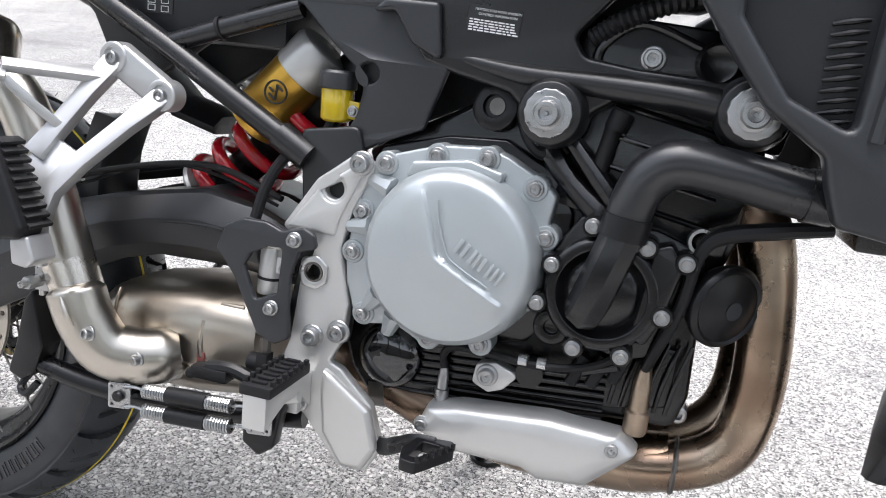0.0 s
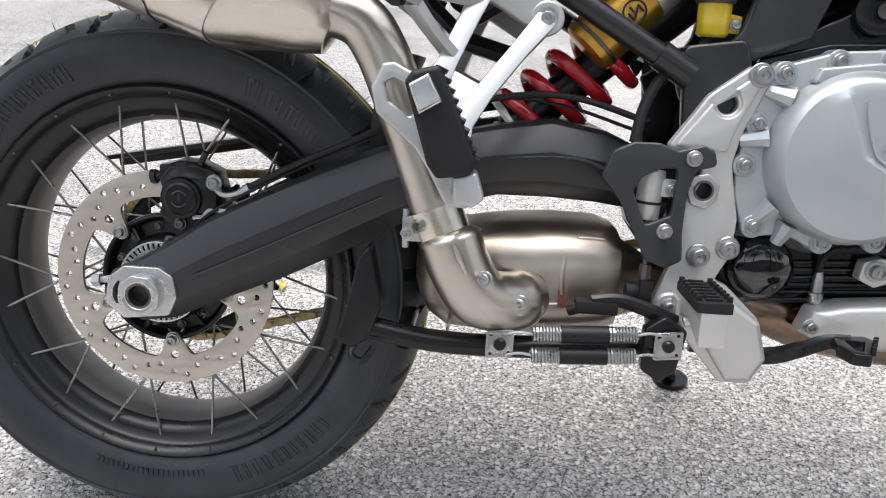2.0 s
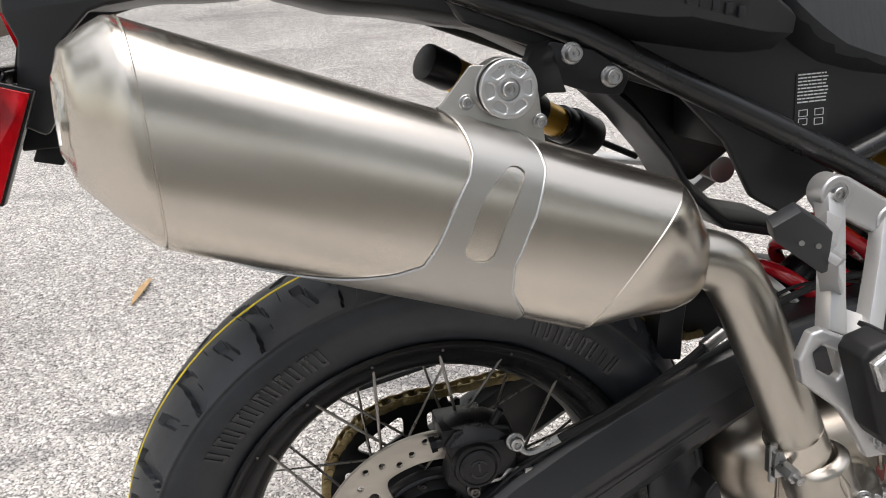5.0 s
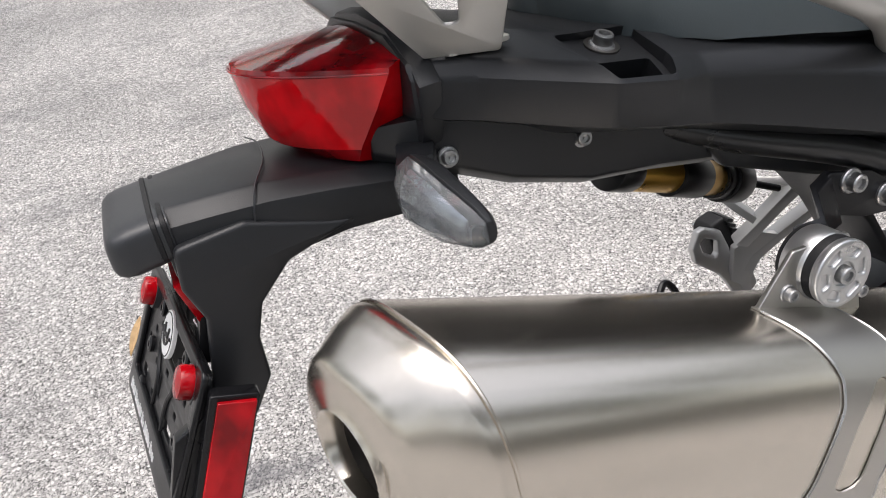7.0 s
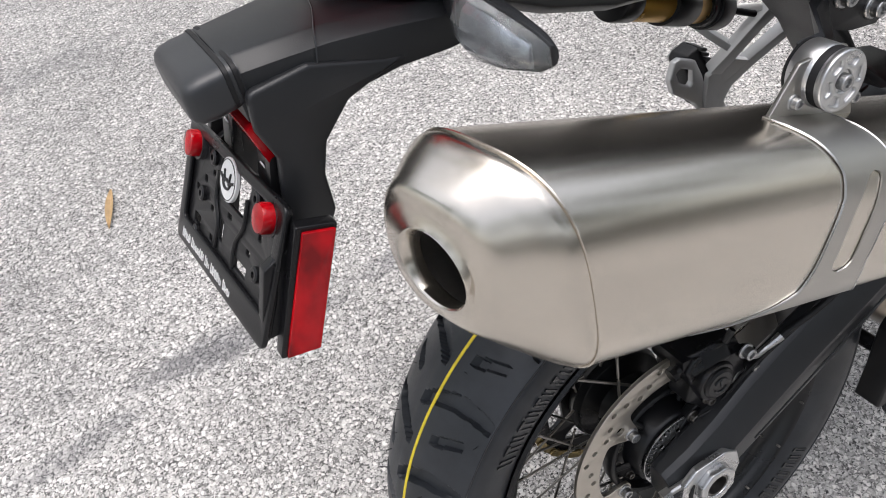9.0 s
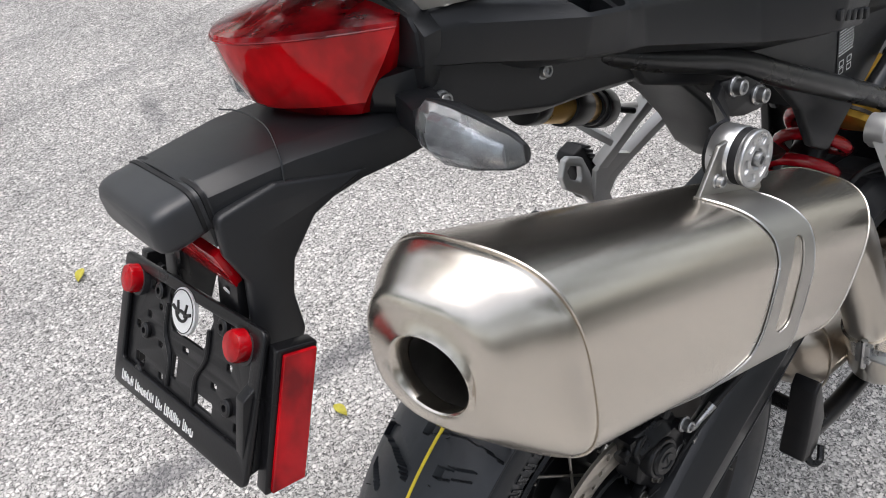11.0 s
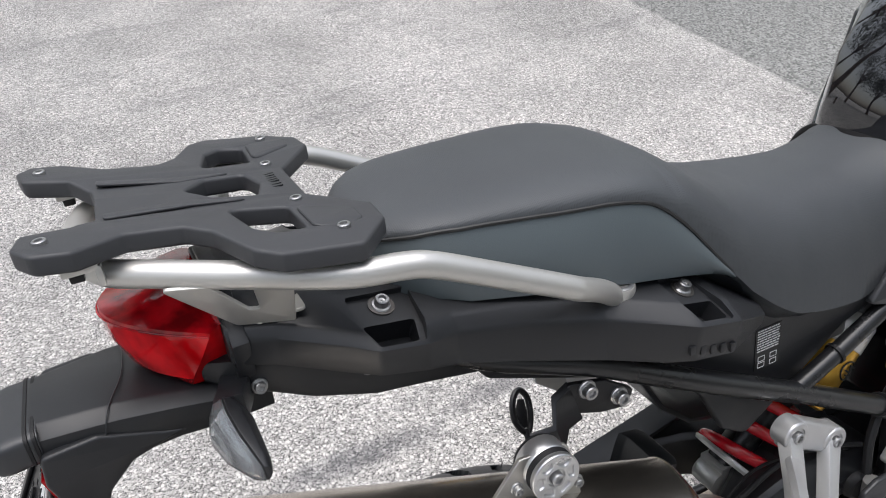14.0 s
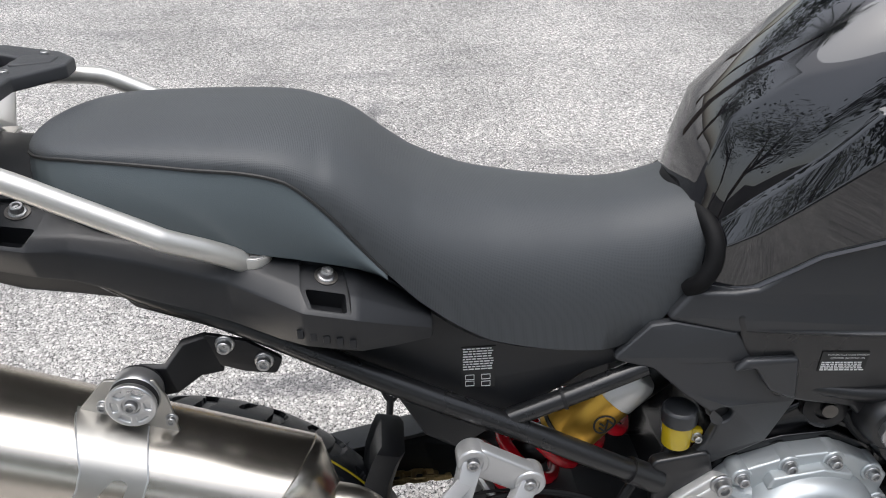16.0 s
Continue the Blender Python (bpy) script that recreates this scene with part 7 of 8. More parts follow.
def front_wheel():
    c = (0.0, 0.0, 0.0)
    at = Matrix.Translation((1.555, 0.0, 0.345)) @ Matrix.Rotation(radians(15), 4, "Z")
    sec = half_section([(0.272, -0.028), (0.285, -0.04), (0.305, -0.046), (0.325, -0.042), (0.338, -0.026), (0.345, 0.0)], 3)
    def lugs(a, y, r):
        u = (a / (2 * math.pi / 34) + abs(y) * 14) % 1.0
        return 0.004 if r > 0.328 and abs(u - 0.5) < 0.08 and abs(y) > 0.006 else 0.0
    w = part("front_wheel", moved(lathe([(0.015, -0.06), (0.035, -0.05), (0.03, 0.05), (0.015, 0.06)], c, n=24), at), satin_black, bike, "spoked front wheel with black hub")
    part("tyre", moved(tyre_geo(c, sec, 360, lugs), at), tyre_black, w, "black front tyre", angle=40)
    part("rim", moved(tyre_geo(c, [(0.275, -0.03), (0.28, -0.036), (0.27, -0.034), (0.262, -0.02), (0.258, 0), (0.262, 0.02), (0.27, 0.034), (0.28, 0.036), (0.275, 0.03)], 96), at), rim_paint, w)
    for i in range(32):
        a = 2 * math.pi * i / 32
        s = -1 if i % 2 else 1
        part("spoke", moved(rod(ring_point(c, 0.262, a, s * 0.02), ring_point(c, 0.032, a + (0.5 if i % 4 < 2 else -0.5), s * 0.04), 0.0017, 6), at), spoke_steel, w)
    for s in (-1, 1):
        part("fork_leg", moved(rod((-0.03, s * 0.1, -0.015), (-0.2, s * 0.1, 0.5), 0.026, 20), at), satin_black, w)
    part("axle", moved(rod((0, -0.12, 0), (0, 0.12, 0), 0.012), at), dark_steel, w)
    guard = []
    for k in range(24):
        a = radians(60 + 117 * k / 23)
        wdt = 0.055 if k < 20 else 0.055 * (1 - ((k - 19) / 4.5) ** 2)
        grow = 0.034 * max(0.0, (k - 12) / 11) ** 1.3
        guard.append([ring_point(c, r + grow, a, y) for r, y in ((0.352, -wdt), (0.366, -wdt), (0.374, -wdt * 0.5), (0.374, wdt * 0.5), (0.366, wdt), (0.352, wdt), (0.368, wdt * 0.4), (0.368, -wdt * 0.4))])
    part("mudguard", moved(loft(guard), at), black_plastic, w, "black front mudguard", bevel=0.002)


front_wheel()


# ---- rear body ----
def carve(ob, cutters):
    """Cuts closed solids out of a mesh."""
    tools = []
    for g in cutters:
        c = bpy.data.objects.new("cutter", mesh_of("cutter", g, black_plastic))
        scene.collection.objects.link(c)
        mod = ob.modifiers.new("cut", "BOOLEAN")
        mod.operation, mod.object, mod.solver = "DIFFERENCE", c, "EXACT"
        tools.append(c)
    inv = ob.matrix_world.copy()
    bpy.context.view_layer.update()
    for c in tools:
        c.matrix_world = ob.matrix_world
    bpy.context.view_layer.update()
    me = bpy.data.meshes.new_from_object(ob.evaluated_get(bpy.context.evaluated_depsgraph_get()))
    ob.modifiers.clear()
    ob.data = me
    me.shade_smooth()
    me.set_sharp_from_angle(angle=radians(24))
    for c in tools:
        data = c.data
        bpy.data.objects.remove(c)
        bpy.data.meshes.remove(data)



TAIL = [(-0.156, [(0, 0.986), (0.055, 0.984), (0.084, 0.971), (0.089, 0.962), (0.087, 0.940), (0.05, 0.935)]), (-0.12, [(0, 0.984), (0.065, 0.979), (0.092, 0.967), (0.098, 0.956), (0.095, 0.930), (0.06, 0.925)]),
        (-0.075, [(0, 0.972), (0.072, 0.968), (0.112, 0.955), (0.122, 0.945), (0.116, 0.917), (0.08, 0.905)]), (-0.055, [(0, 0.966), (0.075, 0.962), (0.125, 0.951), (0.138, 0.941), (0.128, 0.913), (0.085, 0.9)]), (-0.015, [(0, 0.962), (0.078, 0.956), (0.126, 0.943), (0.137, 0.932), (0.128, 0.902), (0.085, 0.89)]),
        (0.015, [(0, 0.958), (0.08, 0.950), (0.114, 0.936), (0.124, 0.924), (0.124, 0.894), (0.085, 0.88)]), (0.075, [(0, 0.950), (0.085, 0.938), (0.113, 0.924), (0.125, 0.910), (0.128, 0.874), (0.09, 0.86)]), (0.15, [(0, 0.938), (0.09, 0.918), (0.118, 0.905), (0.133, 0.889), (0.134, 0.848), (0.09, 0.835)]),
        (0.195, [(0, 0.925), (0.095, 0.908), (0.140, 0.895), (0.158, 0.881), (0.153, 0.838), (0.1, 0.82)]), (0.22, [(0, 0.915), (0.10, 0.903), (0.152, 0.889), (0.172, 0.876), (0.164, 0.836), (0.1, 0.815)]), (0.268, [(0, 0.89), (0.10, 0.886), (0.15, 0.876), (0.170, 0.864), (0.160, 0.824), (0.1, 0.805)]),
        (0.30, [(0, 0.86), (0.10, 0.862), (0.138, 0.856), (0.152, 0.846), (0.145, 0.818), (0.1, 0.80)]), (0.335, [(0, 0.83), (0.09, 0.838), (0.125, 0.835), (0.133, 0.828), (0.13, 0.815), (0.1, 0.80)])]


def rear_body():
    rings = []
    for x, half in TAIL:
        rings.append([(x, -y, z) for y, z in half[::-1]] + [(x, y, z) for y, z in half[1:]])
    body = part("rear_body", loft(rings), black_plastic, bike, "matte black plastic rear body", bevel=0.003, angle=14, segments=2)
    under = [(-0.178, 0.062, 0.936, 0.912), (-0.15, 0.08, 0.938, 0.902), (-0.10, 0.088, 0.925, 0.878), (-0.05, 0.092, 0.912, 0.862), (0.0, 0.094, 0.9, 0.855), (0.04, 0.092, 0.89, 0.846), (0.08, 0.088, 0.88, 0.838)]
    part("undertray", loft([[(x, -w, zt), (x, w, zt), (x, w * 0.96, zb + 0.008), (x, w * 0.8, zb), (x, -w * 0.8, zb), (x, -w * 0.96, zb + 0.008)] for x, w, zt, zb in under]), black_plastic, body, "black plastic undertray", bevel=0.002)
    bolts(body, [(-0.055, -0.0875, 0.8985)], 0.0066, (0, -1, 0.12))
    bolts(body, [(-0.055, 0.0875, 0.8985)], 0.0066, (0, 1, 0.12))
    # bolt pockets carved into the shoulders
    cutters = []
    for sgn in (-1, 1):
        for pts, bolt in ((((-0.064, 0.076, 0.963), (-0.004, 0.076, 0.955), (-0.006, 0.122, 0.946), (-0.014, 0.140, 0.932), (-0.056, 0.142, 0.942), (-0.064, 0.122, 0.953)), (-0.032, 0.087)),
                          (((0.212, 0.112, 0.9), (0.258, 0.112, 0.889), (0.264, 0.158, 0.876), (0.264, 0.172, 0.866), (0.222, 0.174, 0.876), (0.214, 0.158, 0.888)), (0.242, 0.122))):
            P = [Vector((x, sgn * y, z)) for x, y, z in pts]
            u = ((P[1] - P[0]) + (P[3] - P[4])).normalized()
            v = (P[3] + P[4] - P[0] - P[1])
            v = (v - u * u.dot(v)).normalized()
            nrm = u.cross(v) * (1 if sgn < 0 else -1)
            nrm = nrm if nrm.z > 0 else -nrm
            o = P[0]
            flat = [((p - o).dot(u), (p - o).dot(v)) for p in P]
            def at(a, b, h):
                return o + u * a + v * b + nrm * h
            depth = max(f[1] for f in flat)
            wide = flat[1][0]
            ledge = [(0.003, 0.004), (wide - 0.003, 0.004), (flat[2][0] - 0.003, depth * 0.62), (flat[3][0] - 0.002, depth * 0.90), (flat[4][0] + 0.002, depth * 0.90), (flat[5][0] + 0.003, depth * 0.62)]
            deep = rounded([(flat[5][0] + 0.007, depth * 0.50), (flat[2][0] - 0.007, depth * 0.50), (flat[3][0] - 0.006, depth * 0.84), (flat[4][0] + 0.006, depth * 0.84)], 0.003, 3)
            ledge = rounded(ledge, 0.004, 3)
            cutters.append(loft([[at(a, b, -0.0035) for a, b in ledge], [at(a, b, 0.05) for a, b in ledge]]))
            cutters.append(loft([[at(a, b, -0.024) for a, b in deep], [at(a, b, 0.03) for a, b in deep]]))
            rim = [at(a * 1.0, b, 0.0) for a, b in rounded(flat, 0.004, 3)]
            a0, b0 = Vector((bolt[0], sgn * bolt[1], o.z)) - o, 0
            seat_at = at((Vector((bolt[0], sgn * bolt[1], o.z)) - o).dot(u), depth * 0.22, -0.0035)
            again("bolt", BOLT, facing(seat_at, nrm, 0.0082), body)
            part("washer", lathe([(0.011, 0.0), (0.011, 0.0012), (0.001, 0.0012)], seat_at, nrm, 20), dark_steel, body)
    carve(body, cutters)
    for sgn in (-1, 1):
        for k in range(5):
            x = 0.215 + 0.0115 * k
            part("rib", block((x, sgn * 0.1655, 0.851 - 0.0035 * k), (0.006, 0.004, 0.009)), black_plastic, body, bevel=0.001)
        # inner fender and battery cover under the seat
        out = rounded([(0.02, 0.885), (0.12, 0.865), (0.30, 0.82), (0.36, 0.86), (0.54, 0.83), (0.55, 0.75), (0.50, 0.735), (0.42, 0.68), (0.36, 0.64), (0.325, 0.662), (0.296, 0.718), (0.25, 0.765), (0.16, 0.80), (0.05, 0.845)], 0.012)
        g = plate(out, -0.094, -0.082, (), 0.004)
        cov = part("inner_cover", g if sgn < 0 else mirrored(g), black_plastic, body, "matte black inner cover")
        if sgn < 0:
            m = Matrix.Translation((0.383, -0.0945, 0.750)) @ Matrix.Rotation(radians(0), 4, "Y")
            part("sticker", moved(block((0, 0, 0), (0.036, 0.0008, 0.052)), m), black_print, cov, "black tyre pressure label with white print")
            rnd = random.Random(3)
            lines = []
            for k in range(9):
                x = -0.016
                while x < 0.014:
                    w = min(rnd.uniform(0.002, 0.006), 0.016 - x)
                    lines.append(block((x + w / 2, -0.0007, 0.024 - 0.0032 * k), (w, 0.0005, 0.0012)))
                    x += w + 0.001
            for x, z in ((-0.009, -0.012), (0.008, -0.012), (-0.009, -0.02), (0.008, -0.021)):
                lines += [block((x, -0.0007, z + 0.003), (0.009, 0.0005, 0.0006)), block((x, -0.0007, z - 0.003), (0.009, 0.0005, 0.0006)), block((x - 0.0045, -0.0007, z), (0.0006, 0.0005, 0.006)), block((x + 0.0045, -0.0007, z), (0.0006, 0.0005, 0.006))]
            tagged(part("fine_print", moved(joined(*lines), m), white_print, cov, "white print bars and small diagrams"), kind="stuff")
    part("fender", loft([[(x, -0.02, z), (x, 0.0, z + 0.012), (x, 0.05, z + 0.015), (x, 0.075, z), (x, 0.07, z - 0.01), (x, -0.015, z - 0.01)] for x, z in ((0.02, 0.868), (0.10, 0.842), (0.19, 0.795), (0.246, 0.742), (0.280, 0.700), (0.306, 0.655), (0.347, 0.617), (0.41, 0.60))]), black_plastic, body, "black inner mudguard", bevel=0.003)
    part("mudguard_stay", loft([[(x - 0.016, -0.056, z), (x + 0.012, -0.056, z - 0.006), (x + 0.018, -0.045, z - 0.008), (x + 0.018, 0.01, z - 0.008), (x + 0.012, 0.02, z - 0.006), (x - 0.016, 0.02, z), (x - 0.010, 0.01, z - 0.002), (x - 0.010, -0.04, z - 0.002)] for x, z in ((0.284, 0.605), (0.277, 0.590), (0.267, 0.56), (0.262, 0.525), (0.260, 0.49))]), black_plastic, body, "black plastic splash strip", bevel=0.002)
    part("battery_box", block((0.43, 0, 0.76), (0.2, 0.15, 0.12)), black_plastic, body, bevel=0.006)
    p0, p1 = Vector((0.028, 0.035, 0.816)), Vector((0.255, 0.135, 0.698))
    p0 = p0.lerp(p1, 0.1)
    can = part("canister", rod(p0.lerp(p1, 0.0), p0.lerp(p1, 0.82), 0.018, 28), gold, body, "gold and black damper canister", bevel=0.002)
    part("canister_cap", rod(p0.lerp(p1, -0.05), p0.lerp(p1, 0.09), 0.0195, 28), satin_black, can, "black end cap", bevel=0.003)
    part("canister_band", rod(p0.lerp(p1, 0.38), p0.lerp(p1, 0.62), 0.0215, 28), satin_black, can, "black band", bevel=0.0015)
    part("canister_end", joined(rod(p0.lerp(p1, 0.76), p0.lerp(p1, 0.84), 0.0215, 28), rod(p0.lerp(p1, 0.84), p1, 0.0245, 28)), satin_black, can, "black ribbed end", bevel=0.0015)
    part("hose", rod(p1, p1 + Vector((0.06, 0.0, -0.03)), 0.004), rubber, can)
    return body


rear_body()


# ---- tail lamp, indicators, plate carrier ----
def tail_lamp():
    # levels from the top lip down: x and z at the middle, x and z at the ends, half width
    levels = [(-0.160, 0.984, -0.152, 0.973, 0.075), (-0.200, 0.983, -0.159, 0.9735, 0.082), (-0.2360, 0.980, -0.165, 0.9725, 0.087), (-0.2375, 0.977, -0.166, 0.9695, 0.087), (-0.2350, 0.955, -0.174, 0.950, 0.077), (-0.2265, 0.932, -0.184, 0.928, 0.064), (-0.2245, 0.9295, -0.185, 0.9255, 0.063), (-0.208, 0.9185, -0.186, 0.9165, 0.055), (-0.168, 0.909, -0.160, 0.909, 0.047)]
    rings = []
    n = 24
    for i in range(n + 1):
        t = -1 + 2 * i / n
        f = abs(t) ** 2.0
        rings.append([(xm + (xe - xm) * f, t * w, zm + (ze - zm) * f) for xm, zm, xe, ze, w in levels] + [(-0.144, t * 0.045, 0.915), (-0.144, t * 0.066, 0.965)])
    # Darker lens red on lip and chin: their shade put into the colour.
    lamp = part("tail_lamp", loft(rings), [tail_red, tail_shaded], bike, "faceted red tail lamp", angle=16, mark=lambda c: 1 if c.z > 0.9772 - 0.0075 * (c.y / 0.087) ** 2 or c.z < 0.9290 - 0.004 * (c.y / 0.063) ** 2 else 0)
    part("lip_line", sweep([(levels[3][0] + (levels[3][2] - levels[3][0]) * t * t - 0.0004, t * 0.087, levels[3][1] + (levels[3][3] - levels[3][1]) * t * t) for t in [-1 + k / 10 for k in range(21)]], 0.0008, 6, 2), tail_shaded, lamp)
    rim = [(0.0, 0.992), (0.05, 0.988), (0.08, 0.973), (0.092, 0.960), (0.083, 0.932), (0.062, 0.902), (0.05, 0.896), (0.0, 0.894)]
    full = [(-y, z) for y, z in rim[::-1][:-1]] + [(y, z) for y, z in rim[:-1]]
    part("bezel", loft([[(-0.140, y - 0.004, z) for y, z in full], [(-0.1535, (y - 0.004) * 0.985, z - 0.001) for y, z in full]]), black_plastic, lamp, "black lamp surround", bevel=0.002)
    return lamp


tail_lamp()


lamp_grey = surface("lamp_reflector", (0.34, 0.355, 0.375), 0.22, 0.8, grain=150, relief=0.5, depth=0.002, vary=0.3, wear=90)


def indicator(sgn):
    st = [(0.099, 0.006, 0.012, -0.169, 0.912), (0.106, 0.013, 0.018, -0.170, 0.911), (0.124, 0.0165, 0.0195, -0.170, 0.909), (0.146, 0.014, 0.0165, -0.167, 0.906), (0.164, 0.009, 0.0115, -0.162, 0.903), (0.172, 0.004, 0.006, -0.159, 0.902)]
    def ring(y, hx, hz, x, z, x0, x1, grow=0.0):
        pts = []
        for j in range(10):
            a = 2 * math.pi * (j + 0.5) / 10
            u = math.cos(a) * (hx + grow) * 1.04
            v = math.sin(a) * (hz + grow) * 1.04
            u = min(max(u, x0), x1)
            pts.append((x + u, sgn * y, z + v))
        return pts
    shell = part("indicator", loft([ring(*s, -0.001, 1) for s in st]), black_plastic, bike, "slim indicator with a clear lens", bevel=0.0012)
    lens = part("lens", loft([ring(y, hx * 1.0, hz * 0.94, x, z, -1, -0.0015) for y, hx, hz, x, z in st]), lens_clear, shell, "clear faceted lens", angle=24)
    part("reflector", loft([ring(0.138 + (y - 0.138) * 0.86, hx * 0.5, hz * 0.58, x, z - 0.002, -0.007, -0.0012) for y, hx, hz, x, z in st[1:-1]]), lamp_grey, shell, "bright reflector")
    part("stalk", loft([[(x - 0.012, sgn * y, z - 0.012), (x + 0.012, sgn * y, z - 0.012), (x + 0.012, sgn * y, z + 0.012), (x - 0.012, sgn * y, z + 0.012)] for x, y, z in ((-0.152, 0.06, 0.912), (-0.160, 0.085, 0.912), (-0.167, 0.101, 0.912))]), black_plastic, shell, bevel=0.003)
    bolts(shell, [(-0.140, sgn * 0.080, 0.911)], 0.0066, (0, sgn, 0.15))
    return shell


indicator(-1), indicator(1)


def plate_carrier():
    # arm: U-shaped plastic bracket from under the lamp to the lamp box
    st = [(-0.13, 0.066, 0.908, 0.880, 0.06), (-0.17, 0.068, 0.913, 0.880, 0.06), (-0.205, 0.067, 0.919, 0.882, 0.057), (-0.244, 0.065, 0.924, 0.878, 0.05), (-0.275, 0.062, 0.925, 0.880, 0.042), (-0.306, 0.058, 0.925, 0.884, 0.036)]
    rings = [[(x, -w, zb), (x, -w, zt - 0.010), (x, -w + 0.012, zt - 0.002), (x, -0.02, zt), (x, 0.0, zt), (x, v - 0.012, zt - 0.002), (x, v, zt - 0.010), (x, v, zb)] for x, w, zt, zb, v in st]
    arm = part("plate_carrier", loft(rings), black_plastic, bike, "matte black plate carrier arm", bevel=0.002, angle=20)
    part("seam", sweep([(-0.262, -0.0655, 0.880), (-0.254, -0.0652, 0.912), (-0.248, -0.054, 0.9225), (-0.236, -0.02, 0.9248), (-0.232, 0.02, 0.9248), (-0.236, 0.045, 0.9235)], 0.0006, 5, 4), grey_plastic, arm)
    for sgn in (-1, 1):
        out = rounded([(-0.195, 0.888), (-0.215, 0.892), (-0.262, 0.908), (-0.303, 0.905), (-0.306, 0.88), (-0.299, 0.858), (-0.307, 0.823), (-0.317, 0.798), (-0.292, 0.783), (-0.275, 0.808), (-0.274, 0.835), (-0.266, 0.856), (-0.244, 0.876), (-0.218, 0.883)], 0.006)
        g = plate(out, -0.068, -0.058, (), 0.003)
        part("side_leg", g if sgn < 0 else mirrored(g), black_plastic, arm, "black side leg")
    rings = []
    for x, hy, hz, zc in ((-0.300, 0.0470, 0.0150, 0.9085), (-0.323, 0.0470, 0.0155, 0.9065), (-0.330, 0.0460, 0.0147, 0.906), (-0.334, 0.0435, 0.0126, 0.9055), (-0.336, 0.040, 0.009, 0.905)):
        ring = []
        for j in range(40):
            a = 2 * math.pi * (j + 0.5) / 40
            ca, sa = math.cos(a), math.sin(a)
            ring.append((x, -0.013 + math.copysign(abs(ca) ** 0.3, ca) * hy, zc + math.copysign(abs(sa) ** 0.4, sa) * hz))
        rings.append(ring)
    box = part("plate_lamp", loft(rings), grey_plastic, arm, "plain grey plate lamp box", angle=50)
    for x in (-0.3025, -0.308):
        band = [[(x + dx, -0.013 + (p[1] + 0.013) * f, 0.9065 + (p[2] - 0.9065) * f) for p in rings[0]] for dx, f in ((-0.0016, 1.0), (-0.0012, 1.022), (0.0012, 1.022), (0.0016, 1.0))]
        part("groove", loft(band), rubber, box)
    part("rear_reflector", loft([[(-0.310, -0.058, 0.880), (-0.310, 0.050, 0.880), (-0.303, 0.048, 0.850), (-0.303, -0.056, 0.850)], [(-0.304, -0.058, 0.882), (-0.304, 0.050, 0.882), (-0.297, 0.048, 0.852), (-0.297, -0.056, 0.852)]]), reflector_red, arm, "red reflector strip", bevel=0.001)
    for y in (-0.043, 0.043):
        part("stay", loft([[(-0.299, y - 0.013, 0.868), (-0.299, y + 0.013, 0.868), (-0.293, y + 0.013, 0.868), (-0.293, y - 0.013, 0.868)], [(-0.312, y - 0.014, 0.827), (-0.312, y + 0.014, 0.827), (-0.305, y + 0.014, 0.825), (-0.305, y - 0.014, 0.825)]]), satin_black, arm, "black steel stay", bevel=0.001)
        # White discs stand in for bright ground showing through uncut holes.
        part("stay_disc", lathe([(0.0032, 0), (0.0032, 0.001), (0.001, 0.001)], (-0.3055, y, 0.847), (-0.95, 0, -0.2), 10), white_print, arm)
    return arm


plate_carrier()


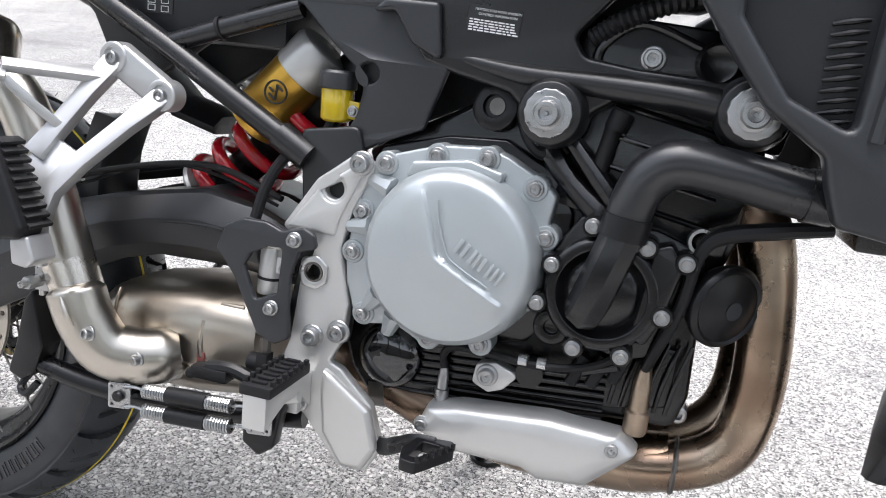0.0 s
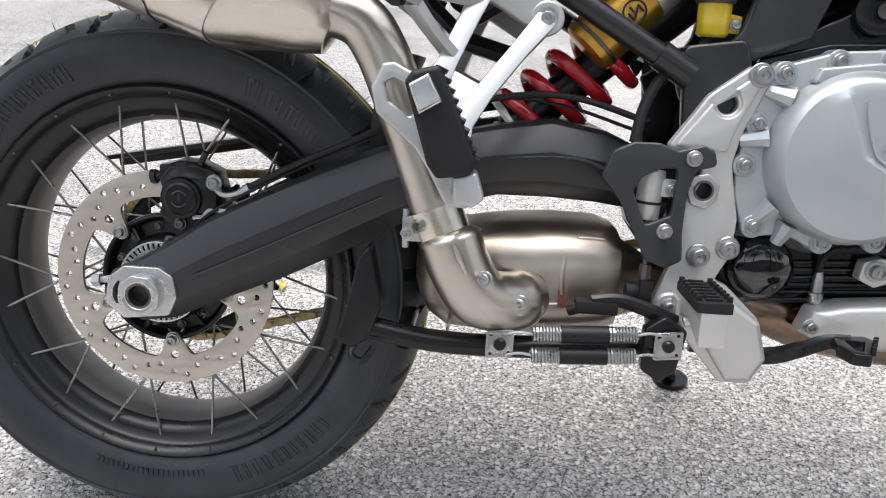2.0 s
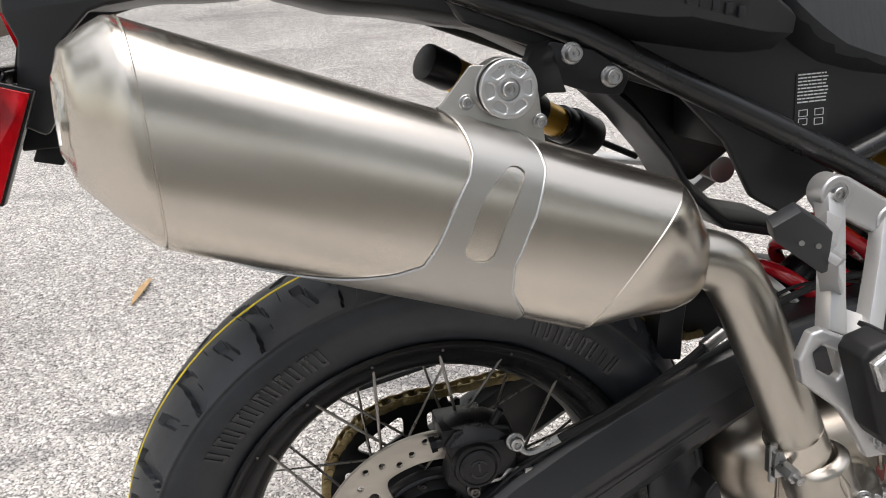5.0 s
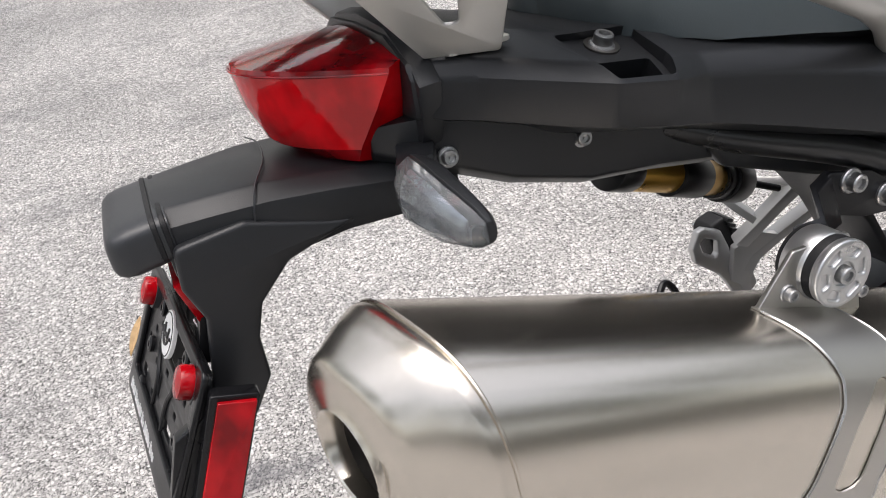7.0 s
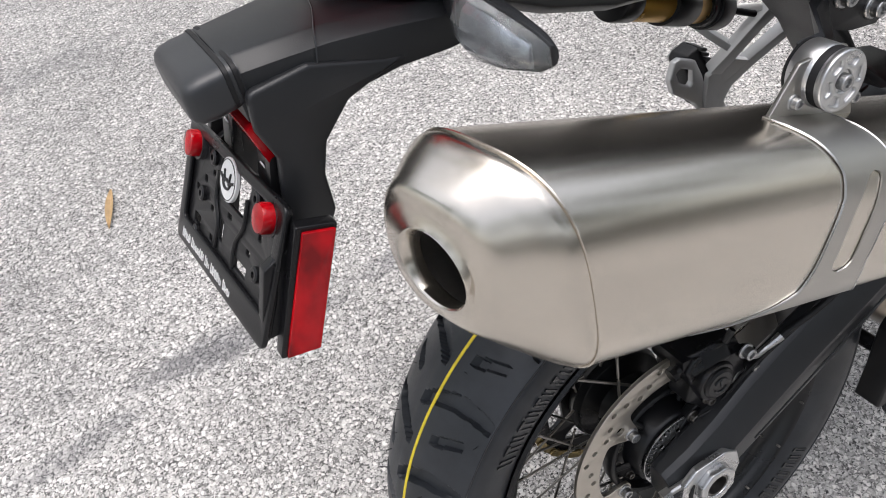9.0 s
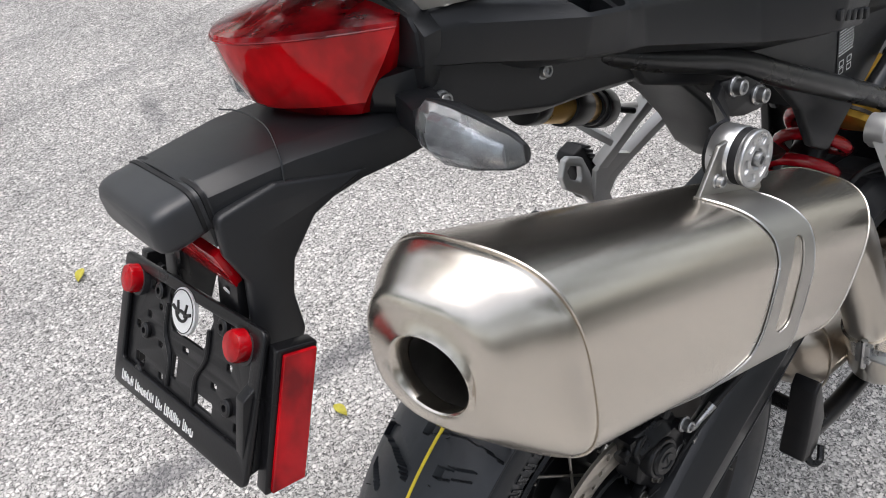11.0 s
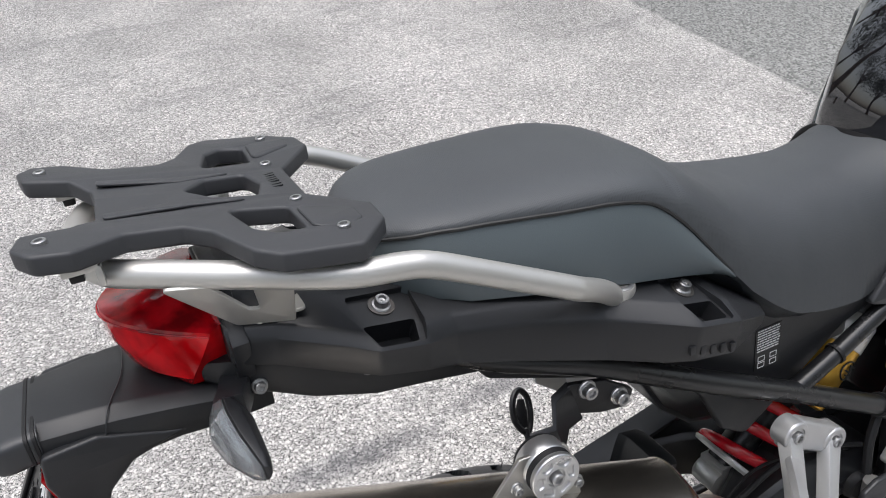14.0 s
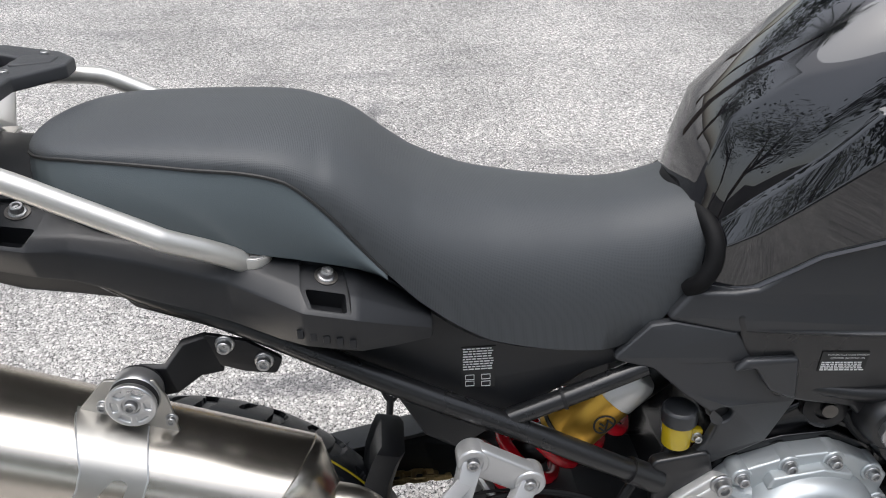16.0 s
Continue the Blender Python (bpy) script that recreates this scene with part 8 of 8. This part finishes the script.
def plate_holder():
    a = Vector((0.07, -0.9975, 0)).normalized()
    b = Vector((0.508, 0, 0.863))
    b = (b - a * a.dot(b)).normalized()
    n = a.cross(b)
    m = Matrix((a, b, n)).transposed().to_4x4()
    m.translation = Vector((-0.3375, -0.0035, 0.796))
    W, H = 0.0905, 0.0475
    cuts = [rounded([(-0.022, 0.012), (0.022, 0.012), (0.03, 0.035), (0.025, 0.043), (-0.025, 0.043), (-0.03, 0.035)], 0.004)]
    for x, y, w, h in ((-0.05, 0.034, 0.014, 0.006), (0.05, 0.034, 0.014, 0.006), (-0.062, -0.024, 0.014, 0.008), (0.03, -0.022, 0.022, 0.008), (-0.012, -0.012, 0.007, 0.016), (-0.055, 0.012, 0.006, 0.005), (0.055, 0.012, 0.006, 0.005), (-0.07, 0.0, 0.006, 0.005), (0.072, -0.002, 0.005, 0.006), (-0.035, -0.004, 0.006, 0.004), (0.04, -0.006, 0.007, 0.004), (-0.04, 0.022, 0.005, 0.004), (0.0, 0.004, 0.008, 0.004), (0.07, -0.022, 0.005, 0.006), (-0.03, -0.026, 0.006, 0.005)):
        cuts.append(rounded([(x - w / 2, y - h / 2), (x + w / 2, y - h / 2), (x + w / 2, y + h / 2), (x - w / 2, y + h / 2)], 0.0012, 2))
    back = part("plate_holder", plate(rounded([(-W, -H), (W, -H), (W, H), (-W, H)], 0.006), -0.002, 0.001, cuts, 0.0008, m), satin_black, bike, "empty black number plate holder")
    frame_in = rounded([(-W + 0.008, -H + 0.017), (W - 0.008, -H + 0.017), (W - 0.008, H - 0.006), (-W + 0.008, H - 0.006)], 0.004)
    fr = part("surround", plate(rounded([(-W - 0.003, -H - 0.004), (W + 0.003, -H - 0.004), (W + 0.003, H + 0.002), (-W - 0.003, H + 0.002)], 0.007), 0.001, 0.005, [frame_in], 0.0012, m), satin_black, back, "black plate surround")
    # dealer name reduced to plain white bars
    rnd = random.Random(11)
    x = -0.078
    bars = []
    for word in (4, 6, 2, 5, 3):
        for i in range(word):
            h = 0.0078 if i == 0 else rnd.choice((0.0052, 0.0052, 0.0072))
            w = rnd.uniform(0.0024, 0.0032)
            for f in (0, 1):
                bars.append(moved(block((x + f * w, -H + 0.002 + h / 2, 0.0052), (0.0009, h * (1 if f == 0 else 0.75), 0.0006)), m))
            bars.append(moved(block((x + w / 2, -H + 0.002 + (h * 0.5 if i % 2 else 0.0006), 0.0052), (w, 0.0009, 0.0006)), m))
            x += w + 0.0021
        x += 0.0028
    tagged(part("name_strip", joined(*bars), white_print, fr, "row of plain white bars"), kind="stuff")
    for x in (-0.072, 0.072):
        dome = part("round_reflector", moved(lathe([(0.0105, 0.0), (0.0105, 0.006), (0.0095, 0.0078), (0.004, 0.0088), (0.001, 0.009)], (0, 0, 0), (0, 0, 1), 24), m @ Matrix.Translation((x, 0.034, 0.005))), reflector_red, back, "round red reflector", angle=50)
        part("base", moved(lathe([(0.0125, -0.004), (0.0125, 0.002), (0.001, 0.002)], (0, 0, 0), (0, 0, 1), 24), m @ Matrix.Translation((x, 0.034, 0.003))), grey_plastic, dome)
    for x, y in ((-0.055, 0.0), (0.06, -0.012), (-0.058, -0.033), (0.062, -0.036), (-0.04, 0.034), (0.045, 0.036)):
        part("stud", moved(lathe([(0.006, 0), (0.006, 0.003), (0.0045, 0.004), (0.0025, 0.004), (0.0022, 0.0015), (0.001, 0.0015)], (0, 0, 0), (0, 0, 1), 14), m @ Matrix.Translation((x, y, 0.0005))), satin_black, back)
    for x0, x1 in ((-0.028, -0.018), (0.028, 0.018)):
        part("bead", moved(sweep([(x0, 0.028, 0.0015), (x0, 0.008, 0.0015), (x1, -0.008, 0.0015), (x1, -0.028, 0.0015)], 0.0018, 8, 4), m), satin_black, back)
    # round white badge with a plain dark device
    badge = part("badge", moved(lathe([(0.016, 0.0), (0.016, 0.0025), (0.0152, 0.003), (0.001, 0.003)], (0, 0, 0), (0, 0, 1), 36), m @ Matrix.Translation((0.0, 0.032, 0.0035))), white_print, back, "round white badge with a black device")
    dev = [sweep([(0.0075 * math.cos(t), 0.0075 * math.sin(t) + 0.001, 0.0033) for t in [math.radians(200 + 14 * k) for k in range(11)]], 0.0011, 6, 2), sweep([(-0.012, 0.001, 0.0033), (-0.006, -0.001, 0.0033), (0, 0.0, 0.0033), (0.006, -0.001, 0.0033), (0.012, 0.001, 0.0033)], 0.0012, 6, 3), lathe([(0.0148, 0.003), (0.0148, 0.0034), (0.0142, 0.0034), (0.0142, 0.003)], (0, 0, 0), (0, 0, 1), 36, closed=True), rod((0.004, -0.003, 0.0033), (0.006, 0.006, 0.0033), 0.001, 6), rod((-0.004, -0.003, 0.0033), (-0.006, 0.006, 0.0033), 0.001, 6)]
    part("device", moved(joined(*dev), m @ Matrix.Translation((0.0, 0.032, 0.0035))), black_print, badge)
    # side wings with red reflectors
    for sgn in (-1, 1):
        out = rounded([(-0.311, 0.831), (-0.285, 0.822), (-0.325, 0.737), (-0.352, 0.744)], 0.002)
        g = plate(out, -0.103, -0.092, (), 0.001)
        wing = part("side_wing", g if sgn < 0 else mirrored(g), satin_black, back, "black reflector backing")
        r = plate(rounded([(-0.3085, 0.827), (-0.288, 0.820), (-0.3255, 0.740), (-0.348, 0.745)], 0.001), -0.1065, -0.103, (), 0.0008)
        part("side_reflector", r if sgn < 0 else mirrored(r), reflector_red, wing, "long red side reflector")
        st = plate(rounded([(-0.338, 0.806), (-0.303, 0.821), (-0.323, 0.756), (-0.358, 0.756)], 0.003), -0.094, -0.084, (), 0.001)
        part("web", st if sgn < 0 else mirrored(st), satin_black, wing)
    return back


plate_holder()


# ---- luggage rack ----
def rack():
    # half outline in (x, y) from the front centre round to the rear centre
    half = [(-0.064, 0.0), (-0.064, 0.036), (-0.028, 0.086), (-0.030, 0.118), (-0.056, 0.150), (-0.112, 0.150), (-0.128, 0.136), (-0.146, 0.094), (-0.162, 0.079), (-0.20, 0.080), (-0.232, 0.102), (-0.256, 0.102), (-0.267, 0.086), (-0.262, 0.062), (-0.230, 0.054), (-0.216, 0.034), (-0.214, 0.0)]
    full = half + [(x, -y) for x, y in half[::-1][1:-1]]
    mid = rounded([(-0.150, 0.0), (-0.132, 0.022), (-0.100, 0.028), (-0.092, 0.0), (-0.100, -0.028), (-0.132, -0.022)], 0.006)
    holes = [mid]
    for s in (1, -1):
        holes.append(rounded([(-0.128, s * 0.056), (-0.086, s * 0.062), (-0.084, s * 0.108), (-0.104, s * 0.112), (-0.118, s * 0.098)], 0.006))
    p = plate(rounded(full, 0.007), -0.010, 0.005, holes, 0.003, Matrix.Identity(4), 3)
    lift = lambda x: 1.035 + max(0.0, -x - 0.06) * 0.17
    V = [(x, y - 0.005, z + lift(x) - (0.004 if 0.03 < abs(y) < 0.05 and x < -0.15 else 0)) for x, y, z in p[0]]
    r = part("luggage_rack", (V, p[1]), rack_grey, bike, "dark grey moulded luggage rack on silver rails", angle=30)
    for s in (1, -1):
        pad = rounded([(-0.082, s * 0.066), (-0.044, s * 0.092), (-0.044, s * 0.112), (-0.06, s * 0.128), (-0.08, s * 0.11)], 0.006)
        g = plate(pad, 0.003, 0.0075, (), 0.0025, Matrix.Identity(4))
        part("raised_pad", ([(x, y - 0.005, z + lift(x)) for x, y, z in g[0]], g[1]), rack_grey, r)
        rib = plate(rounded([(-0.10, s * 0.036), (-0.15, s * 0.036), (-0.21, s * 0.046), (-0.21, s * 0.036), (-0.15, s * 0.024)], 0.003), 0.003, 0.0054, (), 0.001, Matrix.Identity(4))
        part("rib", ([(x, y - 0.005, z + lift(x)) for x, y, z in rib[0]], rib[1]), rack_grey, r)
        for x, y in ((-0.062, 0.124), (-0.0755, 0.049), (-0.249, 0.080)):
            again("bolt", BOLT, facing((x, s * y - 0.005, lift(x) + (0.0035 if x > -0.07 else 0.0005)), (0, 0, 1), 0.0066), r)
        rail = part("rail", sweep([(0.166, s * 0.119, 0.901), (0.158, s * 0.125, 0.910), (0.138, s * 0.138, 0.926), (0.112, s * 0.150, 0.942), (0.098, s * 0.152, 0.950), (0.04, s * 0.152, 0.980), (-0.008, s * 0.151, 1.004), (-0.03, s * 0.149, 1.010), (-0.07, s * 0.143, 1.014), (-0.13, s * 0.118, 1.023), (-0.185, s * 0.092, 1.031), (-0.218, s * 0.07, 1.034), (-0.232, s * 0.035, 1.035), (-0.234, 0, 1.035)], 0.0102, 20), rail_silver, r, "satin silver tubular rail")
        part("rail_eye", lathe([(0.0148, -0.006), (0.0152, 0.0), (0.0148, 0.008), (0.011, 0.0085), (0.0085, 0.006), (0.001, 0.006)], (0.1745, s * 0.113, 0.903), (0.05, s * 0.12, 1), 24), zinc, rail, bevel=0.0006)
        part("eye_collar", lathe([(0.0155, -0.008), (0.0165, -0.004), (0.0165, 0.004), (0.0155, 0.007)], (0.1745, s * 0.113, 0.903), (0.05, s * 0.12, 1), 24, closed=False), rail_silver, rail)
        flat = rounded([(-0.043, 0.0), (-0.011, 0.0), (0.014, 0.036), (0.022, 0.036), (0.0175, 0.0), (0.046, 0.0), (0.047, 0.058), (0.004, 0.058)], 0.003)
        slope = Matrix(((0.955, 0.0, 0.33, -0.148), (-0.28, 0.55, 0.79, -0.116), (-0.1, -0.835, 0.55, 1.021), (0, 0, 0, 1)))
        g = plate(flat, -0.0015, 0.0015, (), 0.0006, slope)
        leg = part("v_bracket", g if s < 0 else mirrored(g), rail_silver, r, "folded silver bracket")
        foot = plate(rounded([(-0.132, -0.062), (-0.093, -0.062), (-0.093, -0.092), (-0.132, -0.092)], 0.004), 0.9695, 0.9725, (), 0.0006, Matrix.Identity(4))
        part("bracket_foot", foot if s < 0 else mirrored(foot), rail_silver, leg)
        again("bolt", BOLT, facing((-0.1137, s * 0.0745, 0.9725), (0, 0, 1), 0.0085), leg)
        clip = part("clip", joined(block((-0.232, s * 0.082 - 0.004, 1.050), (0.024, 0.016, 0.007)), block((-0.221, s * 0.083 - 0.004, 1.042), (0.005, 0.014, 0.016))), rail_silver, r, bevel=0.002)
        part("clip_nut", block((-0.235, s * 0.082 - 0.004, 1.044), (0.010, 0.009, 0.008)), satin_black, clip, "black clip nut", bevel=0.002)
    # pressed mark as plain bars
    bars = [block((-0.081, y, lift(-0.08) + 0.0052), (0.010, 0.0035, 0.0012)) for y in (-0.017, -0.011, -0.004, 0.001, 0.006, 0.012, 0.017)]
    part("pressed_mark", joined(*bars), black_plastic, r, "row of plain raised bars")
    return r


rack()


# ---- fallen leaves ----
def leaf(x, y, turn, size, tone, label):
    m = bpy.data.materials.get(tone[0]) or surface(tone[0], tone[1], 0.7, grain=300, relief=0.2, vary=0.25, wear=60)
    L, W = size
    V, F = [], []
    k = 9
    for i in range(k):
        f = i / (k - 1)
        w = W * math.sin(math.pi * min(0.98, f * 0.96 + 0.02)) ** 0.8 / 2
        for s in (-1, 0, 1):
            V.append(((f - 0.5) * L, s * w, 0.003 + 0.004 * abs(s) + 0.006 * math.sin(3 * f)))
    for i in range(k - 1):
        for s in range(2):
            p = i * 3 + s
            F.append((p, p + 1, p + 4, p + 3))
    V2 = V + [(a, b, c - 0.0008) for a, b, c in V]
    n = len(V)
    F2 = F + [tuple(i + n for i in f[::-1]) for f in F]
    ob = new("leaf", mesh_of("leaf", (V2, F2), m))
    ob.matrix_world = Matrix.Translation((x, y, 0.001)) @ Matrix.Rotation(turn, 4, "Z")
    tagged(ob, label, "leaf")
    return ob


DRY = ("dry_tan_leaf", (0.42, 0.28, 0.14))
YELLOW = ("yellow_leaf", (0.45, 0.40, 0.05))
GREEN = ("green_leaf", (0.22, 0.33, 0.05))
leaf(-0.482, 1.21, 1.27, (0.125, 0.018), DRY, "dry tan leaf lying on the paving")
leaf(-0.212, 1.32, 0.9, (0.042, 0.02), YELLOW, "small yellow leaf lying on the paving")
leaf(-0.02, 0.604, 1.7, (0.035, 0.018), YELLOW, "small yellow leaf lying on the paving")
leaf(1.176, 1.512, 0.4, (0.024, 0.018), GREEN, "small green leaf lying on the paving")
leaf(1.618, 0.041, 0.3, (0.06, 0.024), YELLOW, "small yellow leaf lying on the paving")


# ---- palms seen in the glossy paint, and unseen trees added for reflections ----
def foliage(name, colour):
    m = Nodes(name)
    info = m.n.new("ShaderNodeNewGeometry").outputs["Random Per Island"]
    m.set(Base_Color=m.mix(info, tuple(c * 0.55 for c in colour), tuple(c * 1.4 for c in colour)), Roughness=0.55)
    return m.mat


leaf_green, palm_green = foliage("tree_leaves", (0.04, 0.065, 0.02)), foliage("palm_leaves", (0.05, 0.085, 0.02))
bark = surface("grey_bark", (0.14, 0.11, 0.085), 0.85, grain=60, relief=0.6, vary=0.3, wear=4, depth=0.01)


def broad_tree(seed, height):
    rnd = random.Random(seed)
    root = new("tree")
    trunk = [(0, 0, 0), (rnd.uniform(-.2, .2), rnd.uniform(-.2, .2), height * 0.25), (rnd.uniform(-.3, .3), rnd.uniform(-.3, .3), height * 0.55)]
    limbs = [sweep(trunk, [0.22, 0.17, 0.1], 10, 4)]
    top = Vector(trunk[-1])
    tips = []
    for k in range(9):
        a = 2 * math.pi * k / 9 + rnd.uniform(-.3, .3)
        q = Vector((math.cos(a) * rnd.uniform(.9, 2.0), math.sin(a) * rnd.uniform(.9, 2.0), height * rnd.uniform(0.55, 0.9)))
        b = Vector(trunk[1]).lerp(top, rnd.uniform(0.2, 1))
        limbs.append(sweep([b, b.lerp(q, 0.5) + Vector((0, 0, 0.2)), q], [0.08, 0.05, 0.02], 6, 3))
        tips.append(q)
    part("trunk", joined(*limbs), bark, root)
    V, F = [], []
    for k in range(2600):
        c = rnd.choice(tips)
        d = Vector((rnd.gauss(0, 1), rnd.gauss(0, 1), rnd.gauss(0, 0.75)))
        p = c + d * 0.62
        s = rnd.uniform(0.08, 0.17)
        u = Vector((rnd.gauss(0, 1), rnd.gauss(0, 1), rnd.gauss(0, 0.5))).normalized()
        v = u.orthogonal().normalized()
        o = len(V)
        V += [p - u * s, p + v * s * 0.45, p + u * s, p - v * s * 0.45]
        F.append((o, o + 1, o + 2, o + 3))
    crown = new("crown", bpy.data.meshes.new("crown"))
    crown.data.from_pydata([tuple(p) for p in V], [], F)
    crown.data.materials.append(leaf_green)
    crown.parent = root
    tagged(root, "broad green tree out of view, added to darken reflections", "tree", group="trees round the yard")
    return root


def palm(seed, height):
    rnd = random.Random(seed)
    root = new("palm_tree")
    bend = Vector((rnd.uniform(-.5, .5), rnd.uniform(-.5, .5), height))
    part("trunk", sweep([(0, 0, 0), (bend.x * 0.3, bend.y * 0.3, height * 0.5), tuple(bend)], [0.16, 0.12, 0.1], 12, 6), bark, root)
    V, F = [], []
    for k in range(26):
        a = 2 * math.pi * k / 26 + rnd.uniform(-.15, .15)
        rise = rnd.uniform(-0.25, 1.0)
        L = rnd.uniform(1.7, 2.3)
        out = Vector((math.cos(a), math.sin(a), 0))
        side = Vector((-math.sin(a), math.cos(a), 0))
        for j in range(26):
            f = j / 25
            p = bend + out * (L * f) + Vector((0, 0, rise * f * 1.1 - 1.5 * f * f))
            w = 0.42 * math.sin(math.pi * min(1, f * 0.9 + 0.1)) + 0.03
            for s in (-1, 1):
                o = len(V)
                tip = p + side * s * w + out * 0.22 + Vector((0, 0, -0.22 * w + rnd.uniform(-.05, .05)))
                V += [p - out * 0.02, p + out * 0.02, tip]
                F.append((o, o + 1, o + 2))
    crown = new("crown", bpy.data.meshes.new("crown"))
    crown.data.from_pydata([tuple(p) for p in V], [], F)
    crown.data.materials.append(palm_green)
    crown.parent = root
    tagged(root, "tall palm with feathery green fronds", "palm tree", group="palms round the yard")
    return root


def back_wall():
    """Unseen rendered wall behind the walk, added to close the yard and darken reflections."""
    wall_paint = surface("grey_render", (0.24, 0.235, 0.225), 0.85, grain=120, relief=0.4, vary=0.12, wear=0.8, depth=0.004)
    ob = new("unseen_wall", mesh_of("unseen_wall", block((-1, -9.5, 1.2), (30, 0.3, 2.4)), wall_paint, bevel=0.02))
    tagged(ob, "plain grey wall out of view, added to darken reflections", "wall", kind="structure")


back_wall()


def lawn():
    """Unseen grass verge before the wall, added for green tint in reflections."""
    m = Nodes("lawn_grass")
    tone = m.mix(m.ramp(m.noise(0.9, 5), (0.35, 0), (0.65, 1)), (0.05, 0.075, 0.018), (0.105, 0.115, 0.035))
    m.set(Base_Color=m.mix(m.math("MULTIPLY", m.noise(160, 4), 0.7), tone, (0.03, 0.045, 0.012)), Roughness=0.8)
    m.bump(m.noise(220, 3), 0.8, 0.02)
    ob = new("lawn", mesh_of("lawn", block((0, -8.2, 0.0), (30, 2.3, 0.06)), m.mat, bevel=0.015))
    tagged(ob, "mown grass verge out of view, added for green reflections", "lawn", kind="structure")


lawn()


def planting():
    first = broad_tree(21, 8.0)
    first.matrix_world = pose(-7.5, 9.5, 0, 0, 0, 20)
    second = broad_tree(22, 9.0)
    second.matrix_world = pose(-3.5, 11.5, 0, 0, 0, 130)
    rnd = random.Random(5)
    # This ring stands out of view and darkens the low sky in reflections.
    spots = [(0.5, 10.5), (4.2, 11.0), (8.0, 10.0), (11.0, 7.0), (13.0, 3.5), (13.5, -0.5), (13.0, -4.5), (11.0, -9.0), (7.5, -13.0), (-10.5, 7.0), (-13, 2.5), (-14, -3.0), (-12, -8.5)]
    for k, (x, y) in enumerate(spots):
        src = first if k % 2 else second
        copy_thing(src, pose(x, y, 0, 0, 0, rnd.uniform(0, 360)))
    # South row, unseen, added to darken reflections in the tank.
    for k in range(5):
        copy_thing(second if k % 2 else first, pose(-6.0 + 3.6 * k + rnd.uniform(-0.4, 0.4), -8.0 - 0.5 * (k % 2), 0, 0, 0, rnd.uniform(0, 360)))
    p = palm(31, 6.2)
    p.matrix_world = pose(-1.6, 4.4, 0)
    copy_thing(p, pose(2.4, 5.0, 0, 0, 0, 140))
    copy_thing(p, pose(4.5, -5.0, 0, 0, 0, 40))


planting()
